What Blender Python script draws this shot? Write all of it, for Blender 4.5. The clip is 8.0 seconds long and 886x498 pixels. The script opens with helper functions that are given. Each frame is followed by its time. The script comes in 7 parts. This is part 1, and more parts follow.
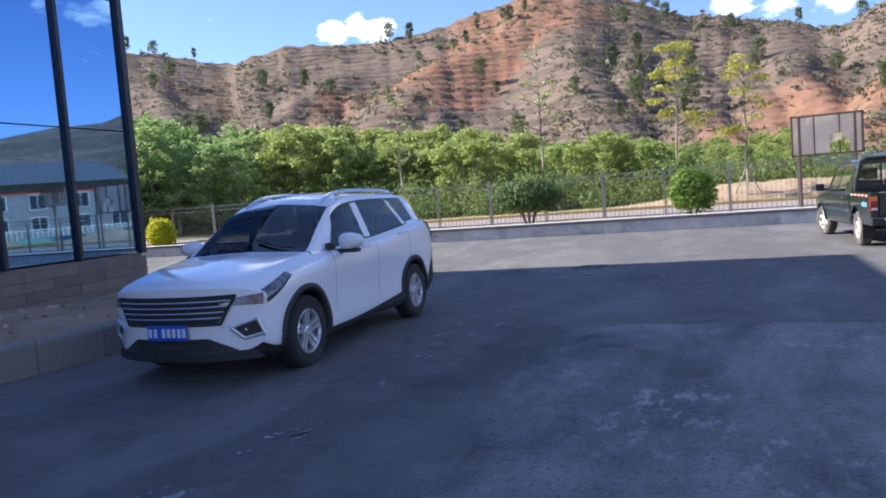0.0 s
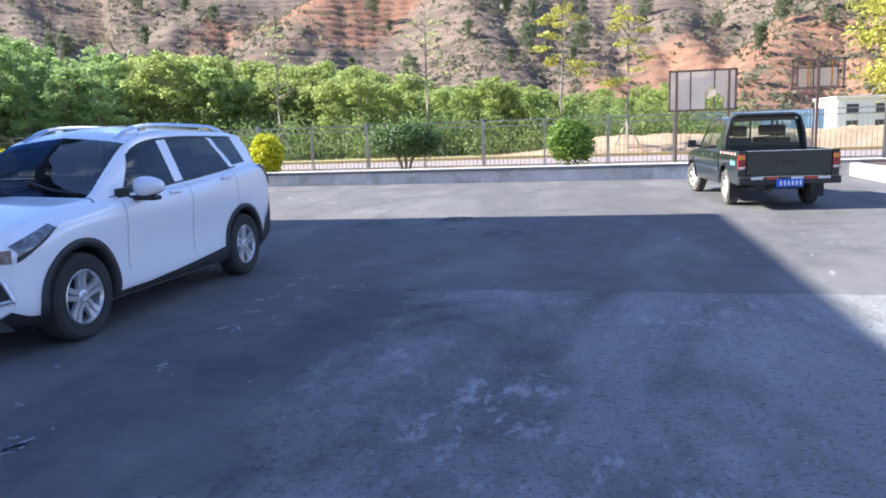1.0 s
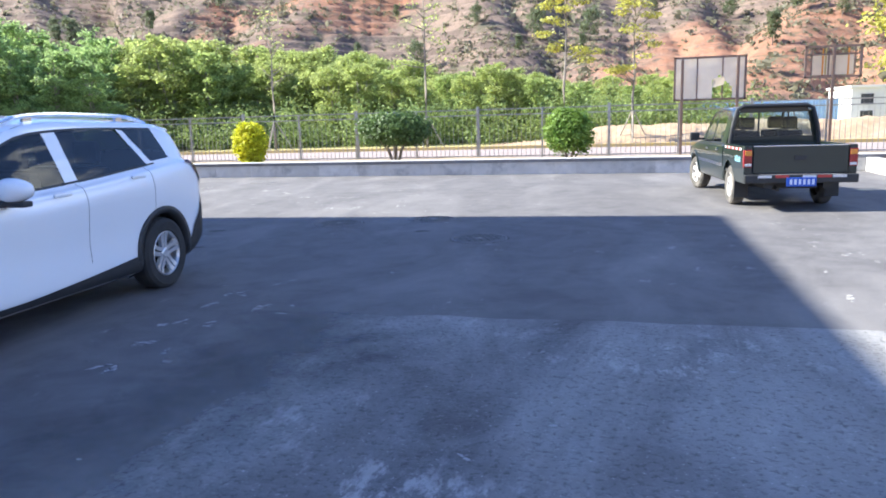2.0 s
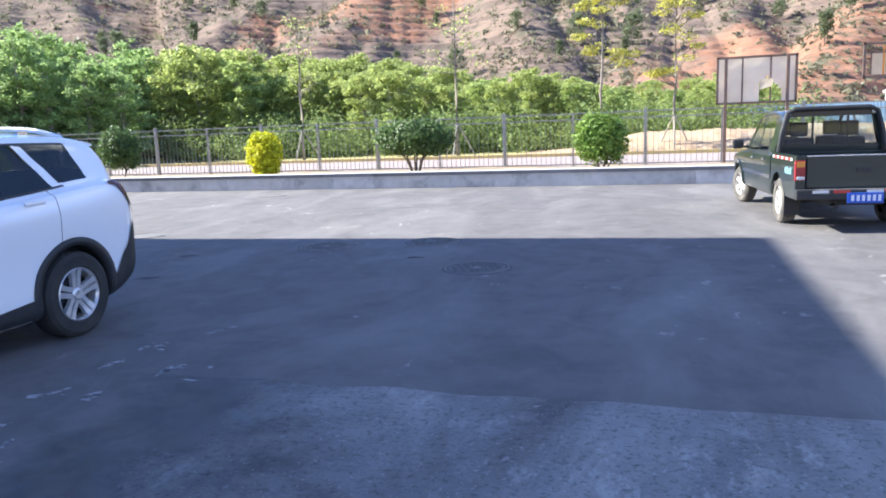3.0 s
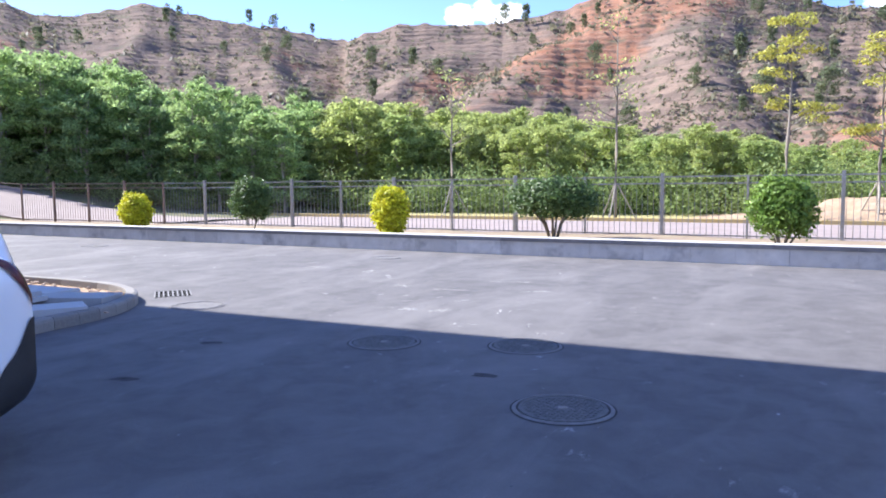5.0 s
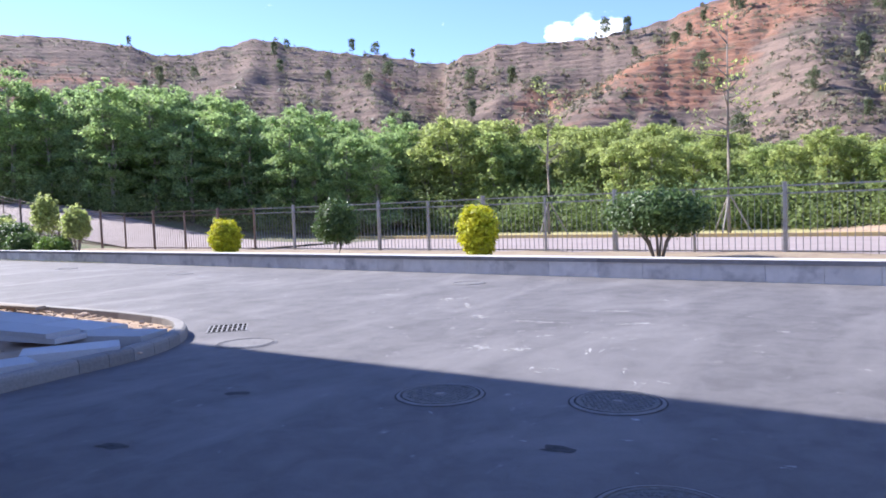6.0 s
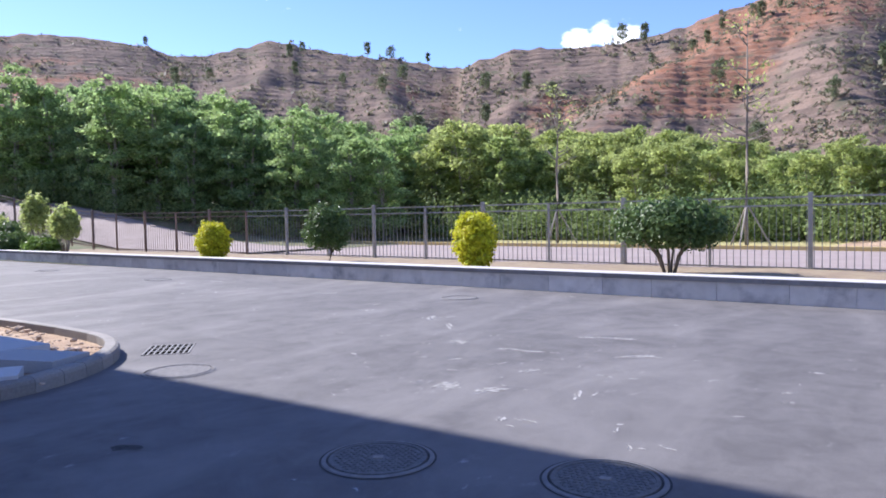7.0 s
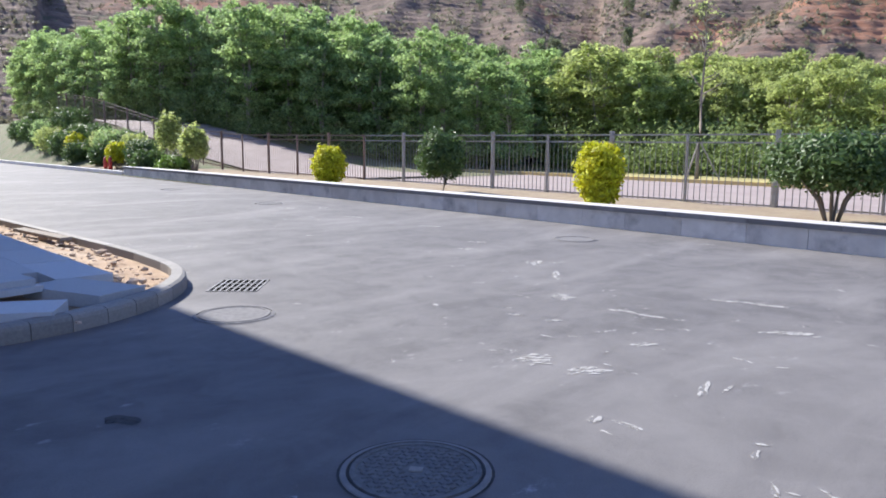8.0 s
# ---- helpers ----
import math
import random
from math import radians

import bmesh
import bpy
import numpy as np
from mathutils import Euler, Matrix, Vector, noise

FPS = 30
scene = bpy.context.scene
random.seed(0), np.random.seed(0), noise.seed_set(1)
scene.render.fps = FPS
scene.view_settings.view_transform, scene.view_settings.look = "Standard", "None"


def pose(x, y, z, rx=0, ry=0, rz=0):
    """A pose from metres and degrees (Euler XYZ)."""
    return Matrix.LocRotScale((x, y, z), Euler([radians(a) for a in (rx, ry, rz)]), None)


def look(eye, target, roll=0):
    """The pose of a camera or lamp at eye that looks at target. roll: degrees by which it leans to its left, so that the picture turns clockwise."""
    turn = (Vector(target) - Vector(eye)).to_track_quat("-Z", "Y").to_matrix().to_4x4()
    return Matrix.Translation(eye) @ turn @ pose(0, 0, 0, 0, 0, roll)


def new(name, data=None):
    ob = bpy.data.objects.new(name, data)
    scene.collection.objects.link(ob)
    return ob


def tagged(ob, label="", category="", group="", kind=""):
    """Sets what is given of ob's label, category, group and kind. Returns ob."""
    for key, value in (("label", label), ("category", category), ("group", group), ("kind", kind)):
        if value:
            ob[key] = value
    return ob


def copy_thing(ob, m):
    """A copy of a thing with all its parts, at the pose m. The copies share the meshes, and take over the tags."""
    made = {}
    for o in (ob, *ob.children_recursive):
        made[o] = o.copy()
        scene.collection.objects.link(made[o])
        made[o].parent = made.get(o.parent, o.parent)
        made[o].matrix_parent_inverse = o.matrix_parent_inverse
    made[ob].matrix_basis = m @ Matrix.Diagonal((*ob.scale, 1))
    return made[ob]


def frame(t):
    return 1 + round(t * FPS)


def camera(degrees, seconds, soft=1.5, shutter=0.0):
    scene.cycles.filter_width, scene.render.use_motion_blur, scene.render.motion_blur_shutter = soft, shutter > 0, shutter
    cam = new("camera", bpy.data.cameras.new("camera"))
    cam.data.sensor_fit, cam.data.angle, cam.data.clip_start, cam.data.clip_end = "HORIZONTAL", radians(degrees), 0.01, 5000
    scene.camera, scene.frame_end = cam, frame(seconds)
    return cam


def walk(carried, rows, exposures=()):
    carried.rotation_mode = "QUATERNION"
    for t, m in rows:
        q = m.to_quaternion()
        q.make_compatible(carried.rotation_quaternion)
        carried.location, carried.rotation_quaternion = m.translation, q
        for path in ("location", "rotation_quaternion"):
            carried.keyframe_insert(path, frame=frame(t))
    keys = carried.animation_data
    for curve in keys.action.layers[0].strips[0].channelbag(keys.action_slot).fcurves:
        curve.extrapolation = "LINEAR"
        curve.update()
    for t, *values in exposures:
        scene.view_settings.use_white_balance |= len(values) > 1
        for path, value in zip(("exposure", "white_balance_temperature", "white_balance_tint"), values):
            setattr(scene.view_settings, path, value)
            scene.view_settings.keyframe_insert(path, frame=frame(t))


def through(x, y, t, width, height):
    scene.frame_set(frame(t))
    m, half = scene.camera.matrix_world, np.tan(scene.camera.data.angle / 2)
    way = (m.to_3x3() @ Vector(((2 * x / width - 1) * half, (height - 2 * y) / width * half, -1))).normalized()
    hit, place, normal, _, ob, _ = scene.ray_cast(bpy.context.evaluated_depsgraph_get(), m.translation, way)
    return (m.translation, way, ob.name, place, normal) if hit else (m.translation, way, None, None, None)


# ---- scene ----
cam = camera(61.7, 8.0, soft=1.8)
PATH = [
    (0, (1.248, -12.163, 1.576), (0.541, -10.298, 1.431), -4.4),
    (0.5, (1.307, -11.573, 1.542), (0.775, -9.661, 1.295), -2.3),
    (1, (1.461, -10.936, 1.552), (1.033, -9.008, 1.239), -2.0),
    (1.2, (1.523, -10.683, 1.565), (1.107, -8.758, 1.217), -2.0),
    (2.3, (1.808, -9.134, 1.589), (1.322, -7.224, 1.249), -1.6),
    (2.5, (1.834, -8.781, 1.56), (1.312, -6.879, 1.229), -1.9),
    (3, (1.991, -8.028, 1.588), (1.429, -6.136, 1.265), -2.2),
    (3.5, (2.063, -7.302, 1.595), (1.47, -5.413, 1.312), -1.1),
    (4, (2.044, -6.509, 1.611), (1.36, -4.645, 1.375), -0.2),
    (4.5, (1.997, -5.796, 1.589), (1.171, -3.986, 1.39), -0.1),
    (5, (1.86, -5.121, 1.655), (0.887, -3.383, 1.486), -0.5),
    (5.2, (1.791, -4.814, 1.641), (0.764, -3.105, 1.489), -0.8),
    (6.3, (1.234, -3.168, 1.603), (0.001, -1.596, 1.514), -2.1),
    (6.5, (1.147, -2.853, 1.638), (-0.08, -1.275, 1.576), -1.8),
    (7, (0.9, -2.2, 1.634), (-0.336, -0.631, 1.539), -1.1),
    (7.5, (0.656, -1.528, 1.636), (-0.658, -0.037, 1.416), 0.0),
    (8, (0.205, -0.868, 1.626), (-1.273, 0.448, 1.342), 0.4),
]
walk(cam, [(t, look(eye, to, roll)) for t, eye, to, roll in PATH],
     [(0.0, 1.93, 6350, 7), (0.5, 2.18, 6300, 6), (1.0, 2.42, 6250, 5), (2.5, 2.65, 6350, 4), (3.5, 2.55, 6150, 7), (4.5, 2.45, 6000, 10),
      (5.2, 2.38, 6000, 12), (6.5, 2.02, 5900, 16), (7.2, 1.9, 5980, 14), (8.0, 1.95, 6200, 9)])

# ---- light ----
SUN_EL, SUN_FROM = radians(38), Vector((-1.0, -0.047, 0)).normalized()
sun_data = bpy.data.lights.new("sun", "SUN")
sun_data.energy, sun_data.angle, sun_data.color = 2.6, radians(0.6), (1.0, 0.94, 0.86)
sun = new("sun", sun_data)
sun.matrix_world = look((0, 0, 60), Vector((0, 0, 60)) - SUN_FROM * math.cos(SUN_EL) - Vector((0, 0, math.sin(SUN_EL))))


def make_world():
    w = bpy.data.worlds.new("sky")
    scene.world = w
    w.use_nodes = True
    nt = w.node_tree
    nt.nodes.clear()
    out, bg = nt.nodes.new("ShaderNodeOutputWorld"), nt.nodes.new("ShaderNodeBackground")
    sky = nt.nodes.new("ShaderNodeTexSky")
    sky.sky_type, sky.sun_disc = "NISHITA", False
    sky.sun_elevation, sky.sun_rotation = SUN_EL, math.atan2(SUN_FROM.x, SUN_FROM.y)
    sky.altitude, sky.air_density, sky.dust_density, sky.ozone_density = 1400, 1.0, 0.25, 3.0
    co = nt.nodes.new("ShaderNodeTexCoord")
    mp = nt.nodes.new("ShaderNodeMapping")
    mp.inputs["Scale"].default_value = (1, 1, 2.2)
    nz = nt.nodes.new("ShaderNodeTexNoise")
    nz.inputs["Scale"].default_value, nz.inputs["Detail"].default_value = 22.0, 9
    nz.inputs["Roughness"].default_value = 0.6
    nt.links.new(co.outputs["Generated"], mp.inputs["Vector"])
    nt.links.new(mp.outputs["Vector"], nz.inputs["Vector"])
    # fair-weather clouds: azimuth, height and half width in degrees
    total = None
    for az, el, r in ((-27.6, 12.6, 1.5), (-26.0, 13.0, 1.6), (-24.4, 12.8, 1.5), (-23.5, 17.0, 2.2), (-21.0, 17.3, 2.0), (-26.0, 17.4, 1.5), (1.5, 12.3, 2.2), (4.5, 12.8, 3.0),
                      (7.5, 12.2, 2.6), (-33, 24, 6), (40, 18, 9), (75, 14, 8), (120, 20, 14), (170, 16, 12), (-140, 24, 14), (-100, 40, 16), (20, 38, 12)):
        a, e = radians(az), radians(el)
        dot = nt.nodes.new("ShaderNodeVectorMath")
        dot.operation = "DOT_PRODUCT"
        dot.inputs[1].default_value = (math.sin(a) * math.cos(e), math.cos(a) * math.cos(e), math.sin(e))
        nt.links.new(co.outputs["Generated"], dot.inputs[0])
        rg = nt.nodes.new("ShaderNodeMapRange")
        rg.inputs["From Min"].default_value, rg.inputs["From Max"].default_value = math.cos(radians(r)), 1.0
        nt.links.new(dot.outputs["Value"], rg.inputs["Value"])
        if total is None:
            total = rg.outputs["Result"]
        else:
            mxm = nt.nodes.new("ShaderNodeMath")
            mxm.operation = "MAXIMUM"
            nt.links.new(total, mxm.inputs[0])
            nt.links.new(rg.outputs["Result"], mxm.inputs[1])
            total = mxm.outputs[0]
    add = nt.nodes.new("ShaderNodeMath")
    add.operation = "MULTIPLY_ADD"
    add.inputs[1].default_value = 0.42
    nt.links.new(total, add.inputs[0])
    nt.links.new(nz.outputs["Fac"], add.inputs[2])
    cover = nt.nodes.new("ShaderNodeMapRange")
    cover.inputs["From Min"].default_value, cover.inputs["From Max"].default_value = 0.68, 0.90
    nt.links.new(add.outputs[0], cover.inputs["Value"])
    tone = nt.nodes.new("ShaderNodeMixRGB")
    tone.blend_type = "MULTIPLY"
    tone.inputs[0].default_value, tone.inputs[2].default_value = 1.0, (0.63, 0.63, 0.79, 1)
    nt.links.new(sky.outputs["Color"], tone.inputs[1])
    mix = nt.nodes.new("ShaderNodeMixRGB")
    mix.inputs[2].default_value = (6.4, 6.5, 6.9, 1)
    nt.links.new(cover.outputs["Result"], mix.inputs["Fac"])
    nt.links.new(tone.outputs["Color"], mix.inputs[1])
    nt.links.new(mix.outputs["Color"], bg.inputs["Color"])
    bg.inputs["Strength"].default_value = 0.084
    nt.links.new(bg.outputs["Background"], out.inputs["Surface"])


make_world()


# ---- materials ----
def material(name, base, rough=0.7, metal=0.0, second=None, scale=6.0, bump=0.0, bump_scale=60.0, third=None,
             third_scale=0.6, third_from=0.5, third_to=0.65, random_amount=0.0, island=0.0, coat=0.0, stretch=(1, 1, 1), spec=0.5, detail=6, sharp=1.0):
    """A surface whose colour wanders between base and second at one scale, with stains of a third colour at a larger one."""
    m = bpy.data.materials.new(name)
    m.use_nodes = True
    nt = m.node_tree
    b = nt.nodes["Principled BSDF"]
    b.inputs["Roughness"].default_value, b.inputs["Metallic"].default_value = rough, metal
    b.inputs["Coat Weight"].default_value = coat
    b.inputs["Specular IOR Level"].default_value = spec
    co = nt.nodes.new("ShaderNodeTexCoord")
    mp = nt.nodes.new("ShaderNodeMapping")
    mp.inputs["Scale"].default_value = stretch
    nt.links.new(co.outputs["Object"], mp.inputs["Vector"])

    def noise_node(s, d=detail):
        n = nt.nodes.new("ShaderNodeTexNoise")
        n.inputs["Scale"].default_value, n.inputs["Detail"].default_value, n.inputs["Roughness"].default_value = s, d, 0.62
        nt.links.new(mp.outputs["Vector"], n.inputs["Vector"])
        return n

    def blend(c1, c2, fac):
        x = nt.nodes.new("ShaderNodeMixRGB")
        for i, c in ((1, c1), (2, c2)):
            if isinstance(c, tuple):
                x.inputs[i].default_value = (*c, 1)
            else:
                nt.links.new(c, x.inputs[i])
        nt.links.new(fac, x.inputs[0])
        return x.outputs[0]

    def ramp(src, a, c):
        r = nt.nodes.new("ShaderNodeMapRange")
        r.inputs["From Min"].default_value, r.inputs["From Max"].default_value = a, c
        nt.links.new(src, r.inputs["Value"])
        return r.outputs["Result"]

    col = base
    if second:
        col = blend(base, second, ramp(noise_node(scale).outputs["Fac"], 0.5 - 0.18 * sharp, 0.5 + 0.18 * sharp))
    if third:
        col = blend(col, third, ramp(noise_node(third_scale).outputs["Fac"], third_from, third_to))
    if random_amount or island:
        if random_amount:
            src = nt.nodes.new("ShaderNodeObjectInfo").outputs["Random"]
        else:
            src = nt.nodes.new("ShaderNodeNewGeometry").outputs["Random Per Island"]
        amount = random_amount or island
        r = nt.nodes.new("ShaderNodeMapRange")
        r.inputs["To Min"].default_value, r.inputs["To Max"].default_value = 1 - amount, 1 + amount
        nt.links.new(src, r.inputs["Value"])
        h = nt.nodes.new("ShaderNodeHueSaturation")
        if isinstance(col, tuple):
            h.inputs["Color"].default_value = (*col, 1)
        else:
            nt.links.new(col, h.inputs["Color"])
        nt.links.new(r.outputs["Result"], h.inputs["Value"])
        col = h.outputs["Color"]
    if isinstance(col, tuple):
        b.inputs["Base Color"].default_value = (*col, 1)
    else:
        nt.links.new(col, b.inputs["Base Color"])
    if bump:
        bp = nt.nodes.new("ShaderNodeBump")
        bp.inputs["Strength"].default_value, bp.inputs["Distance"].default_value = bump, 0.6 / bump_scale
        nt.links.new(noise_node(bump_scale, 4).outputs["Fac"], bp.inputs["Height"])
        nt.links.new(bp.outputs["Normal"], b.inputs["Normal"])
    return m


def leaf_material(name, base, second, rough=0.55, through=0.35):
    m = material(name, base, rough, second=second, scale=1.3, island=0.35, spec=0.3)
    nt = m.node_tree
    b, out = nt.nodes["Principled BSDF"], nt.nodes["Material Output"]
    tr = nt.nodes.new("ShaderNodeBsdfTranslucent")
    mx = nt.nodes.new("ShaderNodeMixShader")
    mx.inputs[0].default_value = through
    nt.links.new(b.inputs["Base Color"].links[0].from_socket, tr.inputs["Color"])
    nt.links.new(b.outputs[0], mx.inputs[1])
    nt.links.new(tr.outputs[0], mx.inputs[2])
    nt.links.new(mx.outputs[0], out.inputs["Surface"])
    return m


def glass_material(name, tint, alpha, rough=0.02):
    """Tinted window glass: a clear part and a mirror part."""
    m = bpy.data.materials.new(name)
    m.use_nodes = True
    nt = m.node_tree
    nt.nodes.remove(nt.nodes["Principled BSDF"])
    t, g, mx, lw, pw, ad = (nt.nodes.new(n) for n in ("ShaderNodeBsdfTransparent", "ShaderNodeBsdfGlossy", "ShaderNodeMixShader",
                                                      "ShaderNodeLayerWeight", "ShaderNodeMath", "ShaderNodeMath"))
    t.inputs["Color"].default_value = (*[c * alpha for c in tint], 1)
    g.inputs["Roughness"].default_value = rough
    pw.operation, ad.operation = "POWER", "MULTIPLY_ADD"
    pw.inputs[1].default_value = 4.0
    ad.inputs[1].default_value, ad.inputs[2].default_value = 0.9, 0.06
    nt.links.new(lw.outputs["Facing"], pw.inputs[0])
    nt.links.new(pw.outputs[0], ad.inputs[0])
    fr = ad
    nt.links.new(fr.outputs[0], mx.inputs[0])
    nt.links.new(t.outputs[0], mx.inputs[1])
    nt.links.new(g.outputs[0], mx.inputs[2])
    nt.links.new(mx.outputs[0], nt.nodes["Material Output"].inputs["Surface"])
    return m


def asphalt_material(name, dark, light, dust, grain, grain_mix, dust_from, dust_to, bump, scuff_from):
    """Asphalt: single stones, tyre-swept mottling, broad dusty drifts drawn out along the drive, and pale scuffs."""
    m = bpy.data.materials.new(name)
    m.use_nodes = True
    nt = m.node_tree
    b = nt.nodes["Principled BSDF"]
    b.inputs["Roughness"].default_value, b.inputs["Specular IOR Level"].default_value = 0.8, 0.4
    co = nt.nodes.new("ShaderNodeTexCoord")

    def noise_node(scale, detail, rough=0.6, stretch=(1, 1, 1), turn=0.0, warp=0.0):
        mp = nt.nodes.new("ShaderNodeMapping")
        mp.inputs["Scale"].default_value, mp.inputs["Rotation"].default_value = stretch, (0, 0, turn)
        n = nt.nodes.new("ShaderNodeTexNoise")
        n.inputs["Scale"].default_value, n.inputs["Detail"].default_value, n.inputs["Roughness"].default_value = scale, detail, rough
        n.inputs["Distortion"].default_value = warp
        nt.links.new(co.outputs["Object"], mp.inputs["Vector"])
        nt.links.new(mp.outputs["Vector"], n.inputs["Vector"])
        return n.outputs["Fac"]

    def ramp(src, a, c, to=1.0):
        r = nt.nodes.new("ShaderNodeMapRange")
        r.inputs["From Min"].default_value, r.inputs["From Max"].default_value, r.inputs["To Max"].default_value = a, c, to
        nt.links.new(src, r.inputs["Value"])
        return r.outputs["Result"]

    def times(p, q):
        x = nt.nodes.new("ShaderNodeMath")
        x.operation = "MULTIPLY"
        nt.links.new(p, x.inputs[0])
        nt.links.new(q, x.inputs[1])
        return x.outputs[0]

    def blend(c1, c2, fac):
        x = nt.nodes.new("ShaderNodeMixRGB")
        for i, c in ((1, c1), (2, c2)):
            if isinstance(c, tuple):
                x.inputs[i].default_value = (*c, 1)
            else:
                nt.links.new(c, x.inputs[i])
        nt.links.new(fac, x.inputs[0])
        return x.outputs[0]

    col = blend(dark, light, ramp(noise_node(2.4, 9, 0.65, warp=0.6), 0.36, 0.66))
    drift = ramp(noise_node(0.42, 7, 0.6, (1.7, 0.7, 1), 0.25, 0.8), dust_from, dust_to, 0.8)
    col = blend(col, dust, drift)
    # stones and the pits between them
    col = blend(col, tuple(c * 0.45 for c in dark), ramp(noise_node(grain, 6, 0.75), 0.48, 0.36, grain_mix))
    col = blend(col, tuple(min(0.6, c * 1.7) for c in dust), ramp(noise_node(grain * 1.6, 5, 0.7), 0.60, 0.72, grain_mix))
    # scuffs come in groups
    groups = ramp(noise_node(0.55, 4, 0.6), 0.50, 0.62)
    scuff = times(ramp(noise_node(5.5, 8, 0.75, (1.0, 0.45, 1), 0.6), scuff_from, scuff_from + 0.08, 0.75), groups)
    col = blend(col, (0.42, 0.405, 0.395), scuff)
    nt.links.new(col, b.inputs["Base Color"])
    bp = nt.nodes.new("ShaderNodeBump")
    bp.inputs["Strength"].default_value, bp.inputs["Distance"].default_value = bump, 0.4 / grain
    nt.links.new(noise_node(grain, 4, 0.7), bp.inputs["Height"])
    nt.links.new(bp.outputs["Normal"], b.inputs["Normal"])
    return m


def streaked_material(name, base, second, cover):
    """A scraped smear: its material lies in streaks and crumbs with the ground bare between them."""
    m = material(name, base, 0.95, second=second, scale=18, bump=0.4, bump_scale=90)
    nt = m.node_tree
    out, b = nt.nodes["Material Output"], nt.nodes["Principled BSDF"]
    co, mp, n = nt.nodes.new("ShaderNodeTexCoord"), nt.nodes.new("ShaderNodeMapping"), nt.nodes.new("ShaderNodeTexNoise")
    mp.inputs["Scale"].default_value = (0.5, 1.4, 1)
    n.inputs["Scale"].default_value, n.inputs["Detail"].default_value, n.inputs["Roughness"].default_value = 16, 6, 0.7
    r, clear, mx = nt.nodes.new("ShaderNodeMapRange"), nt.nodes.new("ShaderNodeBsdfTransparent"), nt.nodes.new("ShaderNodeMixShader")
    r.inputs["From Min"].default_value, r.inputs["From Max"].default_value = cover - 0.06, cover + 0.06
    nt.links.new(co.outputs["Object"], mp.inputs["Vector"])
    nt.links.new(mp.outputs["Vector"], n.inputs["Vector"])
    nt.links.new(n.outputs["Fac"], r.inputs["Value"])
    nt.links.new(r.outputs["Result"], mx.inputs[0])
    nt.links.new(clear.outputs[0], mx.inputs[1])
    nt.links.new(b.outputs[0], mx.inputs[2])
    nt.links.new(mx.outputs[0], out.inputs["Surface"])
    return m


M_ASPHALT = asphalt_material("asphalt", (0.105, 0.098, 0.098), (0.150, 0.141, 0.140), (0.225, 0.212, 0.206), 110, 0.55, 0.47, 0.72, 0.9, 0.60)
M_OLD_ASPHALT = asphalt_material("worn_asphalt", (0.098, 0.093, 0.093), (0.18, 0.175, 0.175), (0.34, 0.332, 0.325), 24, 0.62, 0.38, 0.66, 0.8, 0.53)


def fade_in(m, x0, x1):
    """Wears the surface away raggedly between x0, where it is gone, and x1, where it is whole."""
    nt = m.node_tree
    out, b = nt.nodes["Material Output"], nt.nodes["Principled BSDF"]
    co, sep, n = nt.nodes.new("ShaderNodeTexCoord"), nt.nodes.new("ShaderNodeSeparateXYZ"), nt.nodes.new("ShaderNodeTexNoise")
    n.inputs["Scale"].default_value, n.inputs["Detail"].default_value, n.inputs["Roughness"].default_value = 1.6, 10, 0.7
    add, r, clear, mx = nt.nodes.new("ShaderNodeMath"), nt.nodes.new("ShaderNodeMapRange"), nt.nodes.new("ShaderNodeBsdfTransparent"), nt.nodes.new("ShaderNodeMixShader")
    add.operation, add.inputs[1].default_value = "MULTIPLY_ADD", 2.4
    r.inputs["From Min"].default_value, r.inputs["From Max"].default_value = x0 + 1.2, x1 + 1.2
    nt.links.new(co.outputs["Object"], sep.inputs[0])
    nt.links.new(co.outputs["Object"], n.inputs["Vector"])
    nt.links.new(n.outputs["Fac"], add.inputs[0])
    nt.links.new(sep.outputs["X"], add.inputs[2])
    nt.links.new(add.outputs[0], r.inputs["Value"])
    nt.links.new(r.outputs["Result"], mx.inputs[0])
    nt.links.new(clear.outputs[0], mx.inputs[1])
    nt.links.new(b.outputs[0], mx.inputs[2])
    nt.links.new(mx.outputs[0], out.inputs["Surface"])


fade_in(M_OLD_ASPHALT, -1.3, 0.2)
M_DUST = streaked_material("dried_mortar", (0.44, 0.425, 0.405), (0.30, 0.29, 0.28), 0.49)
M_DAMP = streaked_material("dark_stain", (0.045, 0.043, 0.043), (0.07, 0.066, 0.065), 0.42)
M_CONCRETE = material("concrete_facing", (0.54, 0.52, 0.49), 0.85, second=(0.66, 0.635, 0.60), scale=3.0, bump=0.25, bump_scale=40,
                      third=(0.30, 0.29, 0.285), third_scale=1.6, third_from=0.52, third_to=0.72, random_amount=0.14)
M_COPING = material("pale_coping", (0.62, 0.59, 0.57), 0.7, second=(0.50, 0.48, 0.47), scale=5, bump=0.15, random_amount=0.06)
# front of the coping slab, toned dark against its painted sunlit top
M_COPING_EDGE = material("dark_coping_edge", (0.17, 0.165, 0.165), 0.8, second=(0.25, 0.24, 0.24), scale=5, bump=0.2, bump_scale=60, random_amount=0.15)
M_KERB = material("granite_kerb", (0.27, 0.25, 0.225), 0.8, second=(0.20, 0.185, 0.17), scale=40, bump=0.2, bump_scale=120, random_amount=0.12)
M_SLAB = material("granite_slab", (0.47, 0.475, 0.48), 0.7, second=(0.39, 0.395, 0.40), scale=60, bump=0.1, bump_scale=150, random_amount=0.15)
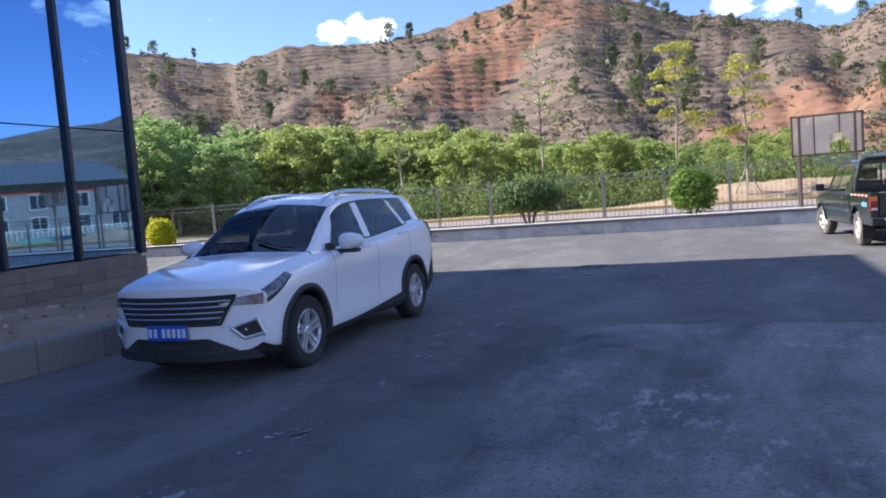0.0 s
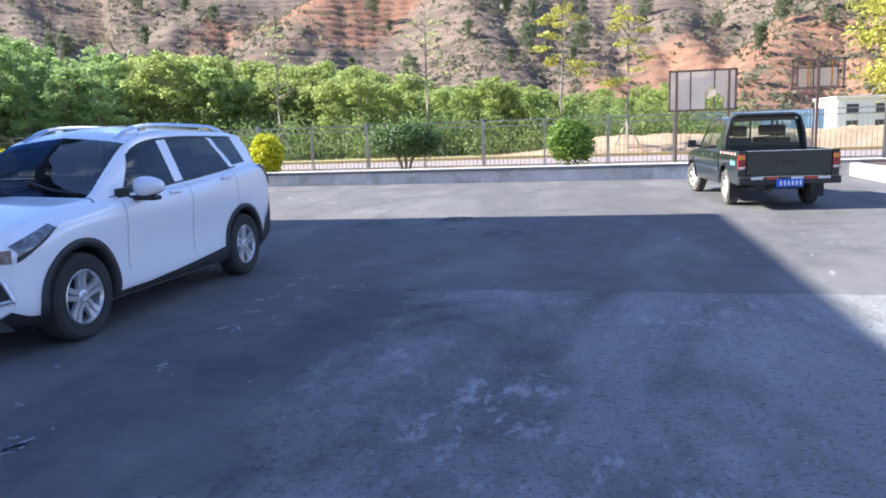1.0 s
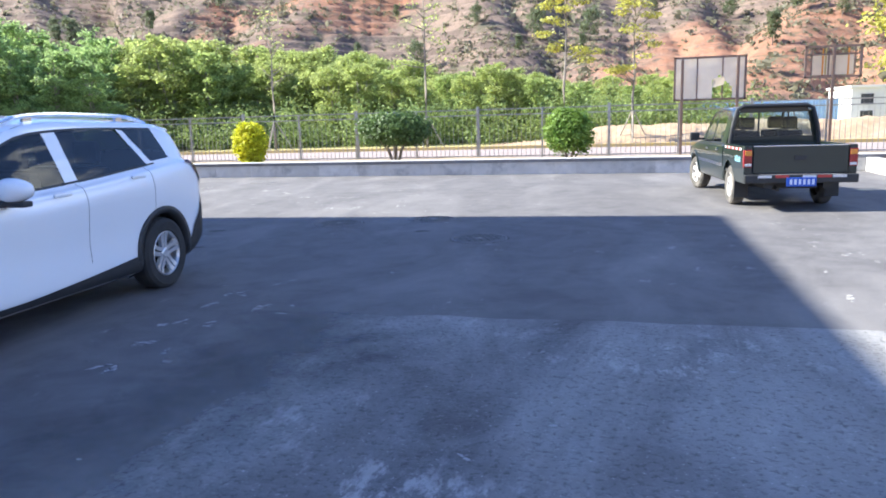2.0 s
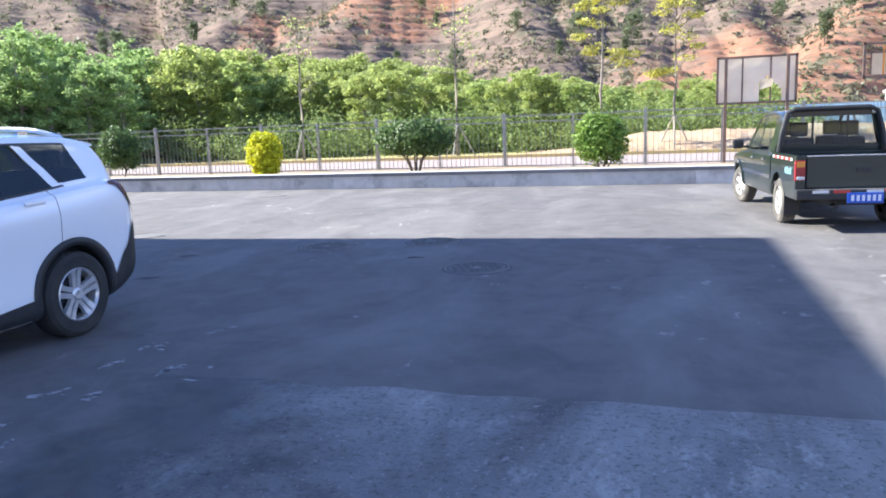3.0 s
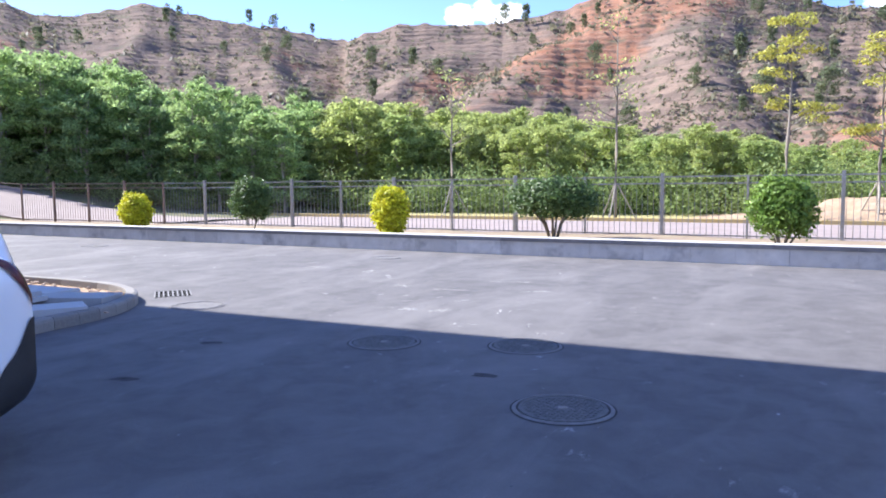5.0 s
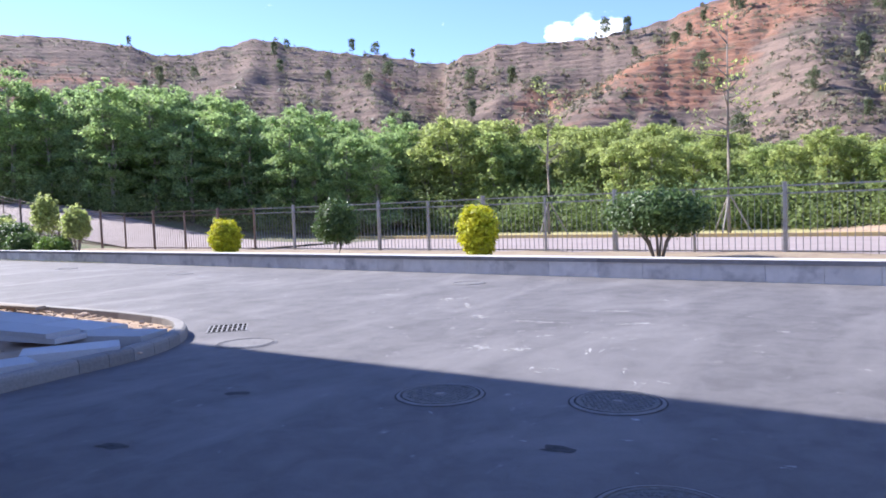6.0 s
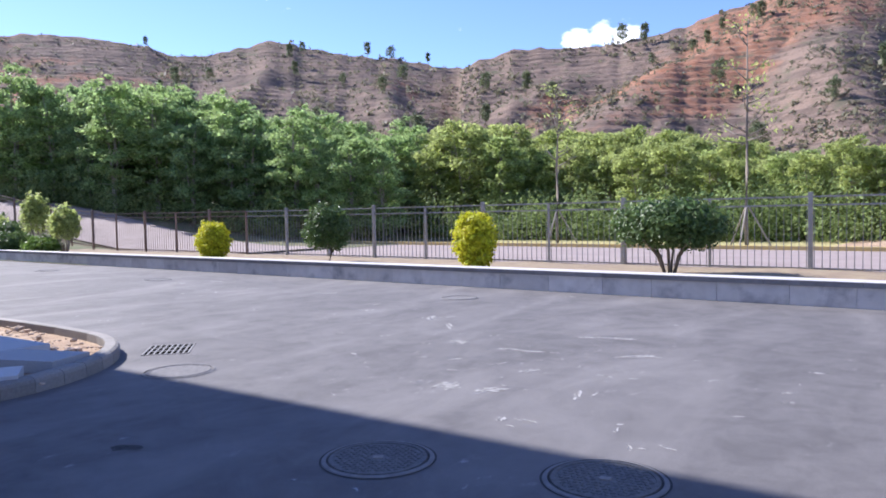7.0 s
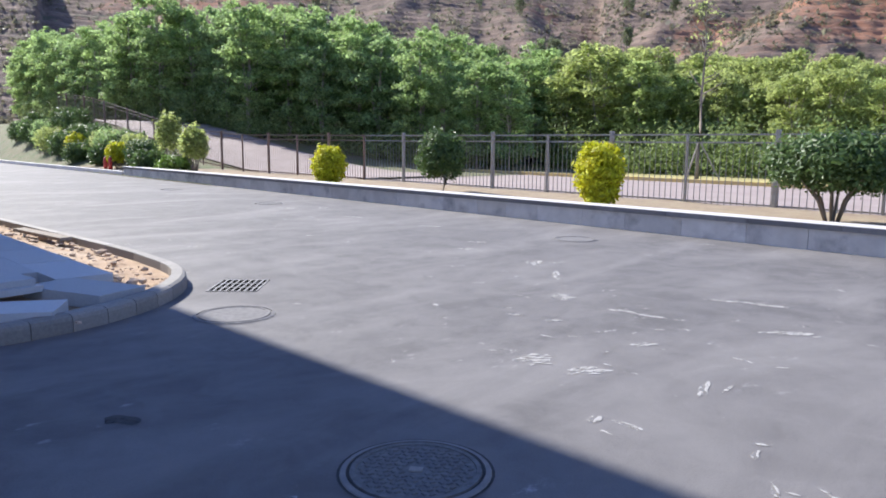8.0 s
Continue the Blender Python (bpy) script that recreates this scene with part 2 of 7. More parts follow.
M_SAND = material("sandy_soil", (0.43, 0.305, 0.195), 0.95, second=(0.33, 0.22, 0.14), scale=4, bump=0.9, bump_scale=18,
                  third=(0.43, 0.33, 0.235), third_scale=1.2)
M_SOIL = material("strip_soil", (0.24, 0.17, 0.12), 0.95, second=(0.33, 0.27, 0.17), scale=3, bump=0.8, bump_scale=20)
M_STONE = material("rubble", (0.50, 0.38, 0.27), 0.95, second=(0.40, 0.29, 0.21), scale=6, bump=0.5, bump_scale=30, island=0.3)
M_BANK = material("planted_bank", (0.10, 0.13, 0.05), 0.95, second=(0.17, 0.14, 0.085), scale=1.2, bump=0.8, bump_scale=8)
M_ROAD = material("pinkish_concrete_road", (0.27, 0.215, 0.20), 0.85, second=(0.33, 0.27, 0.25), scale=0.8, bump=0.2)
M_VERGE = material("dry_grass_verge", (0.42, 0.34, 0.15), 0.95, second=(0.34, 0.33, 0.13), scale=0.9, bump=0.9, bump_scale=6)
M_YELLOW_KERB = material("yellow_kerb", (0.55, 0.40, 0.12), 0.8, second=(0.40, 0.32, 0.18), scale=2)
M_FENCE = material("grey_fence_steel", (0.36, 0.36, 0.35), 0.5, metal=0.3, second=(0.27, 0.25, 0.23), scale=4, third=(0.30, 0.19, 0.13),
                   third_scale=0.3, third_from=0.55, third_to=0.62)
M_FENCE_RUST = material("rusty_brown_fence_steel", (0.24, 0.16, 0.12), 0.65, metal=0.2, second=(0.16, 0.12, 0.10), scale=5)
M_WOOD = material("bark", (0.30, 0.26, 0.21), 0.9, second=(0.20, 0.16, 0.12), scale=8, stretch=(1, 1, 0.3), bump=0.6)
M_YOUNG_BARK = material("young_bark", (0.27, 0.235, 0.195), 0.9, second=(0.19, 0.165, 0.135), scale=6, stretch=(1, 1, 0.3), bump=0.4)
M_PALE_BARK = material("pale_bark", (0.42, 0.38, 0.32), 0.9, second=(0.30, 0.26, 0.21), scale=6, stretch=(1, 1, 0.3), bump=0.4)
M_LEAF = leaf_material("acacia_leaves", (0.285, 0.40, 0.155), (0.39, 0.51, 0.20), through=0.62)
M_LEAF_DARK = leaf_material("dark_leaves", (0.25, 0.36, 0.15), (0.34, 0.455, 0.19), through=0.62)
M_SCRUB_TREE = leaf_material("pine_needles", (0.14, 0.17, 0.09), (0.20, 0.235, 0.12), through=0.4)
M_SCRUB = leaf_material("hill_scrub_leaves", (0.175, 0.17, 0.11), (0.23, 0.215, 0.14), through=0.45)
M_UNDERGROWTH = leaf_material("undergrowth_leaves", (0.20, 0.27, 0.095), (0.28, 0.35, 0.12), through=0.45)
M_LEAF_BELT = leaf_material("belt_leaves", (0.32, 0.40, 0.135), (0.42, 0.50, 0.18), through=0.62)
M_LEAF_OLIVE = leaf_material("olive_leaves", (0.355, 0.415, 0.135), (0.455, 0.51, 0.185), through=0.62)
M_LEAF_YELLOW = leaf_material("yellow_leaves", (0.52, 0.47, 0.09), (0.42, 0.44, 0.11))
M_LEAF_GOLD = leaf_material("golden_shrub_leaves", (0.66, 0.62, 0.03), (0.46, 0.52, 0.03))
M_LEAF_SHRUB = leaf_material("shrub_leaves", (0.075, 0.13, 0.04), (0.14, 0.21, 0.065), rough=0.45)
M_LEAF_BRIGHT = leaf_material("bright_shrub_leaves", (0.14, 0.25, 0.045), (0.24, 0.34, 0.07), rough=0.45)
M_IRON = material("cast_iron", (0.095, 0.093, 0.093), 0.6, metal=0.15, second=(0.165, 0.16, 0.157), scale=20, bump=0.3, spec=0.2)
M_CAKED = material("cement_caked_iron", (0.20, 0.19, 0.188), 0.9, second=(0.12, 0.115, 0.115), scale=14, bump=0.6, bump_scale=60)
M_JOINT = material("dirty_joint", (0.03, 0.029, 0.029), 0.95, second=(0.055, 0.052, 0.051), scale=9)
M_MORTAR_RING = material("manhole_surround", (0.15, 0.143, 0.142), 0.85, second=(0.22, 0.21, 0.207), scale=9, bump=0.5)
M_PIT_SHADE = material("painted_pit_shade", (0.012, 0.012, 0.012), 0.95, spec=0.0)
M_MULLION = material("dark_mullion", (0.045, 0.05, 0.06), 0.4, metal=0.6)
M_PLINTH = material("brown_stone_cladding", (0.22, 0.17, 0.14), 0.7, second=(0.16, 0.125, 0.105), scale=3, bump=0.3, random_amount=0.12)
M_WALL_GREY = material("grey_render", (0.19, 0.18, 0.18), 0.85, second=(0.24, 0.22, 0.22), scale=1.5)
M_WHITE_WALL = material("white_render", (0.72, 0.70, 0.68), 0.85, second=(0.62, 0.61, 0.60), scale=0.6)
M_RED_BAND = material("red_band", (0.42, 0.12, 0.08), 0.7, second=(0.34, 0.10, 0.07), scale=3)
M_ROOF_DARK = material("dark_roof", (0.09, 0.095, 0.11), 0.7, second=(0.12, 0.12, 0.13), scale=3)
M_DARK_GLASS = material("dark_pane", (0.03, 0.04, 0.05), 0.08, spec=0.8)
M_CANVAS = leaf_material("weathered_canvas", (0.72, 0.63, 0.50), (0.60, 0.52, 0.41), through=0.5)
M_RUST_STEEL = material("rusty_steel", (0.16, 0.12, 0.11), 0.7, metal=0.3, second=(0.24, 0.15, 0.11), scale=6)
M_BLUE_SHEET = material("blue_sheet_metal", (0.28, 0.45, 0.70), 0.55, second=(0.34, 0.52, 0.74), scale=2)
M_GREEN_NET = material("green_dust_net", (0.10, 0.30, 0.22), 0.9, second=(0.14, 0.36, 0.27), scale=2)
M_RED_PLASTIC = material("red_plastic", (0.55, 0.05, 0.05), 0.5, second=(0.45, 0.05, 0.04), scale=10)


def hill_material():
    m = bpy.data.materials.new("terraced_red_hillside")
    m.use_nodes = True
    nt = m.node_tree
    b = nt.nodes["Principled BSDF"]
    b.inputs["Roughness"].default_value, b.inputs["Specular IOR Level"].default_value = 0.95, 0.1
    co = nt.nodes.new("ShaderNodeTexCoord")

    def noise_node(s, d=8, rough=0.62, stretch=None):
        n = nt.nodes.new("ShaderNodeTexNoise")
        n.inputs["Scale"].default_value, n.inputs["Detail"].default_value, n.inputs["Roughness"].default_value = s, d, rough
        if stretch:
            mp = nt.nodes.new("ShaderNodeMapping")
            mp.inputs["Scale"].default_value = stretch
            nt.links.new(co.outputs["Object"], mp.inputs["Vector"])
            nt.links.new(mp.outputs["Vector"], n.inputs["Vector"])
        else:
            nt.links.new(co.outputs["Object"], n.inputs["Vector"])
        return n.outputs["Fac"]

    def ramp(src, a, c):
        r = nt.nodes.new("ShaderNodeMapRange")
        r.inputs["From Min"].default_value, r.inputs["From Max"].default_value = a, c
        nt.links.new(src, r.inputs["Value"])
        return r.outputs["Result"]

    def blend(c1, c2, fac):
        x = nt.nodes.new("ShaderNodeMixRGB")
        for i, c in ((1, c1), (2, c2)):
            if isinstance(c, tuple):
                x.inputs[i].default_value = (*c, 1)
            else:
                nt.links.new(c, x.inputs[i])
        nt.links.new(fac, x.inputs[0])
        return x.outputs[0]

    scrub = blend((0.128, 0.096, 0.080), (0.195, 0.146, 0.118), ramp(noise_node(0.16), 0.35, 0.65))
    soil = blend((0.30, 0.138, 0.082), (0.36, 0.195, 0.125), ramp(noise_node(0.25), 0.35, 0.65))
    bands = ramp(noise_node(0.06, 8, 0.6, (0.3, 0.3, 9.0)), 0.47, 0.53)
    col = blend(scrub, (0.23, 0.168, 0.132), bands)
    col = blend(col, soil, ramp(noise_node(0.016, 7, 0.66), 0.56, 0.64))
    # bare slopes of red earth: middle, reach
    for place, reach in (((-52, 204, 45), 26), ((30, 122, 8), 34), ((-58, 104, 9), 15), ((-84, 116, 8), 9)):
        d, r, w = nt.nodes.new("ShaderNodeVectorMath"), nt.nodes.new("ShaderNodeMapRange"), nt.nodes.new("ShaderNodeMath")
        d.operation, d.inputs[1].default_value = "DISTANCE", place
        nt.links.new(co.outputs["Object"], d.inputs[0])
        w.operation, w.inputs[1].default_value = "MULTIPLY_ADD", reach * 1.6
        nt.links.new(noise_node(0.05, 8, 0.65, (0.7, 0.7, 1.8)), w.inputs[0])
        nt.links.new(d.outputs["Value"], w.inputs[2])
        r.inputs["From Min"].default_value, r.inputs["From Max"].default_value, r.inputs["To Max"].default_value = reach * 1.85, reach * 1.55, 0.85
        nt.links.new(w.outputs[0], r.inputs["Value"])
        col = blend(col, soil, r.outputs["Result"])
    col = blend(col, (0.115, 0.12, 0.075), ramp(noise_node(0.22, 8, 0.7, (0.5, 0.5, 1.5)), 0.54, 0.66))
    col = blend(col, (0.125, 0.10, 0.08), ramp(noise_node(0.55, 8, 0.7), 0.52, 0.64))
    col = blend(col, (0.27, 0.195, 0.15), ramp(noise_node(0.9, 8, 0.7, (0.5, 0.5, 1.6)), 0.58, 0.68))
    nt.links.new(col, b.inputs["Base Color"])
    bp = nt.nodes.new("ShaderNodeBump")
    bp.inputs["Strength"].default_value, bp.inputs["Distance"].default_value = 0.8, 1.2
    nt.links.new(noise_node(0.3, 10, 0.65, (0.6, 0.6, 2.5)), bp.inputs["Height"])
    nt.links.new(bp.outputs["Normal"], b.inputs["Normal"])
    return m


M_HILL = hill_material()


# ---- mesh helpers ----
def mesh_of(bm, name, mats, smooth=False):
    me = bpy.data.meshes.new(name)
    bm.to_mesh(me)
    bm.free()
    for m in mats if isinstance(mats, (list, tuple)) else [mats]:
        me.materials.append(m)
    if smooth:
        for p in me.polygons:
            p.use_smooth = True
    return me


def raw_mesh(name, verts, faces, mat, smooth=False):
    me = bpy.data.meshes.new(name)
    me.from_pydata(verts, [], faces)
    me.materials.append(mat)
    if smooth:
        for p in me.polygons:
            p.use_smooth = True
    return me


def part(name, bm, mat, parent=None, label="", smooth=False):
    ob = new(name, bm if isinstance(bm, bpy.types.Mesh) else mesh_of(bm, name, mat, smooth))
    ob.parent = parent
    if label:
        tagged(ob, label)
    return ob


def thing(name, label, category, m=None, group="", kind="", data=None):
    ob = tagged(new(name, data), label, category, group, kind)
    if m is not None:
        ob.matrix_world = m
    return ob


def box(bm, x0, y0, z0, x1, y1, z1, bevel=0.0, m=None):
    r = bmesh.ops.create_cube(bm, size=1)
    vs = r["verts"]
    bmesh.ops.scale(bm, vec=(x1 - x0, y1 - y0, z1 - z0), verts=vs)
    bmesh.ops.translate(bm, vec=((x0 + x1) / 2, (y0 + y1) / 2, (z0 + z1) / 2), verts=vs)
    if bevel:
        es = list({e for v in vs for e in v.link_edges})
        g = bmesh.ops.bevel(bm, geom=es, offset=bevel, segments=2, affect="EDGES", profile=0.6)
        vs = list({v for f in g["faces"] for v in f.verts} | {v for v in vs if v.is_valid})
    if m is not None:
        bmesh.ops.transform(bm, matrix=m, verts=vs)
    return vs


def box_mesh(name, mat, x0, y0, z0, x1, y1, z1, bevel=0.0):
    bm = bmesh.new()
    box(bm, x0, y0, z0, x1, y1, z1, bevel)
    return mesh_of(bm, name, mat)


def tube(bm, pts, radii, n=8, cap=True):
    """A round bar along a line of points, with a radius at each."""
    rings = []
    for i, p in enumerate(pts):
        p = Vector(p)
        d = (Vector(pts[min(i + 1, len(pts) - 1)]) - Vector(pts[max(i - 1, 0)])).normalized()
        side = d.cross(Vector((0, 0, 1)))
        side = side.normalized() if side.length > 1e-3 else Vector((1, 0, 0))
        up = side.cross(d).normalized()
        r = radii[i] if isinstance(radii, (list, tuple)) else radii
        rings.append([bm.verts.new(p + side * (r * math.cos(2 * math.pi * k / n)) + up * (r * math.sin(2 * math.pi * k / n))) for k in range(n)])
    for a, c in zip(rings, rings[1:]):
        for k in range(n):
            bm.faces.new((a[k], a[(k + 1) % n], c[(k + 1) % n], c[k]))
    if cap:
        bm.faces.new(rings[0][::-1])
        bm.faces.new(rings[-1])
    return rings


def leaf_cloud(rng, blobs, count, size, flat=0.55, inner=0.35, up=0.35):
    """Leaves as bent little blades, spread in and over the given blobs (centre, radii)."""
    c, r = np.array([b[0] for b in blobs], float), np.array([b[1] for b in blobs], float)
    weights = r.prod(axis=1) ** 0.67
    k = rng.choice(len(blobs), size=count, p=weights / weights.sum())

    def unit(a):
        return a / np.linalg.norm(a, axis=1, keepdims=True)

    d = unit(rng.normal(size=(count, 3)))
    rad = rng.uniform(inner, 1.0, size=(count, 1)) ** 0.45 * (1 + 0.18 * rng.normal(size=(count, 1)))
    p = c[k] + d * r[k] * rad
    n = unit(d * flat + rng.normal(size=(count, 3)) * 0.55 + np.array((0, 0, up)))
    a = unit(np.cross(n, rng.normal(size=(count, 3))))
    b = np.cross(n, a)
    s = size * rng.uniform(0.6, 1.35, size=(count, 1))
    v = np.stack([p - a * s, p + b * s * 0.5 + n * s * 0.12, p + a * s, p - b * s * 0.5 + n * s * 0.12], axis=1).reshape(-1, 3)
    return [tuple(q) for q in v.tolist()], [(q, q + 1, q + 2, q + 3) for q in range(0, 4 * count, 4)]


# ---- ground ----
def make_ground():
    verts, faces = [], []
    rings = [0, 6, 12, 20, 30, 45, 70, 110, 180, 400, 1200, 3000]
    n = 64
    verts.append((0, 0, -0.03))
    for r in rings[1:]:
        for k in range(n):
            a = 2 * math.pi * k / n
            verts.append((r * math.cos(a), r * math.sin(a), -0.03))
    for k in range(n):
        faces.append((0, 1 + k, 1 + (k + 1) % n))
    for i in range(len(rings) - 2):
        for k in range(n):
            a, c = 1 + i * n + k, 1 + i * n + (k + 1) % n
            faces.append((a, a + n, c + n, c))
    g = new("ground", raw_mesh("ground", verts, faces, M_VERGE))
    tagged(g, "dry yellow grass ground reaching to the hills", "ground", kind="structure")
    bm = bmesh.new()
    box(bm, -75, -60, -0.3, 24, 11.06, 0.0)
    tagged(new("pavement", mesh_of(bm, "pavement", M_ASPHALT)), "dark grey asphalt yard with pale scuffs", "asphalt", kind="structure")


make_ground()


# ---- hills ----
RIDGE = [(-180, 8), (-120, 9), (-90, 11), (-75, 11.8), (-68, 12.2), (-62, 12.4), (-56, 11.6), (-50, 12.7), (-47, 12.3), (-42, 11.7), (-36.8, 11.0),
         (-31.4, 12.1), (-25.7, 12.1), (-21, 12.6), (-17.5, 13.4), (-12, 14.5), (-9.5, 14.5), (-6, 13.5), (-0.8, 11.6), (4, 10.5), (8.4, 9.6),
         (13, 11.2), (18, 13.2), (25, 13), (34, 11), (42, 7.5), (55, 5.5), (80, 5), (110, 5), (150, 6), (180, 8)]


def ridge_at(az):
    for (a, e), (c, f) in zip(RIDGE, RIDGE[1:]):
        if a <= az <= c:
            u = (az - a) / (c - a)
            u = u * u * (3 - 2 * u)
            return e + (f - e) * u
    return 8.0


def make_spurs():
    """Spurs and side ridges: azimuth at the ridge and at the foot, where they start and end on the slope, height and half width in degrees."""
    rnd = random.Random(12)
    spurs = [(-13.0, 0.98, -31.0, 0.10, 15.0, 7.5), (-12.0, 1.0, -7.0, 0.15, 11.0, 6.0), (-45.0, 1.0, -38.0, 0.12, 11.0, 6.0), (2.0, 1.0, 9.0, 0.1, 12.0, 6.5), (-24.0, 0.95, -40.0, 0.2, 8.0, 5.0), (17.0, 0.75, 9.0, 0.02, 12.0, 6.5), (-2.0, 0.55, 1.0, 0.02, 8.0, 6.0)]
    az = -76.0
    while az < 36:
        spurs.append((az, rnd.uniform(0.7, 1.0), az + rnd.uniform(-7, 7), rnd.uniform(0.02, 0.3), rnd.uniform(3.5, 8.0), rnd.uniform(2.2, 4.5)))
        az += rnd.uniform(3.0, 5.5)
    return spurs


SPURS = make_spurs()


def hill_height(az, u):
    """u runs from the foot (0) to the ridge (1) and down the far side."""
    r0 = 95 + 12 * noise.noise(Vector((az * 0.05, 3.1, 0)))
    far = 235 + 35 * noise.noise(Vector((az * 0.03, 9.7, 0))) + (55 if -75 < az < -36 else 0)
    r = r0 + (far - r0) * u
    top = 1.6 + math.tan(radians(ridge_at(az))) * far
    a = radians(az)
    x, y = r * math.sin(a), -5 + r * math.cos(a)
    if u <= 1:
        z = top * (0.50 * u + 0.50 * u ** 1.7)
        # spurs run down the slope with gullies between them, terraces run along it
        wob = 2.4 * noise.noise(Vector((az * 0.12, u * 3.0, 8.0))) + 0.6 * noise.noise(Vector((az * 0.4, u * 7.0, 2.0)))
        rise = 0.0
        for a1, u1, a0, u0, h, w in SPURS:
            if u0 < u < u1 + 0.02 and abs(az - (a0 + a1) / 2) < w + abs(a1 - a0) / 2 + 2:
                f = (u - u0) / (u1 - u0)
                d = abs(az + wob - (a0 + (a1 - a0) * f)) / (w * (0.65 + 0.5 * (1 - f)))
                if d < 1:
                    rise = max(rise, 0.52 * h * (0.5 + 0.5 * math.cos(math.pi * d)) * math.sin(math.pi * min(1.0, f)) ** 0.6)
        z += (rise - 2.2 * math.sin(math.pi * u)) * min(1.0, 2.2 * (1 - u))
        z += 1.3 * noise.fractal(Vector((x * 0.035, y * 0.035, 5)), 1.0, 2.0, 5) * min(1, 6 * u)
        z += 0.9 * noise.noise(Vector((az * 1.2, 0, 7.5))) * u
        step = 1.9
        q = z + 0.8 * noise.noise(Vector((x * 0.02, y * 0.02, 3)))
        v = q / step - math.floor(q / step)
        z += step * 0.42 * (min(1, max(0, (v - 0.55) * 2.6)) - v) * min(1, 8 * u)
    else:
        z = top - (u - 1) * 120
    return x, y, z


def make_hills():
    azs = np.concatenate([np.arange(-180, -80, 3.0), np.arange(-80, 36, 0.3), np.arange(36, 181, 3.0)])
    us = np.concatenate([np.linspace(0, 1, 190), [1.04, 1.15, 1.4]])
    verts, faces = [], []
    for az in azs:
        for u in us:
            x, y, z = hill_height(float(az), float(u))
            verts.append((x, y, z if u > 0.01 else -2))
    n = len(us)
    for i in range(len(azs) - 1):
        for j in range(n - 1):
            a = i * n + j
            faces.append((a, a + 1, a + n + 1, a + n))
    hill = new("backdrop", raw_mesh("hillside", verts, faces, M_HILL, True))
    tagged(hill, "terraced reddish brown dry hillside with eroded gullies", "hill", kind="structure")
    # scrub on the slopes
    rng = np.random.default_rng(4)
    verts, faces = [], []
    made = 0
    while made < 12000:
        az, u = float(rng.uniform(-78, 34)), float(rng.uniform(0.03, 1.0))
        x, y, z = hill_height(az, u)
        if noise.noise(Vector((x * 0.03, y * 0.03, 1))) + rng.uniform(-0.6, 0.5) < 0.0:
            continue
        # most of it grows in rows along the terrace edges
        q = z + 0.8 * noise.noise(Vector((x * 0.02, y * 0.02, 3)))
        if not 0.45 < q / 1.9 - math.floor(q / 1.9) < 0.85 and rng.random() < 0.7:
            continue
        made += 1
        s = float(rng.uniform(0.2, 0.6)) * (2.2 if rng.random() < 0.05 else 1)
        for k in range(7):
            d = rng.normal(size=3) * np.array((0.6, 0.6, 0.45)) * s
            c = np.array((x, y, z + 0.55 * s)) + d
            a, b = rng.normal(size=3), rng.normal(size=3)
            a, b = a / np.linalg.norm(a) * s * 0.62, b / np.linalg.norm(b) * s * 0.62
            i = len(verts)
            verts += [tuple(c - a), tuple(c + b), tuple(c + a), tuple(c - b)]
            faces.append((i, i + 1, i + 2, i + 3))
    scrub = new("hill_scrub", raw_mesh("hill_scrub", verts, faces, M_SCRUB))
    tagged(scrub, "scattered dark green scrub on the hillside", "scrub", kind="stuff")


make_hills()


# ---- bank at the bend ----
def smooth(a):
    a = min(1.0, max(0.0, a))
    return a * a * (3 - 2 * a)


def bank(x, y):
    """Height of the ground beyond the yard: it climbs towards the bend of the road."""
    return 3.1 * smooth((-29.0 - x) / 32) * smooth((y - 10.9) / 4.5)


def bank_strip(name, y0, y1, lift, mat, label, category, x0=-100.0, x1=-26.0):
    verts, faces = [], []
    n, k = 74, 24
    for i in range(n + 1):
        for j in range(k + 1):
            x, y = x0 + (x1 - x0) * i / n, y0 + (y1 - y0) * j / k
            verts.append((x, y, bank(x, y) + lift + 0.02 * noise.noise(Vector((x, y, 3)))))
    for i in range(n):
        for j in range(k):
            a = i * (k + 1) + j
            faces.append((a, a + k + 1, a + k + 2, a + 1))
    tagged(new(name, raw_mesh(name, verts, faces, mat, True)), label, category, kind="structure")


bank_strip("ground_bank", 10.9, 70, 0.02, M_BANK, "dry grass bank rising towards the bend", "bank")
bank_strip("road_bend", 16.3, 23.5, 0.09, M_ROAD, "pinkish concrete road climbing the bank", "road")


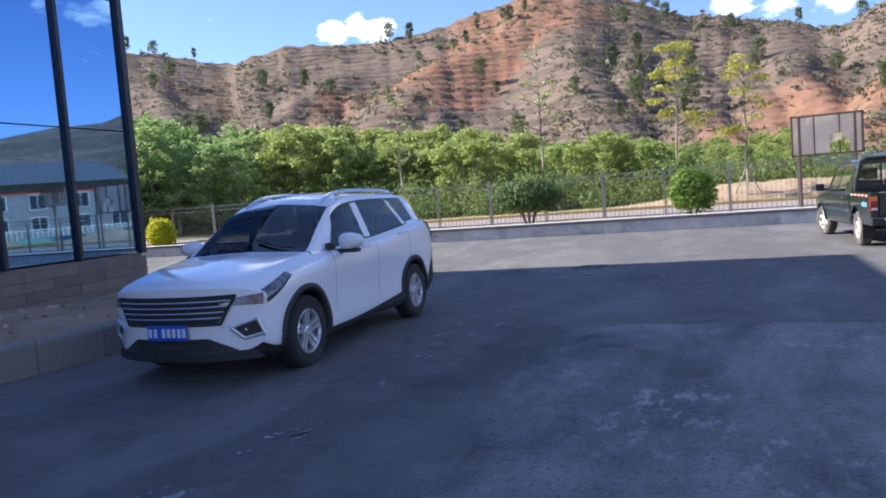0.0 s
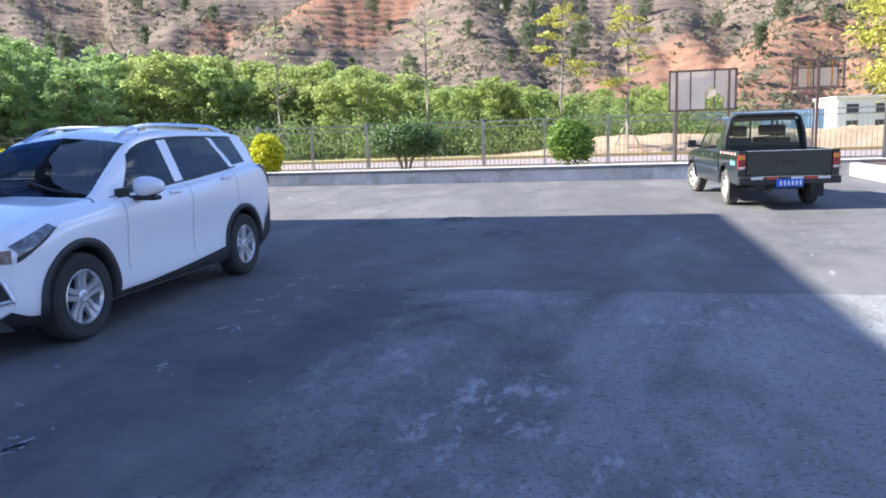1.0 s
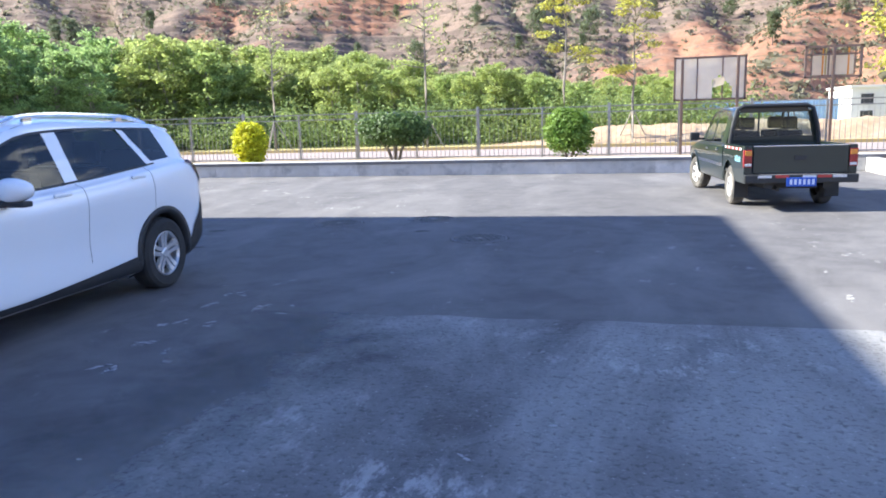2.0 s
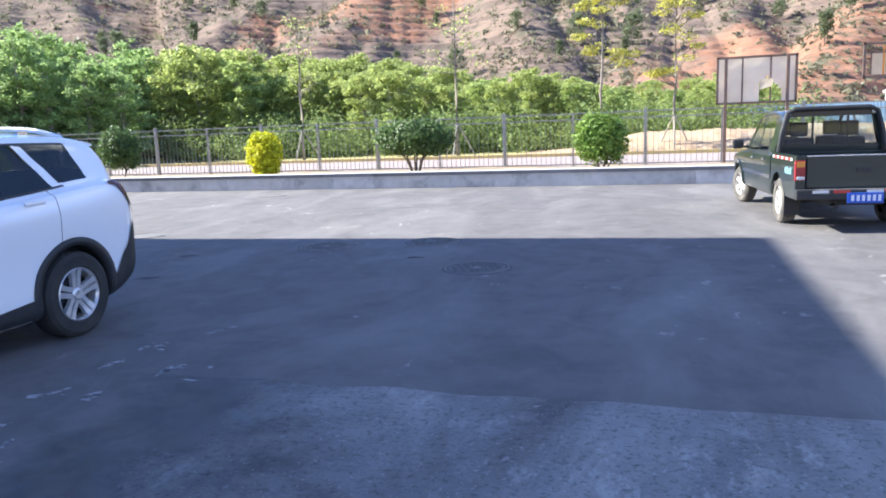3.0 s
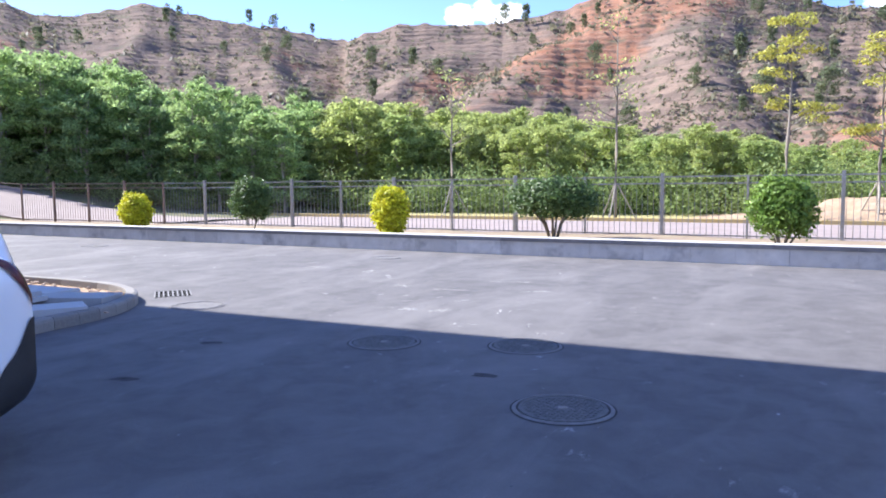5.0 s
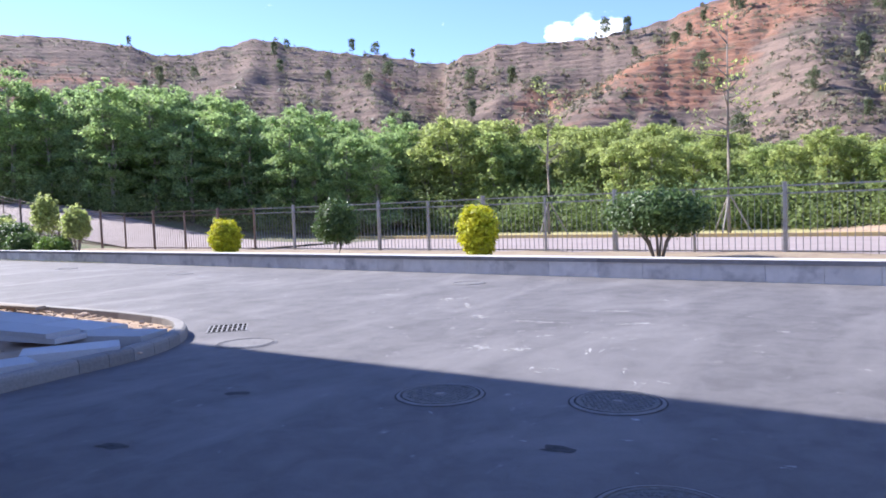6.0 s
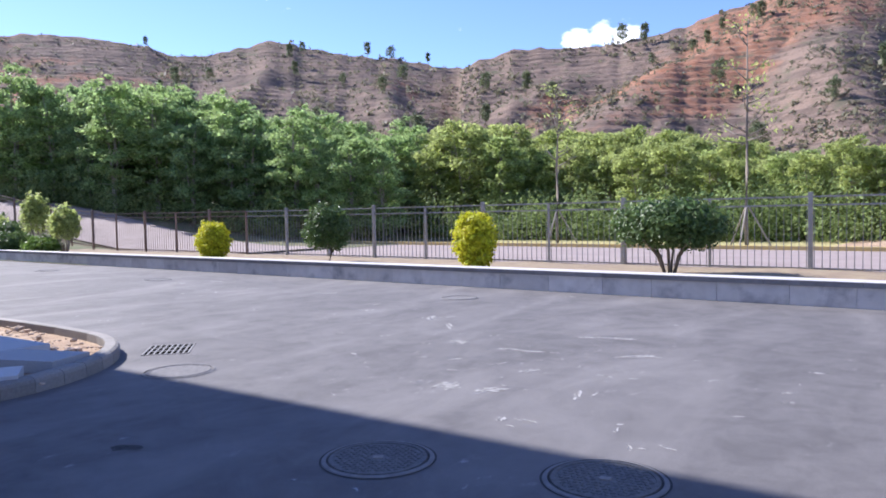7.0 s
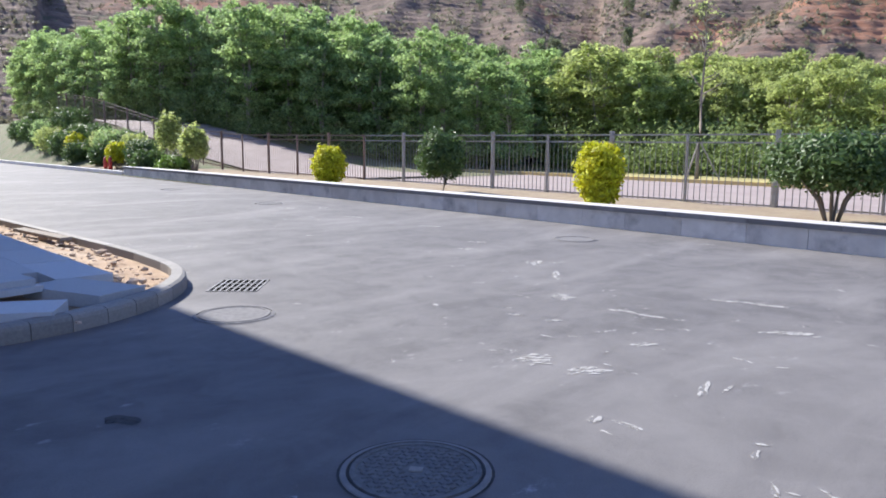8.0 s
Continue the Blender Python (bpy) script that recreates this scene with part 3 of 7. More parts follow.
# ---- trees ----
def tree_parts(rng, height, spread, bole, leaves, leaf_size, leaf, bark, lean=0.15, trunk_r=0.07):
    """A tapered trunk with limbs, and a crown of leaf clumps at their ends."""
    bm = bmesh.new()
    top = Vector((rng.normal() * lean * height * 0.3, rng.normal() * lean * height * 0.3, height * 0.82))
    mid = top * 0.5 + Vector((rng.normal() * 0.15, rng.normal() * 0.15, 0))
    line = [Vector((0, 0, -0.3)), mid * 0.5, mid, (mid + top) / 2, top]
    tube(bm, line, [trunk_r * 1.25, trunk_r, trunk_r * 0.8, trunk_r * 0.55, trunk_r * 0.2], 7)
    blobs = [((top.x, top.y, top.z + 0.05 * height), (spread * 0.5, spread * 0.5, height * 0.13))]
    n = 20
    for k in range(n):
        h = bole + (0.95 - bole) * (k + rng.random()) / n
        f = min(0.999, h / 0.82) * 4
        i = min(3, int(f))
        p = line[i].lerp(line[i + 1], f - i)
        ang = k * 2.4 + rng.normal() * 0.4
        reach = spread * (1.0 - 0.55 * abs(h - 0.55) / 0.5) * rng.uniform(0.6, 1.05)
        e = p + Vector((math.cos(ang) * reach, math.sin(ang) * reach, height * rng.uniform(0.05, 0.16)))
        tube(bm, [p, p.lerp(e, 0.5) + Vector((0, 0, 0.08)), e], [trunk_r * 0.4, trunk_r * 0.25, trunk_r * 0.08], 5)
        blobs.append(((e.x, e.y, e.z), (spread * rng.uniform(0.38, 0.62), spread * rng.uniform(0.38, 0.62), height * rng.uniform(0.07, 0.15))))
    for k in range(16):
        a, q = rng.uniform(0, 2 * math.pi), rng.uniform(0.2, 0.85)
        blobs.append(((top.x + spread * q * math.cos(a), top.y + spread * q * math.sin(a), height * (1.0 - 0.22 * q + rng.uniform(-0.04, 0.07))), (spread * 0.17, spread * 0.17, height * rng.uniform(0.03, 0.06))))
    v, f = leaf_cloud(rng, blobs, leaves, leaf_size, 0.3, 0.05)
    return mesh_of(bm, "trunk", bark, True), raw_mesh("crown", v, f, leaf)


def grove_tree_parts(rng, height, spread, bole, leaves, leaf_size, leaf, bark):
    """A slender tree of several stems whose crown is a stack of flat feathery sprays with gaps between them."""
    bm = bmesh.new()
    blobs = []
    stems = 3
    for s in range(stems):
        a = 2 * math.pi * s / stems + rng.normal() * 0.5
        lean = spread * rng.uniform(0.15, 0.55)
        tall = height * rng.uniform(0.80, 0.95)
        line = [Vector((0.08 * math.cos(a), 0.08 * math.sin(a), -0.3))]
        for q in range(1, 5):
            f = q / 4
            line.append(Vector((lean * f ** 1.4 * math.cos(a) + rng.normal() * 0.06, lean * f ** 1.4 * math.sin(a) + rng.normal() * 0.06, tall * f)))
        tube(bm, line, [0.085, 0.065, 0.05, 0.035, 0.012], 6)
        n = 20
        for k in range(n):
            h = bole + (0.99 - bole) * (k + rng.random()) / n
            f = min(0.999, h) * 4
            i = min(3, int(f))
            p = line[i].lerp(line[i + 1], f - i)
            ang = k * 2.4 + a + rng.normal() * 0.5
            reach = spread * (0.35 + 0.65 * math.sin(math.pi * min(1.0, (h - bole) / (1 - bole) * 0.72 + 0.16))) * rng.uniform(0.35, 1.05)
            e = p + Vector((math.cos(ang) * reach, math.sin(ang) * reach, height * rng.uniform(0.0, 0.07)))
            tube(bm, [p, p.lerp(e, 0.5) + Vector((0, 0, 0.10)), e], [0.022, 0.014, 0.005], 4)
            w = rng.uniform(0.40, 0.80)
            blobs.append(((e.x, e.y, e.z), (w, w * rng.uniform(0.7, 1.2), rng.uniform(0.22, 0.42))))
        tip = line[-1]
        for k in range(4):
            blobs.append(((tip.x + rng.normal() * 0.3, tip.y + rng.normal() * 0.3, tip.z + rng.uniform(-0.2, 0.5)), (0.26, 0.26, 0.2)))
    v, f = leaf_cloud(rng, blobs, leaves, leaf_size, 0.45, 0.0, 0.5)
    return mesh_of(bm, "trunk", bark, True), raw_mesh("crown", v, f, leaf)


def make_tree(name, label, m, trunk, crown, group=""):
    t = thing(name, label, "tree", m, group)
    part("trunk", trunk, None, t)
    part("crown", crown, None, t)
    return t


def make_ridge_trees():
    """Small lone trees on the slopes and the skyline."""
    rng = np.random.default_rng(17)
    kinds = [make_tree("hill_tree", "small dark pine standing alone on the hillside", pose(0, 0, -50),
                       *tree_parts(rng, 6.0, s, 0.2, 1500, 0.20, M_SCRUB_TREE, M_WOOD, trunk_r=0.10), group="lone trees on the hill") for s in (1.2, 1.7)]
    spots = [(-59, 0.99), (-48, 0.96), (-43.2, 1.0), (-41.5, 0.98), (-38.6, 1.0), (-24, 1.0), (-22.5, 0.94), (-19, 0.8), (-13.4, 0.9), (-12.6, 0.93), (-14.5, 0.86),
             (-9, 1.0), (-8.2, 0.97), (-3.6, 0.98), (-3.0, 0.9), (1.5, 0.92), (6, 0.98), (10, 0.95), (-31, 0.7), (-29, 0.62), (-16, 0.55), (-17.2, 0.6), (-5, 0.5), (-45, 0.75), (-57, 0.8), (3, 0.6), (-34, 0.5)]
    spots += [(rng.uniform(-62, 18), rng.uniform(0.25, 0.97)) for k in range(46)]
    for k, (az, u) in enumerate(spots):
        x, y, z = hill_height(az, u)
        s = rng.uniform(0.55, 1.05)
        m = pose(x, y, z - 0.2, 0, 0, rng.uniform(0, 360)) @ Matrix.Diagonal((s, s, s, 1))
        if k < 2:
            kinds[k].matrix_world = m
        else:
            copy_thing(kinds[k % 2], m).scale = (s, s, s)


make_ridge_trees()


def make_forest():
    rng = np.random.default_rng(11)
    kinds = []
    for k, (h, leaf) in enumerate([(8.0, M_LEAF), (8.6, M_LEAF), (7.4, M_LEAF_DARK), (7.0, M_LEAF_OLIVE), (6.2, M_LEAF_OLIVE), (6.4, M_LEAF_BELT)]):
        kinds.append((h, make_tree("acacia_tree", "feathery green acacia tree in the roadside grove", pose(0, 0, 0),
                                   *grove_tree_parts(rng, h, h * 0.20, 0.16 if k < 3 else 0.10, 7800, 0.115, leaf, M_PALE_BARK), group="grove beyond the road")))
    used = set()

    def plant(k, x, y, s):
        h, t = kinds[k]
        m = pose(x, y, bank(x, y) - 0.03, 0, 0, rng.uniform(0, 360)) @ Matrix.Diagonal((s * rng.uniform(0.9, 1.2), s * rng.uniform(0.9, 1.2), s, 1))
        if k not in used:
            used.add(k)
            t.matrix_world = m
        else:
            c = copy_thing(t, m)
            c.scale = m.to_scale()

    # the tall stand, curving round the bend of the road, then the long belt that sinks away along the verge
    for row in range(4):
        x = -100.0
        while x < -29 - 1.5 * row:
            y = 34 + 4.0 * row + (x + 20 if x < -20 else 0) * 0.30 + (0.004 * (x + 45) ** 2 if x < -45 else 0) + rng.uniform(-1.2, 1.2)
            plant(int(rng.choice([0, 1, 2, 0, 1])), x, y, (1.0 - 0.24 * smooth((x + 54) / 25)) * rng.uniform(0.95, 1.24))
            x += rng.uniform(1.6, 2.4)
    for row, y0 in enumerate((40, 44, 48.5, 54)):
        x = -38.0 - row
        while x < 7 + row * 1.5:
            low = 1.08 - 0.52 * smooth((x + 34) / 42) + 0.02 * row
            plant(int(rng.choice([3, 4, 5, 3])), x, y0 + rng.uniform(-2.2, 2.2), low * rng.uniform(0.80, 1.06))
            x += rng.uniform(1.4, 2.1)
    # low growth that closes the grove near the ground
    v, f = [], []
    for k in range(640):
        x = rng.uniform(-90, 10)
        y = (34 + (x + 20) * 0.30 * (x < -20) + (0.004 * (x + 45) ** 2 if x < -45 else 0) if x < -32 else 37.2) + rng.uniform(-2.0, 4)
        h = rng.uniform(0.6, 1.9)
        a, b = leaf_cloud(rng, [((x, y, bank(x, y) + h * 0.8), (1.3, 1.0, h))], 230, 0.105)
        f += [tuple(i + len(v) for i in q) for q in b]
        v += a
    tagged(new("undergrowth", raw_mesh("undergrowth", v, f, M_UNDERGROWTH)), "dense dark green undergrowth below the grove", "undergrowth", kind="stuff")


make_forest()


# ---- retaining wall, fence and road ----
WALL_Y, WALL_TOP = 11.06, 0.43
FENCE_Y, FENCE_FOOT = 15.16, 0.15


def make_wall():
    bm = bmesh.new()
    box(bm, -35.6, WALL_Y + 0.03, -0.3, 11.0, WALL_Y + 0.36, WALL_TOP - 0.096)
    w = new("wall_north", mesh_of(bm, "wall_north", M_CONCRETE))
    tagged(w, "low grey concrete retaining wall with a pale coping", "wall", kind="structure")
    rng = random.Random(3)
    x = -35.6
    while x < 11.0:
        n = min(rng.choice((1.0, 1.2, 1.2, 0.9)), 11.0 - x)
        part("facing_panel", box_mesh("facing_panel", M_CONCRETE, x + 0.004, WALL_Y - rng.uniform(0, 0.004), -0.02, x + n - 0.004, WALL_Y + 0.03, WALL_TOP - 0.096, 0.004), None, w)
        x += n
    x = -35.6
    while x < 11.0:
        n = min(1.5, 11.0 - x)
        # one granite slab in two tones: sunlit top painted pale, front face dark
        part("coping_slab", box_mesh("coping_slab", M_COPING, x + 0.003, WALL_Y - 0.045, WALL_TOP - 0.014, x + n - 0.003, WALL_Y + 0.42, WALL_TOP, 0.004), None, w,
             "top of the stone coping slab, painted pale as sunlit" if x < -35 else "")
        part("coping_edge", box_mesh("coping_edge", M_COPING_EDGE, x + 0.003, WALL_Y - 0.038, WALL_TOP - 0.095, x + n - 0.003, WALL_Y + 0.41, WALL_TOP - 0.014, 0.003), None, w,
             "dark grey granite edge of the coping, toned apart from its sunlit top" if x < -35 else "")
        x += n
    # planting strip between the wall and the fence
    n = 60
    verts, faces = [], []
    for i in range(n + 1):
        for j in range(9):
            x, y = -64 + 76 * i / n, WALL_Y + 0.36 + j * 0.55
            z = 0.27 + 0.05 * noise.noise(Vector((x * 0.8, y * 0.8, 0)))
            verts.append((x, y, z if 0 < j < 8 else 0.2))
    for i in range(n):
        for j in range(8):
            a = i * 9 + j
            faces.append((a, a + 9, a + 10, a + 1))
    tagged(new("ground_planting_strip", raw_mesh("planting_strip", verts, faces, M_SOIL)), "bare brown soil strip behind the low wall", "soil", kind="structure")
    bm = bmesh.new()
    box(bm, -90, 16.2, -0.25, 40, 28.0, 0.0)
    tagged(new("road", mesh_of(bm, "road", M_ROAD)), "pinkish concrete road beyond the fence", "road", kind="structure")
    k = new("kerb_yellow", mesh_of((lambda b: (box(b, -60, 28.0, -0.2, 40, 28.2, 0.16, 0.02), b)[1])(bmesh.new()), "kerb", M_YELLOW_KERB))
    tagged(k, "weathered yellow road kerb along the verge", "kerb", kind="structure")


make_wall()


def make_fence():
    """Steel fence: panels of thin pickets on two top rails and a foot rail, between posts."""
    f = thing("fence", "tall grey steel picket fence behind the low wall", "fence")
    bay = 2.14
    post_w = box_mesh("post", M_FENCE, -0.045, -0.045, 0, 0.045, 0.045, 1.80, 0.006)
    post_n = box_mesh("post", M_FENCE, -0.028, -0.028, 0, 0.028, 0.028, 1.72, 0.004)
    rail_me = box_mesh("rail", M_FENCE, 0.0, -0.014, -0.018, bay, 0.014, 0.018)
    bm = bmesh.new()
    vs = box(bm, -0.009, -0.009, 0.08, 0.009, 0.009, 1.78)
    for v in vs:
        if v.co.z > 1.7:
            v.co.x, v.co.y = v.co.x * 0.15, v.co.y * 0.15
    picket = mesh_of(bm, "picket", M_FENCE)
    rail_rust, picket_rust = rail_me.copy(), picket.copy()
    rail_rust.materials[0] = picket_rust.materials[0] = M_FENCE_RUST
    post_w_rust, post_n_rust = post_w.copy(), post_n.copy()
    post_w_rust.materials[0] = post_n_rust.materials[0] = M_FENCE_RUST
    pts = [(1.54 + bay * k, FENCE_Y, FENCE_FOOT) for k in range(7, -11, -1)]
    x, y, z = pts[-1]
    for k in range(5):
        x -= bay
        y -= 0.12
        z += 0.01
        pts.append((x, y, z))
    for k in range(14):
        x -= bay
        y += 0.03
        z = FENCE_FOOT + bank(x, y) + 0.05
        pts.append((x, y, z))
    far = []
    for i, p in enumerate(pts):
        rust = i > 17
        wide = i % 2 == 1
        o = part("post", {(0, 0): post_n, (1, 0): post_w, (0, 1): post_n_rust, (1, 1): post_w_rust}[(int(wide), int(rust))], None, f)
        o.matrix_world = Matrix.Translation(p)
        if i + 1 < len(pts):
            q = pts[i + 1]
            m = Matrix.Translation(p) @ Vector((q[0] - p[0], q[1] - p[1], 0)).to_track_quat("X", "Z").to_matrix().to_4x4()
            sh = Matrix.Identity(4)
            sh[2][0] = (q[2] - p[2]) / bay
            for z in (1.70, 1.52, 0.16):
                c = rail_rust if rust else rail_me
                if abs(sh[2][0]) > 1e-4:
                    c = c.copy()
                    c.transform(sh)
                part("rail", c, None, f).matrix_world = m @ Matrix.Translation((0, 0, z))
            for k in range(14):
                x = bay * (k + 0.5) / 14
                place = m @ Matrix.Translation((x, 0, sh[2][0] * x))
                if 3 <= i < 24:
                    part("picket", picket_rust if rust else picket, None, f).matrix_world = place
                else:
                    far.append(place)
    verts, faces = [], []
    for place in far:
        n = len(verts)
        verts += [tuple(place @ v.co) for v in picket.vertices]
        faces += [tuple(n + a for a in q.vertices) for q in picket.polygons]
    tagged(part("far_pickets", raw_mesh("far_pickets", verts, faces, M_FENCE_RUST), None, f), kind="stuff")


make_fence()


# ---- glass building ----
def make_building():
    X, Y, Z0, H = -10.35, 0.45, 0.84, 10.75
    b = thing("glass_building", "office building with blue mirror glass curtain walls", "building")
    bm = bmesh.new()
    box(bm, -34, -45, 0.0, X - 0.06, Y - 0.06, Z0)
    part("plinth_core", bm, M_PLINTH, b)
    for row in range(4):
        y = Y
        k = 0
        while y > -30:
            n = 1.2 if (k or row % 2 == 0) else 0.6
            part("cladding_board", box_mesh("cladding_board", M_PLINTH, X - 0.06, y - n + 0.004, 0.02 + row * 0.19, X + 0.02, y - 0.004, 0.205 + row * 0.19, 0.004), None, b)
            y -= n
            k += 1
    bm = bmesh.new()
    box(bm, -34, -45, H - 0.9, X + 0.02, Y + 0.02, H - 0.25)
    # unseen overhanging eave, added so the edge of the yard's shadow falls in place
    vs = box(bm, -34, -45, H - 0.25, X, 1.765, H)
    for v in vs:
        # the eave runs slightly askew to the wall below it, to set the shadow's edge
        if v.co.y > 0 and v.co.x < -30:
            v.co.y -= 0.047 * (X + 34)
    part("parapet", bm, M_MULLION, b, "dark metal parapet with an added unseen eave that shapes the shadow")
    bm = bmesh.new()
    box(bm, -33.8, -44.8, Z0, X - 0.4, Y - 0.4, H - 0.9)
    part("core", bm, M_ROOF_DARK, b)
    mirror = bpy.data.materials.new("blue_mirror_glass")
    mirror.use_nodes = True
    p = mirror.node_tree.nodes["Principled BSDF"]
    p.inputs["Base Color"].default_value, p.inputs["Metallic"].default_value, p.inputs["Roughness"].default_value = (0.17, 0.32, 0.54, 1), 1.0, 0.02
    width = 1.62
    rng = random.Random(8)
    for k in range(18):
        y1 = Y - 0.12 - k * width
        bm = bmesh.new()
        for z0, z1 in ((Z0 + 0.04, 3.40), (3.425, 6.09), (6.115, 8.80), (8.825, H - 0.94)):
            box(bm, X - 0.09, y1 - width + 0.08, z0, X - 0.06, y1, z1)
        bmesh.ops.rotate(bm, cent=(X, y1, 5), matrix=Matrix.Rotation(radians(rng.uniform(-0.12, 0.12)), 3, "Z"), verts=bm.verts)
        part("pane", bm, mirror, b)
        part("mullion", box_mesh("mullion", M_MULLION, X - 0.10, y1 - width, Z0, X + 0.03, y1 - width + 0.08, H - 0.9, 0.004), None, b)
    part("corner_mullion", box_mesh("corner_mullion", M_MULLION, X - 0.12, Y - 0.12, Z0, X + 0.03, Y + 0.02, H - 0.9, 0.006), None, b)
    for k in range(11):
        x1 = X - 0.15 - k * width
        part("pane", box_mesh("pane", mirror, x1 - width + 0.06, Y - 0.09, Z0 + 0.04, x1, Y - 0.06, H - 0.94), None, b)
        part("mullion", box_mesh("mullion", M_MULLION, x1 - width, Y - 0.10, Z0, x1 - width + 0.06, Y + 0.03, H - 0.9, 0.004), None, b)


make_building()


# ---- vehicles ----
M_CAR_WHITE = material("white_car_paint", (0.90, 0.90, 0.90), 0.30, second=(0.88, 0.88, 0.89), scale=1.5, coat=0.9)
M_CAR_GREEN = material("dark_green_car_paint", (0.008, 0.018, 0.016), 0.3, second=(0.012, 0.022, 0.019), scale=2, coat=0.7,
                       third=(0.035, 0.036, 0.032), third_scale=1.2, third_from=0.58, third_to=0.85)
M_BLACK_PLASTIC = material("black_plastic", (0.022, 0.023, 0.025), 0.55, second=(0.034, 0.034, 0.035), scale=8)
M_RUBBER = material("tyre_rubber", (0.024, 0.024, 0.025), 0.85, second=(0.045, 0.043, 0.040), scale=5, bump=0.3, bump_scale=60)
M_RUBBER_DUSTY = material("dusty_tyre_rubber", (0.05, 0.048, 0.045), 0.9, second=(0.20, 0.18, 0.155), scale=4, bump=0.3, bump_scale=60)
M_ALLOY = material("silver_alloy", (0.70, 0.70, 0.71), 0.35, metal=0.7, second=(0.60, 0.60, 0.61), scale=10)
M_ALLOY_DUSTY = material("dusty_silver_wheel", (0.58, 0.56, 0.54), 0.6, metal=0.3, second=(0.45, 0.42, 0.39), scale=6)
M_CHROME = material("chrome", (0.75, 0.76, 0.78), 0.15, metal=1.0)
M_LAMP_CLEAR = material("headlamp_lens", (0.06, 0.062, 0.07), 0.08, second=(0.26, 0.27, 0.29), scale=16, spec=0.9)
M_LAMP_RED = material("red_lamp_lens", (0.38, 0.02, 0.025), 0.15, second=(0.26, 0.015, 0.02), scale=12, spec=0.8)
M_LAMP_DARK = material("smoked_lamp_lens", (0.11, 0.012, 0.02), 0.25, second=(0.05, 0.012, 0.018), scale=12, spec=0.4)
M_LAMP_AMBER = material("amber_lamp_lens", (0.75, 0.28, 0.04), 0.2, spec=0.8)
M_PLATE = material("blue_plate", (0.02, 0.09, 0.50), 0.45, second=(0.03, 0.12, 0.55), scale=9)
M_PLATE_BAR = material("white_plate_bar", (0.70, 0.76, 0.85), 0.5)
M_SEAT = material("dark_seat_cloth", (0.045, 0.045, 0.05), 0.9, second=(0.06, 0.06, 0.065), scale=20)
M_STICKER_RED = material("red_reflector_tape", (0.50, 0.05, 0.04), 0.4)
M_STICKER_WHITE = material("white_reflector_tape", (0.72, 0.70, 0.68), 0.4)
M_STICKER_BLUE = material("pale_blue_lettering", (0.25, 0.50, 0.60), 0.5)
M_CAR_GLASS = glass_material("tinted_car_glass", (0.72, 0.80, 0.85), 0.42)
M_CAR_GLASS_CLEAR = glass_material("car_glass", (0.90, 0.97, 0.97), 0.95)


class Loft:
    """A car body as a sheet: u runs from nose to tail, v round the half section from the floor's middle to the roof's middle."""

    def __init__(self, keys, nose, tail, length):
        self.u = np.array([k[0] for k in keys])
        self.p = np.array([[c for c in k[1:]] for k in keys], float)   # (stations, points, 2)
        self.nose, self.tail, self.length = nose, tail, length

    def section(self, u):
        i = int(np.clip(np.searchsorted(self.u, u) - 1, 0, len(self.u) - 2))
        a, b = self.u[i], self.u[i + 1]
        t = float(np.clip((u - a) / (b - a), 0, 1))
        p1, p2 = self.p[i], self.p[i + 1]
        m1 = (p2 - self.p[max(i - 1, 0)]) / (b - self.u[max(i - 1, 0)]) * (b - a)
        j = min(i + 2, len(self.u) - 1)
        m2 = (self.p[j] - p1) / (self.u[j] - a) * (b - a)
        d = p2 - p1
        lim = np.abs(d) * 1.6 + 0.002
        m1, m2 = np.clip(m1, -lim, lim), np.clip(m2, -lim, lim)
        t2, t3 = t * t, t * t * t
        return p1 * (2 * t3 - 3 * t2 + 1) + m1 * (t3 - 2 * t2 + t) + p2 * (3 * t2 - 2 * t3) + m2 * (t3 - t2)

    def at(self, u, v):
        s = self.section(u)
        n = len(s) - 1
        i = int(np.clip(math.floor(v), 0, n - 1))
        t = v - i
        p0, p1, p2, p3 = s[max(i - 1, 0)], s[i], s[i + 1], s[min(i + 2, n)]
        m1, m2 = (p2 - p0) * 0.32, (p3 - p1) * 0.32
        t2, t3 = t * t, t * t * t
        x, z = p1 * (2 * t3 - 3 * t2 + 1) + m1 * (t3 - 2 * t2 + t) + p2 * (3 * t2 - 2 * t3) + m2 * (t3 - t2)
        x = max(x, 0.0)
        w = x / 0.93
        y = u
        y += self.nose * w ** 2.6 * max(0.0, 1 - u / 0.75)
        y -= self.tail * w ** 2.6 * max(0.0, 1 - (self.length - u) / 0.55)
        return Vector((x, y, z))

    def patch(self, bm, us, lo, hi, nv, side=1, off=0.0, thick=0.0):
        """Faces over the sheet from u to u, between the lines lo(u) and hi(u), pushed out by off."""
        rows = []
        for u in us:
            a, b = lo(u) if callable(lo) else lo, hi(u) if callable(hi) else hi
            row = []
            for k in range(nv + 1):
                v = a + (b - a) * k / nv
                p = self.at(u, v)
                e = 0.01
                n = (self.at(u + e, v) - self.at(u - e, v)).cross(self.at(u, min(v + e, 8.999)) - self.at(u, v - e))
                n = n.normalized() if n.length > 1e-9 else Vector((1, 0, 0))
                if n.x < 0 and p.x > 0.3:
                    n = -n
                elif p.x <= 0.3 and n.z < 0:
                    n = -n
                p = p + n * off
                row.append(bm.verts.new((p.x * side, p.y, p.z)))
            rows.append(row)
        for r, s in zip(rows, rows[1:]):
            for k in range(nv):
                q = (r[k], s[k], s[k + 1], r[k + 1])
                bm.faces.new(q if side < 0 else q[::-1])
        return rows


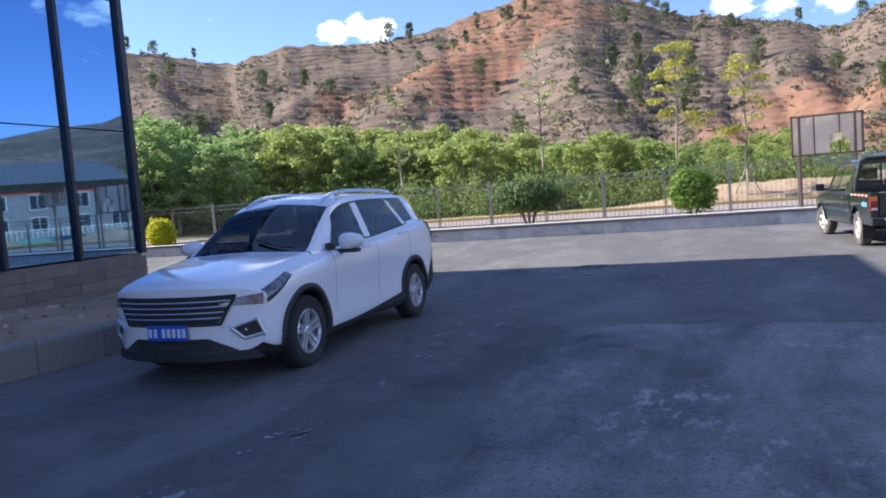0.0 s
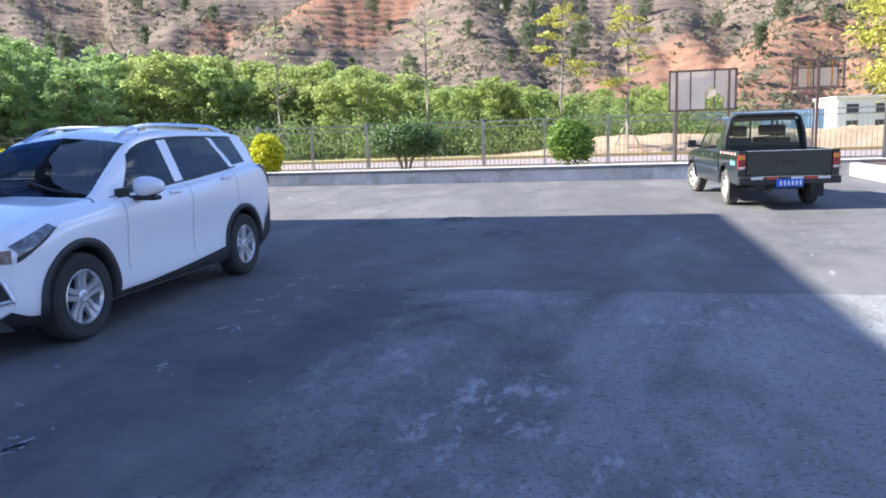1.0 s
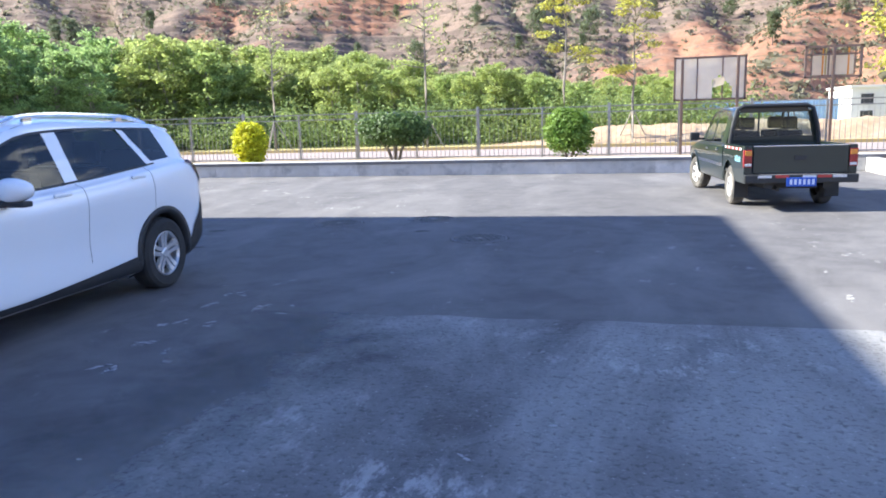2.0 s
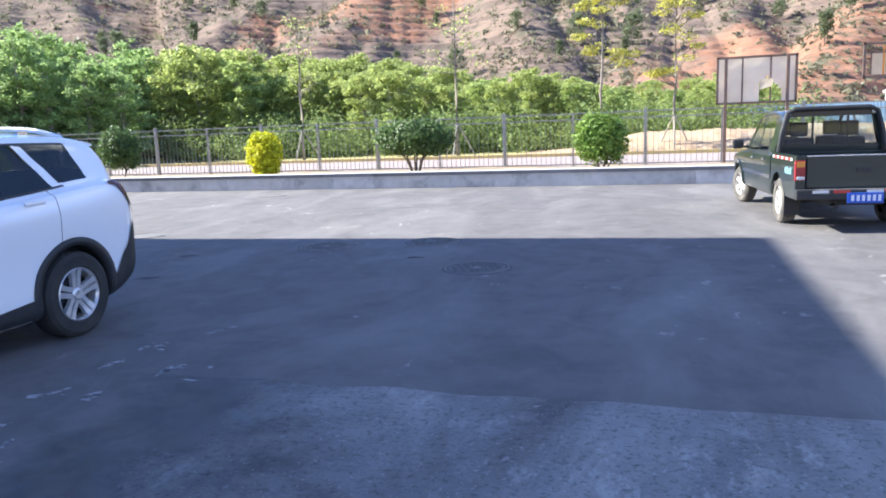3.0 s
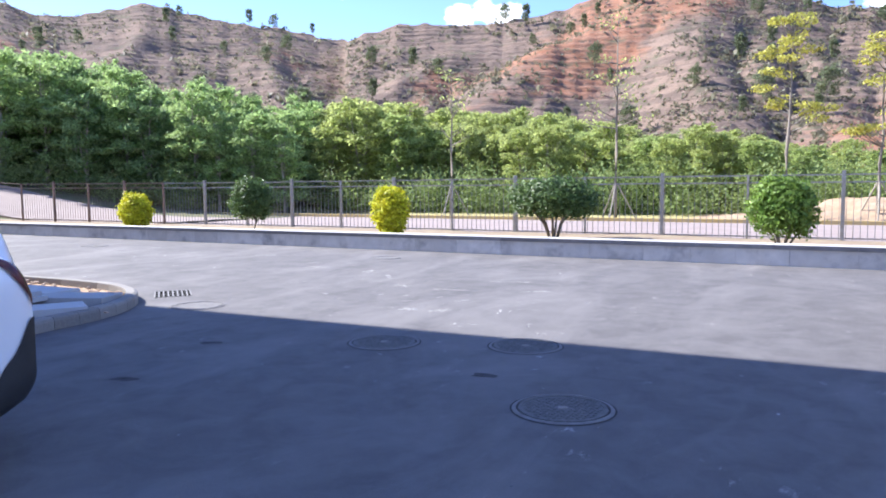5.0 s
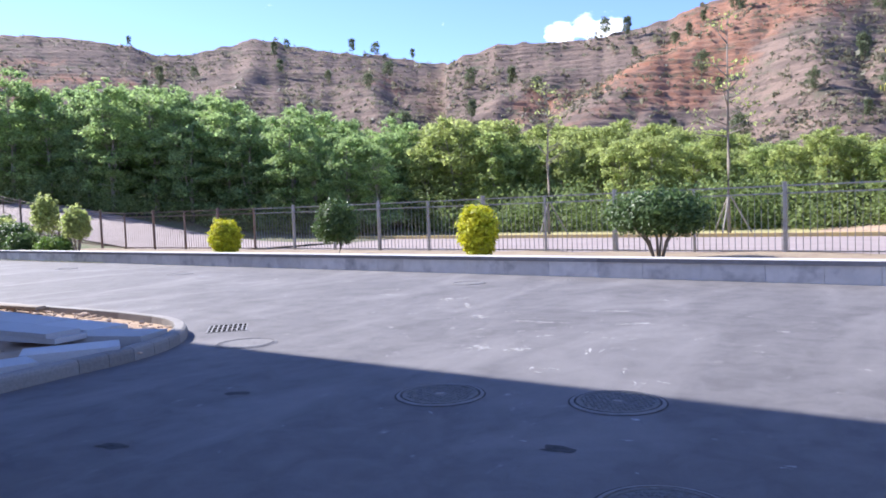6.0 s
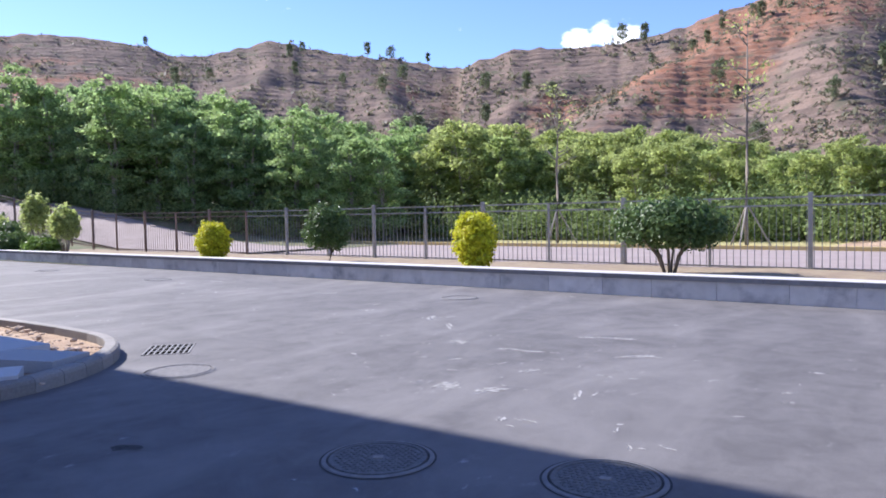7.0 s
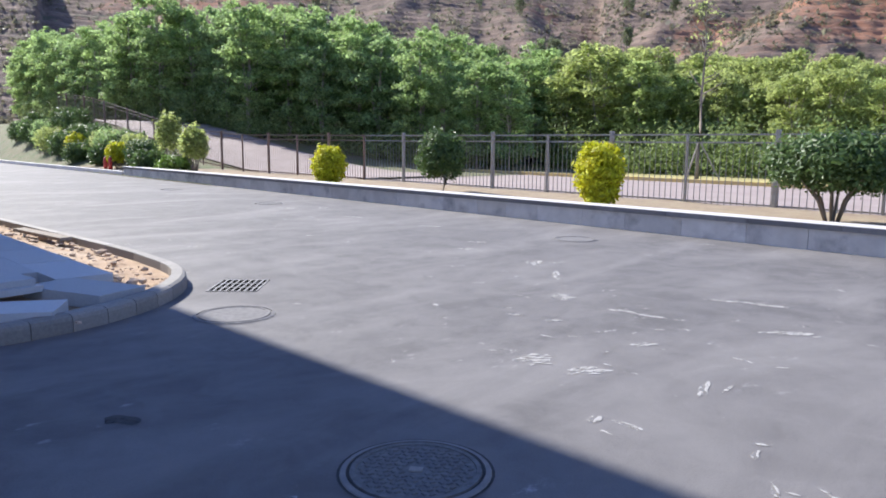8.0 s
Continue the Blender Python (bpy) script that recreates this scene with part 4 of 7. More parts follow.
def arch_cut(bm, axles, radius, height, floor):
    """Opens round wheel arches in the flanks and draws their edge to a clean circle."""
    for ya in axles:
        gone = []
        for f in bm.faces:
            if all(abs(v.co.x) > 0.45 and math.hypot(v.co.y - ya, v.co.z - height) < radius for v in f.verts):
                gone.append(f)
        bmesh.ops.delete(bm, geom=gone, context="FACES")
        for v in bm.verts:
            d = math.hypot(v.co.y - ya, v.co.z - height)
            if abs(v.co.x) > 0.45 and d < radius and v.link_faces:
                if v.co.z < height:
                    v.co.y = ya + math.copysign(math.sqrt(radius ** 2 - (v.co.z - height) ** 2), v.co.y - ya)
                else:
                    v.co.y, v.co.z = ya + (v.co.y - ya) * radius / max(d, 0.01), height + (v.co.z - height) * radius / max(d, 0.01)
    bmesh.ops.delete(bm, geom=[v for v in bm.verts if not v.link_faces], context="VERTS")


def ring_patch(bm, loft, side, ya, zc, r0, r1, off, a0=-10, a1=190, n=26):
    """The trim round a wheel arch, laid on the flank."""
    rows = []
    for k in range(n + 1):
        a = radians(a0 + (a1 - a0) * k / n)
        row = []
        for r, o in ((r0, -0.06), (r0, off), (r1, off), (r1, -0.01)):
            y, z = ya + r * math.cos(a), zc + r * math.sin(a)
            best = min((abs(loft.at(y, v).z - z), v) for v in np.linspace(1.0, 5.0, 33))[1]
            row.append(bm.verts.new((side * (loft.at(y, best).x + o), y, z)))
        rows.append(row)
    for r, s in zip(rows, rows[1:]):
        for k in range(3):
            bm.faces.new((r[k], s[k], s[k + 1], r[k + 1]))


def face_out(bm, middle=(0, 2.4, 0.8)):
    """Turns a panel's faces away from the middle of the car."""
    bm.normal_update()
    if sum((f.calc_center_median() - Vector(middle)).dot(f.normal) * f.calc_area() for f in bm.faces) < 0:
        bmesh.ops.reverse_faces(bm, faces=bm.faces)


def lathe(bm, profile, n=40):
    """Turns (x, r) pairs round the x axis."""
    rings = []
    for x, r in profile:
        rings.append([bm.verts.new((x, r * math.cos(2 * math.pi * k / n), r * math.sin(2 * math.pi * k / n))) for k in range(n)])
    for a, b in zip(rings, rings[1:]):
        for k in range(n):
            bm.faces.new((a[k], a[(k + 1) % n], b[(k + 1) % n], b[k]))
    return rings


def wheel_meshes(R, rim, width, spokes, tyre_mat, rim_mat, twin=True):
    """A wheel whose outer face looks along +x, with its middle at the origin."""
    bm = bmesh.new()
    w = width
    lathe(bm, [(-w, rim), (-w - 0.005, R * 0.86), (-w + 0.02, R * 0.97), (-w + 0.05, R), (-0.05, R), (-0.02, R * 0.97), (0.004, R * 0.88), (0.0, rim + 0.012), (-0.012, rim)])
    tyre = mesh_of(bm, "tyre", tyre_mat, False)
    bm = bmesh.new()
    lathe(bm, [(-0.012, rim), (-0.004, rim - 0.008), (-0.03, rim - 0.02), (-w + 0.04, rim - 0.035)])
    lathe(bm, [(-0.075, rim * 0.30), (-0.03, rim * 0.26), (-0.02, rim * 0.16), (-0.024, 0.001)], 24)
    for k in range(spokes):
        a = 2 * math.pi * k / spokes
        for s in ((-1, 1) if twin else (0,)):
            vs = []
            w0, w1 = (0.026, 0.040) if twin else (0.05, 0.06)
            for r, half, x, mid in ((rim * 0.2, w0, -0.028, s * 0.024), (rim * 0.6, w0 * 0.95, -0.026, s * 0.028), (rim * 0.96, w1 * 0.85, -0.012, s * 0.037)):
                vs.append([bm.verts.new((x + dx, mid + dy, r)) for dx, dy in ((-0.03, -half), (0, -half * 0.75), (0, half * 0.75), (-0.03, half))])
            for p, q in zip(vs, vs[1:]):
                for j in range(3):
                    bm.faces.new((p[j], q[j], q[j + 1], p[j + 1]))
            bmesh.ops.rotate(bm, cent=(0, 0, 0), matrix=Matrix.Rotation(a, 3, "X"), verts=[v for g in vs for v in g])
    rim_me = mesh_of(bm, "rim", rim_mat, False)
    bm = bmesh.new()
    lathe(bm, [(-0.10, rim - 0.01), (-0.10, 0.002)], 24)
    lathe(bm, [(-0.085, rim * 0.62), (-0.08, rim * 0.60), (-0.08, 0.05)], 24)
    disc = mesh_of(bm, "brake_disc", M_BLACK_PLASTIC)
    return tyre, rim_me, disc


def add_wheel(parent, meshes, x, y, z, side, turn=0.0):
    tyre, rim, disc = meshes
    w = part("wheel", disc, None, parent)
    w.matrix_world = parent.matrix_world @ pose(x * side, y, z, 0, 0, (0 if side > 0 else 180) + turn)
    for n, me in (("tyre", tyre), ("rim", rim)):
        part(n, me, None, w).matrix_world = w.matrix_world
    return w


def seat_mesh(name):
    bm = bmesh.new()
    box(bm, -0.24, -0.25, 0.0, 0.24, 0.27, 0.16, 0.05)
    box(bm, -0.23, 0.17, 0.14, 0.23, 0.31, 0.66, 0.05)
    box(bm, -0.13, 0.22, 0.68, 0.13, 0.31, 0.90, 0.04)
    return mesh_of(bm, name, M_SEAT, False)


def make_suv():
    car = thing("suv", "white SUV with black wheel-arch trim parked beside the kerb", "car")
    L = 4.70
    # floor middle, floor edge, sill, lower flank, mid flank, shoulder, belt, glass middle, roof edge, roof middle
    def st(u, zb, wb, w, zs, belt, wbelt, zr, wr, zc, tuck=0.0):
        return (u, (0, zb), (wb, zb), (w - 0.03, zb + 0.10), (w - 0.012 - tuck, 0.62), (w, zs), (w - 0.035, belt - 0.05), (wbelt, belt),
                ((wbelt + wr) / 2 + 0.02, (belt + zr) / 2), (wr, zr), (0, zc))
    keys = [
        st(0.00, 0.30, 0.62, 0.86, 0.78, 0.88, 0.72, 0.895, 0.60, 0.915),
        st(0.12, 0.25, 0.70, 0.90, 0.80, 0.915, 0.76, 0.94, 0.62, 0.965),
        st(0.45, 0.22, 0.74, 0.93, 0.84, 0.97, 0.79, 1.00, 0.64, 1.03),
        st(0.95, 0.20, 0.75, 0.935, 0.90, 1.03, 0.80, 1.065, 0.66, 1.095),
        st(1.28, 0.20, 0.76, 0.935, 0.92, 1.065, 0.80, 1.105, 0.71, 1.13, 0.01),
        st(1.55, 0.20, 0.76, 0.935, 0.92, 1.095, 0.81, 1.278, 0.68, 1.330, 0.015),
        st(1.95, 0.20, 0.76, 0.935, 0.93, 1.11, 0.82, 1.524, 0.625, 1.595, 0.02),
        st(2.25, 0.20, 0.76, 0.935, 0.93, 1.122, 0.82, 1.621, 0.60, 1.690, 0.02),
        st(2.75, 0.20, 0.76, 0.935, 0.980, 1.15, 0.82, 1.651, 0.59, 1.725, 0.02),
        st(3.45, 0.20, 0.76, 0.935, 1.000, 1.205, 0.82, 1.641, 0.585, 1.720, 0.015),
        st(4.00, 0.22, 0.76, 0.93, 1.020, 1.25, 0.80, 1.621, 0.575, 1.700, 0.01),
        st(4.32, 0.26, 0.74, 0.92, 1.030, 1.265, 0.775, 1.581, 0.565, 1.670, 0.01),
        st(4.50, 0.30, 0.72, 0.91, 1.030, 1.225, 0.755, 1.456, 0.585, 1.525, 0.0),
        st(4.62, 0.33, 0.70, 0.89, 1.010, 1.135, 0.74, 1.160, 0.64, 1.180, 0.0),
        st(4.70, 0.38, 0.66, 0.86, 0.940, 1.03, 0.72, 1.045, 0.62, 1.060, 0.0),
    ]
    lo = Loft(keys, 0.34, 0.22, L)
    AX, R, ARCH, ZC = (0.90, 3.645), 0.355, 0.405, 0.36
    us = sorted(set([round(x, 4) for x in np.linspace(0, L, 105)]))
    bm = bmesh.new()
    for side in (1, -1):
        lo.patch(bm, us, 0.0, 6.0, 30, side)                                   # floor to belt
        lo.patch(bm, [u for u in us if u <= 1.28], 6.0, 9.0, 9, side)           # bonnet
        lo.patch(bm, [1.985] + [u for u in us if 1.99 <= u <= 4.27] + [4.28], 8.0, 9.0, 5, side)    # roof
        lo.patch(bm, [4.56] + [u for u in us if u > 4.57], 6.0, 9.0, 6, side)     # tailgate below the rear glass
        # nose and tail close over the end sections
        for u, dz in ((0.0, -1), (L, 1)):
            vs = [lo.at(u, v) for v in np.linspace(0, 9, 28)]
            for a, b in zip(vs, vs[1:]):
                n = 6
                for k in range(n):
                    def q(p, f):
                        w = p.x * f / 0.93
                        y = u + (lo.nose * w ** 2.6 if u == 0 else -lo.tail * w ** 2.6)
                        mid = (vs[0].z + vs[-1].z) / 2
                        zz = p.z
                        return (side * p.x * f, y, zz)
                    c = [bm.verts.new(q(a, k / n)), bm.verts.new(q(b, k / n)), bm.verts.new(q(b, (k + 1) / n)), bm.verts.new(q(a, (k + 1) / n))]
                    try:
                        bm.faces.new(c)
                    except ValueError:
                        pass
    bmesh.ops.remove_doubles(bm, verts=bm.verts, dist=0.0006)
    arch_cut(bm, AX, ARCH, ZC, 0.2)
    bmesh.ops.recalc_face_normals(bm, faces=bm.faces)
    part("body", bm, M_CAR_WHITE, car, smooth=True)

    def panel(name, us_, a, b, nv, mat, side, off=0.006, parent=car, label=""):
        bm = bmesh.new()
        lo.patch(bm, us_, a, b, nv, side, off)
        face_out(bm)
        return part(name, bm, mat, parent, label, smooth=True)

    def skewed(name, a0, a1, b0, b1, v0, v1, mat, side, off, nv):
        """A panel on the body from a0..a1 along its lower edge to b0..b1 along its upper edge."""
        bm = bmesh.new()
        n = 12
        rows = []
        for i in range(n + 1):
            row = []
            for k in range(nv + 1):
                f = k / nv
                u = (a0 + (b0 - a0) * f) * (1 - i / n) + (a1 + (b1 - a1) * f) * i / n
                p = lo.at(u, v0 + (v1 - v0) * f)
                row.append(bm.verts.new((side * (p.x + off), p.y, p.z + off * 0.5)))
            rows.append(row)
        for r, q in zip(rows, rows[1:]):
            for k in range(nv):
                bm.faces.new((r[k], q[k], q[k + 1], r[k + 1]))
        face_out(bm)
        return part(name, bm, mat, car, smooth=True)

    belt = 6.0
    for side in (1, -1):
        rail = 8.0
        span = lambda a, b, n=10: list(np.linspace(a, b, n))
        top = lambda u: rail - 0.16
        skew = lambda name, a0, a1, b0, b1, v0, v1, mat, off, nv=8: skewed(name, a0, a1, b0, b1, v0, v1, mat, side, off, nv)
        skew("front_door_window", 1.62, 2.47, 1.90, 2.42, belt + 0.12, rail - 0.30, M_CAR_GLASS, 0.001)
        skew("rear_door_window", 2.62, 3.62, 2.58, 3.34, belt + 0.12, rail - 0.30, M_CAR_GLASS, 0.001)
        skew("quarter_window", 3.72, 4.02, 3.42, 3.93, belt + 0.22, rail - 0.34, M_CAR_GLASS, 0.001)
        # pillars and frames in the glass band
        skew("a_pillar", 1.28, 1.62, 1.28, 1.96, belt, rail, M_CAR_WHITE, 0.0)
        skew("b_pillar", 2.47, 2.62, 2.42, 2.58, belt, rail, M_CAR_WHITE, 0.002)
        skew("c_pillar", 3.62, 3.72, 3.34, 3.42, belt, rail, M_CAR_WHITE, 0.002)
        skew("d_pillar", 4.02, 4.60, 3.93, 4.60, belt, rail, M_CAR_WHITE, 0.001)
        skew("quarter_foot", 3.70, 4.05, 3.66, 4.03, belt, belt + 0.24, M_CAR_WHITE, 0.0, 3)
        skew("roof_edge", 1.90, 4.10, 1.95, 4.10, rail - 0.32, rail, M_CAR_WHITE, 0.003, 3)
        panel("window_sill_trim", span(1.45, 3.72, 30), belt + 0.02, belt + 0.13, 2, M_BLACK_PLASTIC, side, 0.004)
        skew("window_top_trim", 1.92, 3.96, 1.96, 3.92, rail - 0.36, rail - 0.29, M_BLACK_PLASTIC, 0.004, 2)
        # windscreen and rear glass halves meet in the middle
        bm = bmesh.new()
        bump = M_BLACK_PLASTIC
        panel("sill_cladding", span(0.90 + ARCH - 0.02, 3.645 - ARCH + 0.02, 24), lambda u: 1.6, lambda u: 2.02 + 0.35 * max(0, (u - 1.8) / 1.4), 5, bump, side, 0.012)
        panel("front_bumper_skirt", span(0.0, 0.53, 14), 1.2, lambda u: 1.85, 5, bump, side, 0.012)
        panel("rear_bumper_skirt", span(4.03, 4.70, 14), 1.2, lambda u: 2.3 + 1.3 * max(0, (u - 4.05) / 0.6), 5, bump, side, 0.012)
        for ya in AX:
            bm = bmesh.new()
            ring_patch(bm, lo, side, ya, ZC, ARCH - 0.01, ARCH + 0.055, 0.014, -24, 204)
            part("arch_trim", bm, M_BLACK_PLASTIC, car, "black plastic wheel-arch trim", smooth=True)
            bm = bmesh.new()
            rows = []
            for k in range(19):
                a = radians(2 + 176 * k / 18)
                rows.append([bm.verts.new((side * x, ya + ARCH * math.cos(a), ZC + ARCH * math.sin(a))) for x in (0.5, 0.90)])
            for r, s in zip(rows, rows[1:]):
                bm.faces.new((r[0], s[0], s[1], r[1]))
            part("wheel_well", bm, M_BLACK_PLASTIC, car)
        # lamps
        hl = panel("headlight", span(0.03, 0.60, 14), lambda u: 3.75 + 1.15 * (u / 0.6), lambda u: 5.15 + 0.3 * (u / 0.6), 6, M_LAMP_CLEAR, side, 0.006,
                   label="swept clear headlight")
        panel("headlight_bezel", span(0.02, 0.62, 14), lambda u: 3.55 + 1.2 * (u / 0.6), lambda u: 3.8 + 1.1 * (u / 0.6), 2, M_BLACK_PLASTIC, side, 0.010, parent=hl)
        bm = bmesh.new()
        rows = []
        for k in range(9):
            x = 0.52 + 0.335 * k / 8
            y = lo.nose * (x / 0.93) ** 2.6 - 0.012
            rows.append([bm.verts.new((side * x, y + 0.01 * f, (0.745 - 0.02 * k / 8) + f * (0.045 + 0.055 * k / 8))) for f in (0, 0.5, 1)])
        for r, s in zip(rows, rows[1:]):
            for q in range(2):
                bm.faces.new((r[q], s[q], s[q + 1], r[q + 1]))
        face_out(bm)
        part("headlight_front", bm, M_LAMP_CLEAR, hl)
        panel("tail_light", span(4.16, 4.68, 12), lambda u: 5.0 - 1.1 * max(0, (u - 4.16) / 0.5) ** 1.5, 5.25, 5, M_LAMP_DARK, side, 0.014, label="smoked red tail light")
        # door shuts and handles
        for u0 in (1.50, 2.57, 3.52):
            panel("door_seam", span(u0, u0 + 0.006, 2), 2.5, 5.98, 16, M_BLACK_PLASTIC, side, 0.0015)
        for u0 in (2.30, 3.30):
            p = lo.at(u0, 4.9)
            part("door_handle", box_mesh("door_handle", M_CAR_WHITE, side * (p.x + 0.018) - 0.013, u0 - 0.10, p.z - 0.016, side * (p.x + 0.018) + 0.013, u0 + 0.10, p.z + 0.016, 0.011), None, car, "white door handle")
        # mirror
        bm = bmesh.new()
        bmesh.ops.create_uvsphere(bm, u_segments=18, v_segments=10, radius=1)
        for v in bm.verts:
            x, y, z = v.co
            v.co = (side * (1.04 + 0.155 * x), 1.70 + 0.10 * (y if y < 0 else y * 0.35), 1.165 + 0.088 * math.copysign(abs(z) ** 0.7, z) * (1 - 0.2 * x))
        mir = part("mirror", bm, M_CAR_WHITE, car, "white door mirror with a black foot", smooth=True)
        part("mirror_foot", box_mesh("mirror_foot", M_BLACK_PLASTIC, min(side * 0.84, side * 1.12), 1.66, 1.04, max(side * 0.84, side * 1.12), 1.76, 1.085, 0.015), None, mir)
        part("mirror_base", box_mesh("mirror_base", M_BLACK_PLASTIC, min(side * 0.80, side * 0.845), 1.54, 1.06, max(side * 0.80, side * 0.845), 1.70, 1.16, 0.015), None, mir)
        # roof rail
        bm = bmesh.new()
        pts = []
        for k in range(15):
            f = k / 14
            u = 2.05 + 2.10 * f
            p = lo.at(u, 8.25)
            pts.append((side * p.x, u, p.z + 0.05 * min(1, 6 * f, 6 * (1 - f)) - 0.005))
        tube(bm, pts, 0.021, 6)
        for k in (3, 11):
            p = pts[k]
            box(bm, p[0] - 0.012, p[1] - 0.05, p[2] - 0.06, p[0] + 0.012, p[1] + 0.05, p[2])
        part("roof_rail", bm, M_CHROME, car, "silver roof rail")
        # fog lamp corner
        bm = bmesh.new()
        x0, z0 = 0.70 * side, 0.50
        for (ax, az), (bx, bz) in zip([(0.60, 0.535), (0.80, 0.60), (0.845, 0.46), (0.70, 0.43)], [(0.80, 0.60), (0.845, 0.46), (0.70, 0.43), (0.60, 0.535)]):
            q = []
            for x, z in ((ax, az), (bx, bz)):
                w = x / 0.93
                q.append((side * x, lo.nose * w ** 2.6 - 0.015, z))
            tube(bm, q, 0.016, 6)
        fog = part("fog_lamp_frame", bm, M_ALLOY, car, "silver-edged fog lamp frame")
        bm = bmesh.new()
        vs = []
        for x, z in ((0.61, 0.535), (0.80, 0.595), (0.84, 0.46), (0.70, 0.435)):
            w = x / 0.93
            vs.append(bm.verts.new((side * x, lo.nose * w ** 2.6 - 0.008, z)))
        bm.faces.new(vs)
        part("fog_lamp_recess", bm, M_BLACK_PLASTIC, fog)

    def whole(name, u0, u1, v0, n, mat, label):
        bm = bmesh.new()
        for side in (1, -1):
            lo.patch(bm, list(np.linspace(u0, u1, n)), v0, 9.0, 7, side, 0.0)
        bmesh.ops.remove_doubles(bm, verts=bm.verts, dist=0.0006)
        bmesh.ops.recalc_face_normals(bm, faces=bm.faces)
        face_out(bm)
        return part(name, bm, mat, car, label, smooth=True)

    ws = whole("windscreen", 1.28, 1.99, 8.02, 14, M_CAR_GLASS, "raked tinted windscreen")
    whole("rear_window", 4.28, 4.565, 8.02, 8, M_CAR_GLASS, "tinted rear window")
    bm = bmesh.new()
    rows = []
    for u, z, t in ((4.10, 1.662, 0.05), (4.30, 1.652, 0.05), (4.46, 1.632, 0.035), (4.52, 1.615, 0.012)):
        rows.append([bm.verts.new((x, u - 0.10 * (abs(x) / 0.58) ** 2.2 * (u > 4.2), z - 0.055 * (abs(x) / 0.58) ** 2 - dz)) for x, dz in
                     [(q, 0) for q in np.linspace(-0.58, 0.58, 11)] + [(q, t) for q in np.linspace(0.58, -0.58, 11)]])
    for r, s in zip(rows, rows[1:]):
        for k in range(22):
            bm.faces.new((r[k], s[k], s[(k + 1) % 22], r[(k + 1) % 22]))
    bm.faces.new(rows[-1])
    bmesh.ops.recalc_face_normals(bm, faces=bm.faces)
    part("spoiler", bm, M_CAR_WHITE, car)
    for k, (x0, x1) in enumerate(((0.62, 0.05), (-0.02, -0.5))):
        p0, p1 = lo.at(1.31, 8.3), lo.at(1.42, 8.9)
        bm = bmesh.new()
        tube(bm, [(x0, 1.28, p0.z + 0.02), ((x0 + x1) / 2, 1.33, p0.z + 0.05), (x1, 1.40, p1.z + 0.03)], 0.011, 5)
        part("wiper", bm, M_BLACK_PLASTIC, ws)
    # grille: a dark mouth with bright bars, and the lower intake
    def front_strip(bm, z0, z1, w0, w1, off, n=16, fall=0.0):
        rows = []
        for k in range(n + 1):
            f = -1 + 2 * k / n
            a = abs(f * (w0 + w1) / 2) / 0.93
            rows.append([bm.verts.new((f * w0, lo.nose * (abs(f) * w0 / 0.93) ** 2.6 - off, z0 + fall * (1 - abs(f)))),
                         bm.verts.new((f * w1, lo.nose * (abs(f) * w1 / 0.93) ** 2.6 - off, z1 + fall * (1 - abs(f))))])
        for r, s in zip(rows, rows[1:]):
            bm.faces.new((r[0], s[0], s[1], r[1]))
    bm = bmesh.new()
    front_strip(bm, 0.585, 0.835, 0.50, 0.66, 0.012)
    grille = part("grille", bm, M_BLACK_PLASTIC, car, "wide dark grille with slim bright bars")
    for k, z in enumerate((0.635, 0.685, 0.735, 0.785)):
        bm = bmesh.new()
        w = 0.53 + 0.03 * k
        pts = [(f * w, lo.nose * (abs(f) * w / 0.93) ** 2.6 - 0.02, z) for f in np.linspace(-1, 1, 13)]
        tube(bm, pts, 0.007, 5)
        part("grille_bar", bm, M_ALLOY, grille)
    bm = bmesh.new()
    pts = [(-0.66, 0.83), (-0.52, 0.575), (0.52, 0.575), (0.66, 0.83)]
    for a, b in zip(pts, pts[1:]):
        tube(bm, [(a[0] + (b[0] - a[0]) * f, lo.nose * (abs(a[0] + (b[0] - a[0]) * f) / 0.93) ** 2.6 - 0.016, a[1] + (b[1] - a[1]) * f) for f in np.linspace(0, 1, 7)], 0.012, 5)
    part("grille_frame", bm, M_BLACK_PLASTIC, grille)
    bm = bmesh.new()
    front_strip(bm, 0.24, 0.325, 0.84, 0.78, 0.022)
    front_strip(bm, 0.325, 0.45, 0.66, 0.40, 0.018)
    part("lower_intake", bm, M_BLACK_PLASTIC, car, "black lower bumper")
    plate = part("number_plate", box_mesh("number_plate", M_PLATE, -0.22, -0.045, 0.445, 0.22, -0.03, 0.585, 0.004), None, car, "blue number plate with white bars")
    for k, x in enumerate((-0.185, -0.125, -0.035, 0.022, 0.08, 0.138, 0.192)):
        part("plate_bar", box_mesh("plate_bar", M_PLATE_BAR, x - 0.018, -0.049, 0.475, x + 0.018, -0.0455, 0.555), None, plate)
    # inside
    bm = bmesh.new()
    box(bm, -0.76, 1.25, 0.5, 0.76, 1.62, 1.06, 0.04)
    box(bm, -0.80, 1.25, 0.34, 0.80, 4.3, 0.42)
    box(bm, -0.72, 3.2, 0.42, 0.72, 4.35, 1.0, 0.05)
    part("dashboard_and_floor", bm, M_BLACK_PLASTIC, car)
    seat = seat_mesh("seat")
    for x, y in ((0.38, 2.15), (-0.38, 2.15), (0.42, 3.0), (0, 3.0), (-0.42, 3.0)):
        part("seat", seat, None, car).matrix_world = pose(x, y, 0.58)
    bm = bmesh.new()
    tube(bm, [(0.38 + 0.185 * math.cos(a), 1.72 + 0.06 * math.sin(a), 0.98 + 0.17 * math.sin(a)) for a in np.linspace(0, 2 * math.pi, 20)], 0.014, 6)
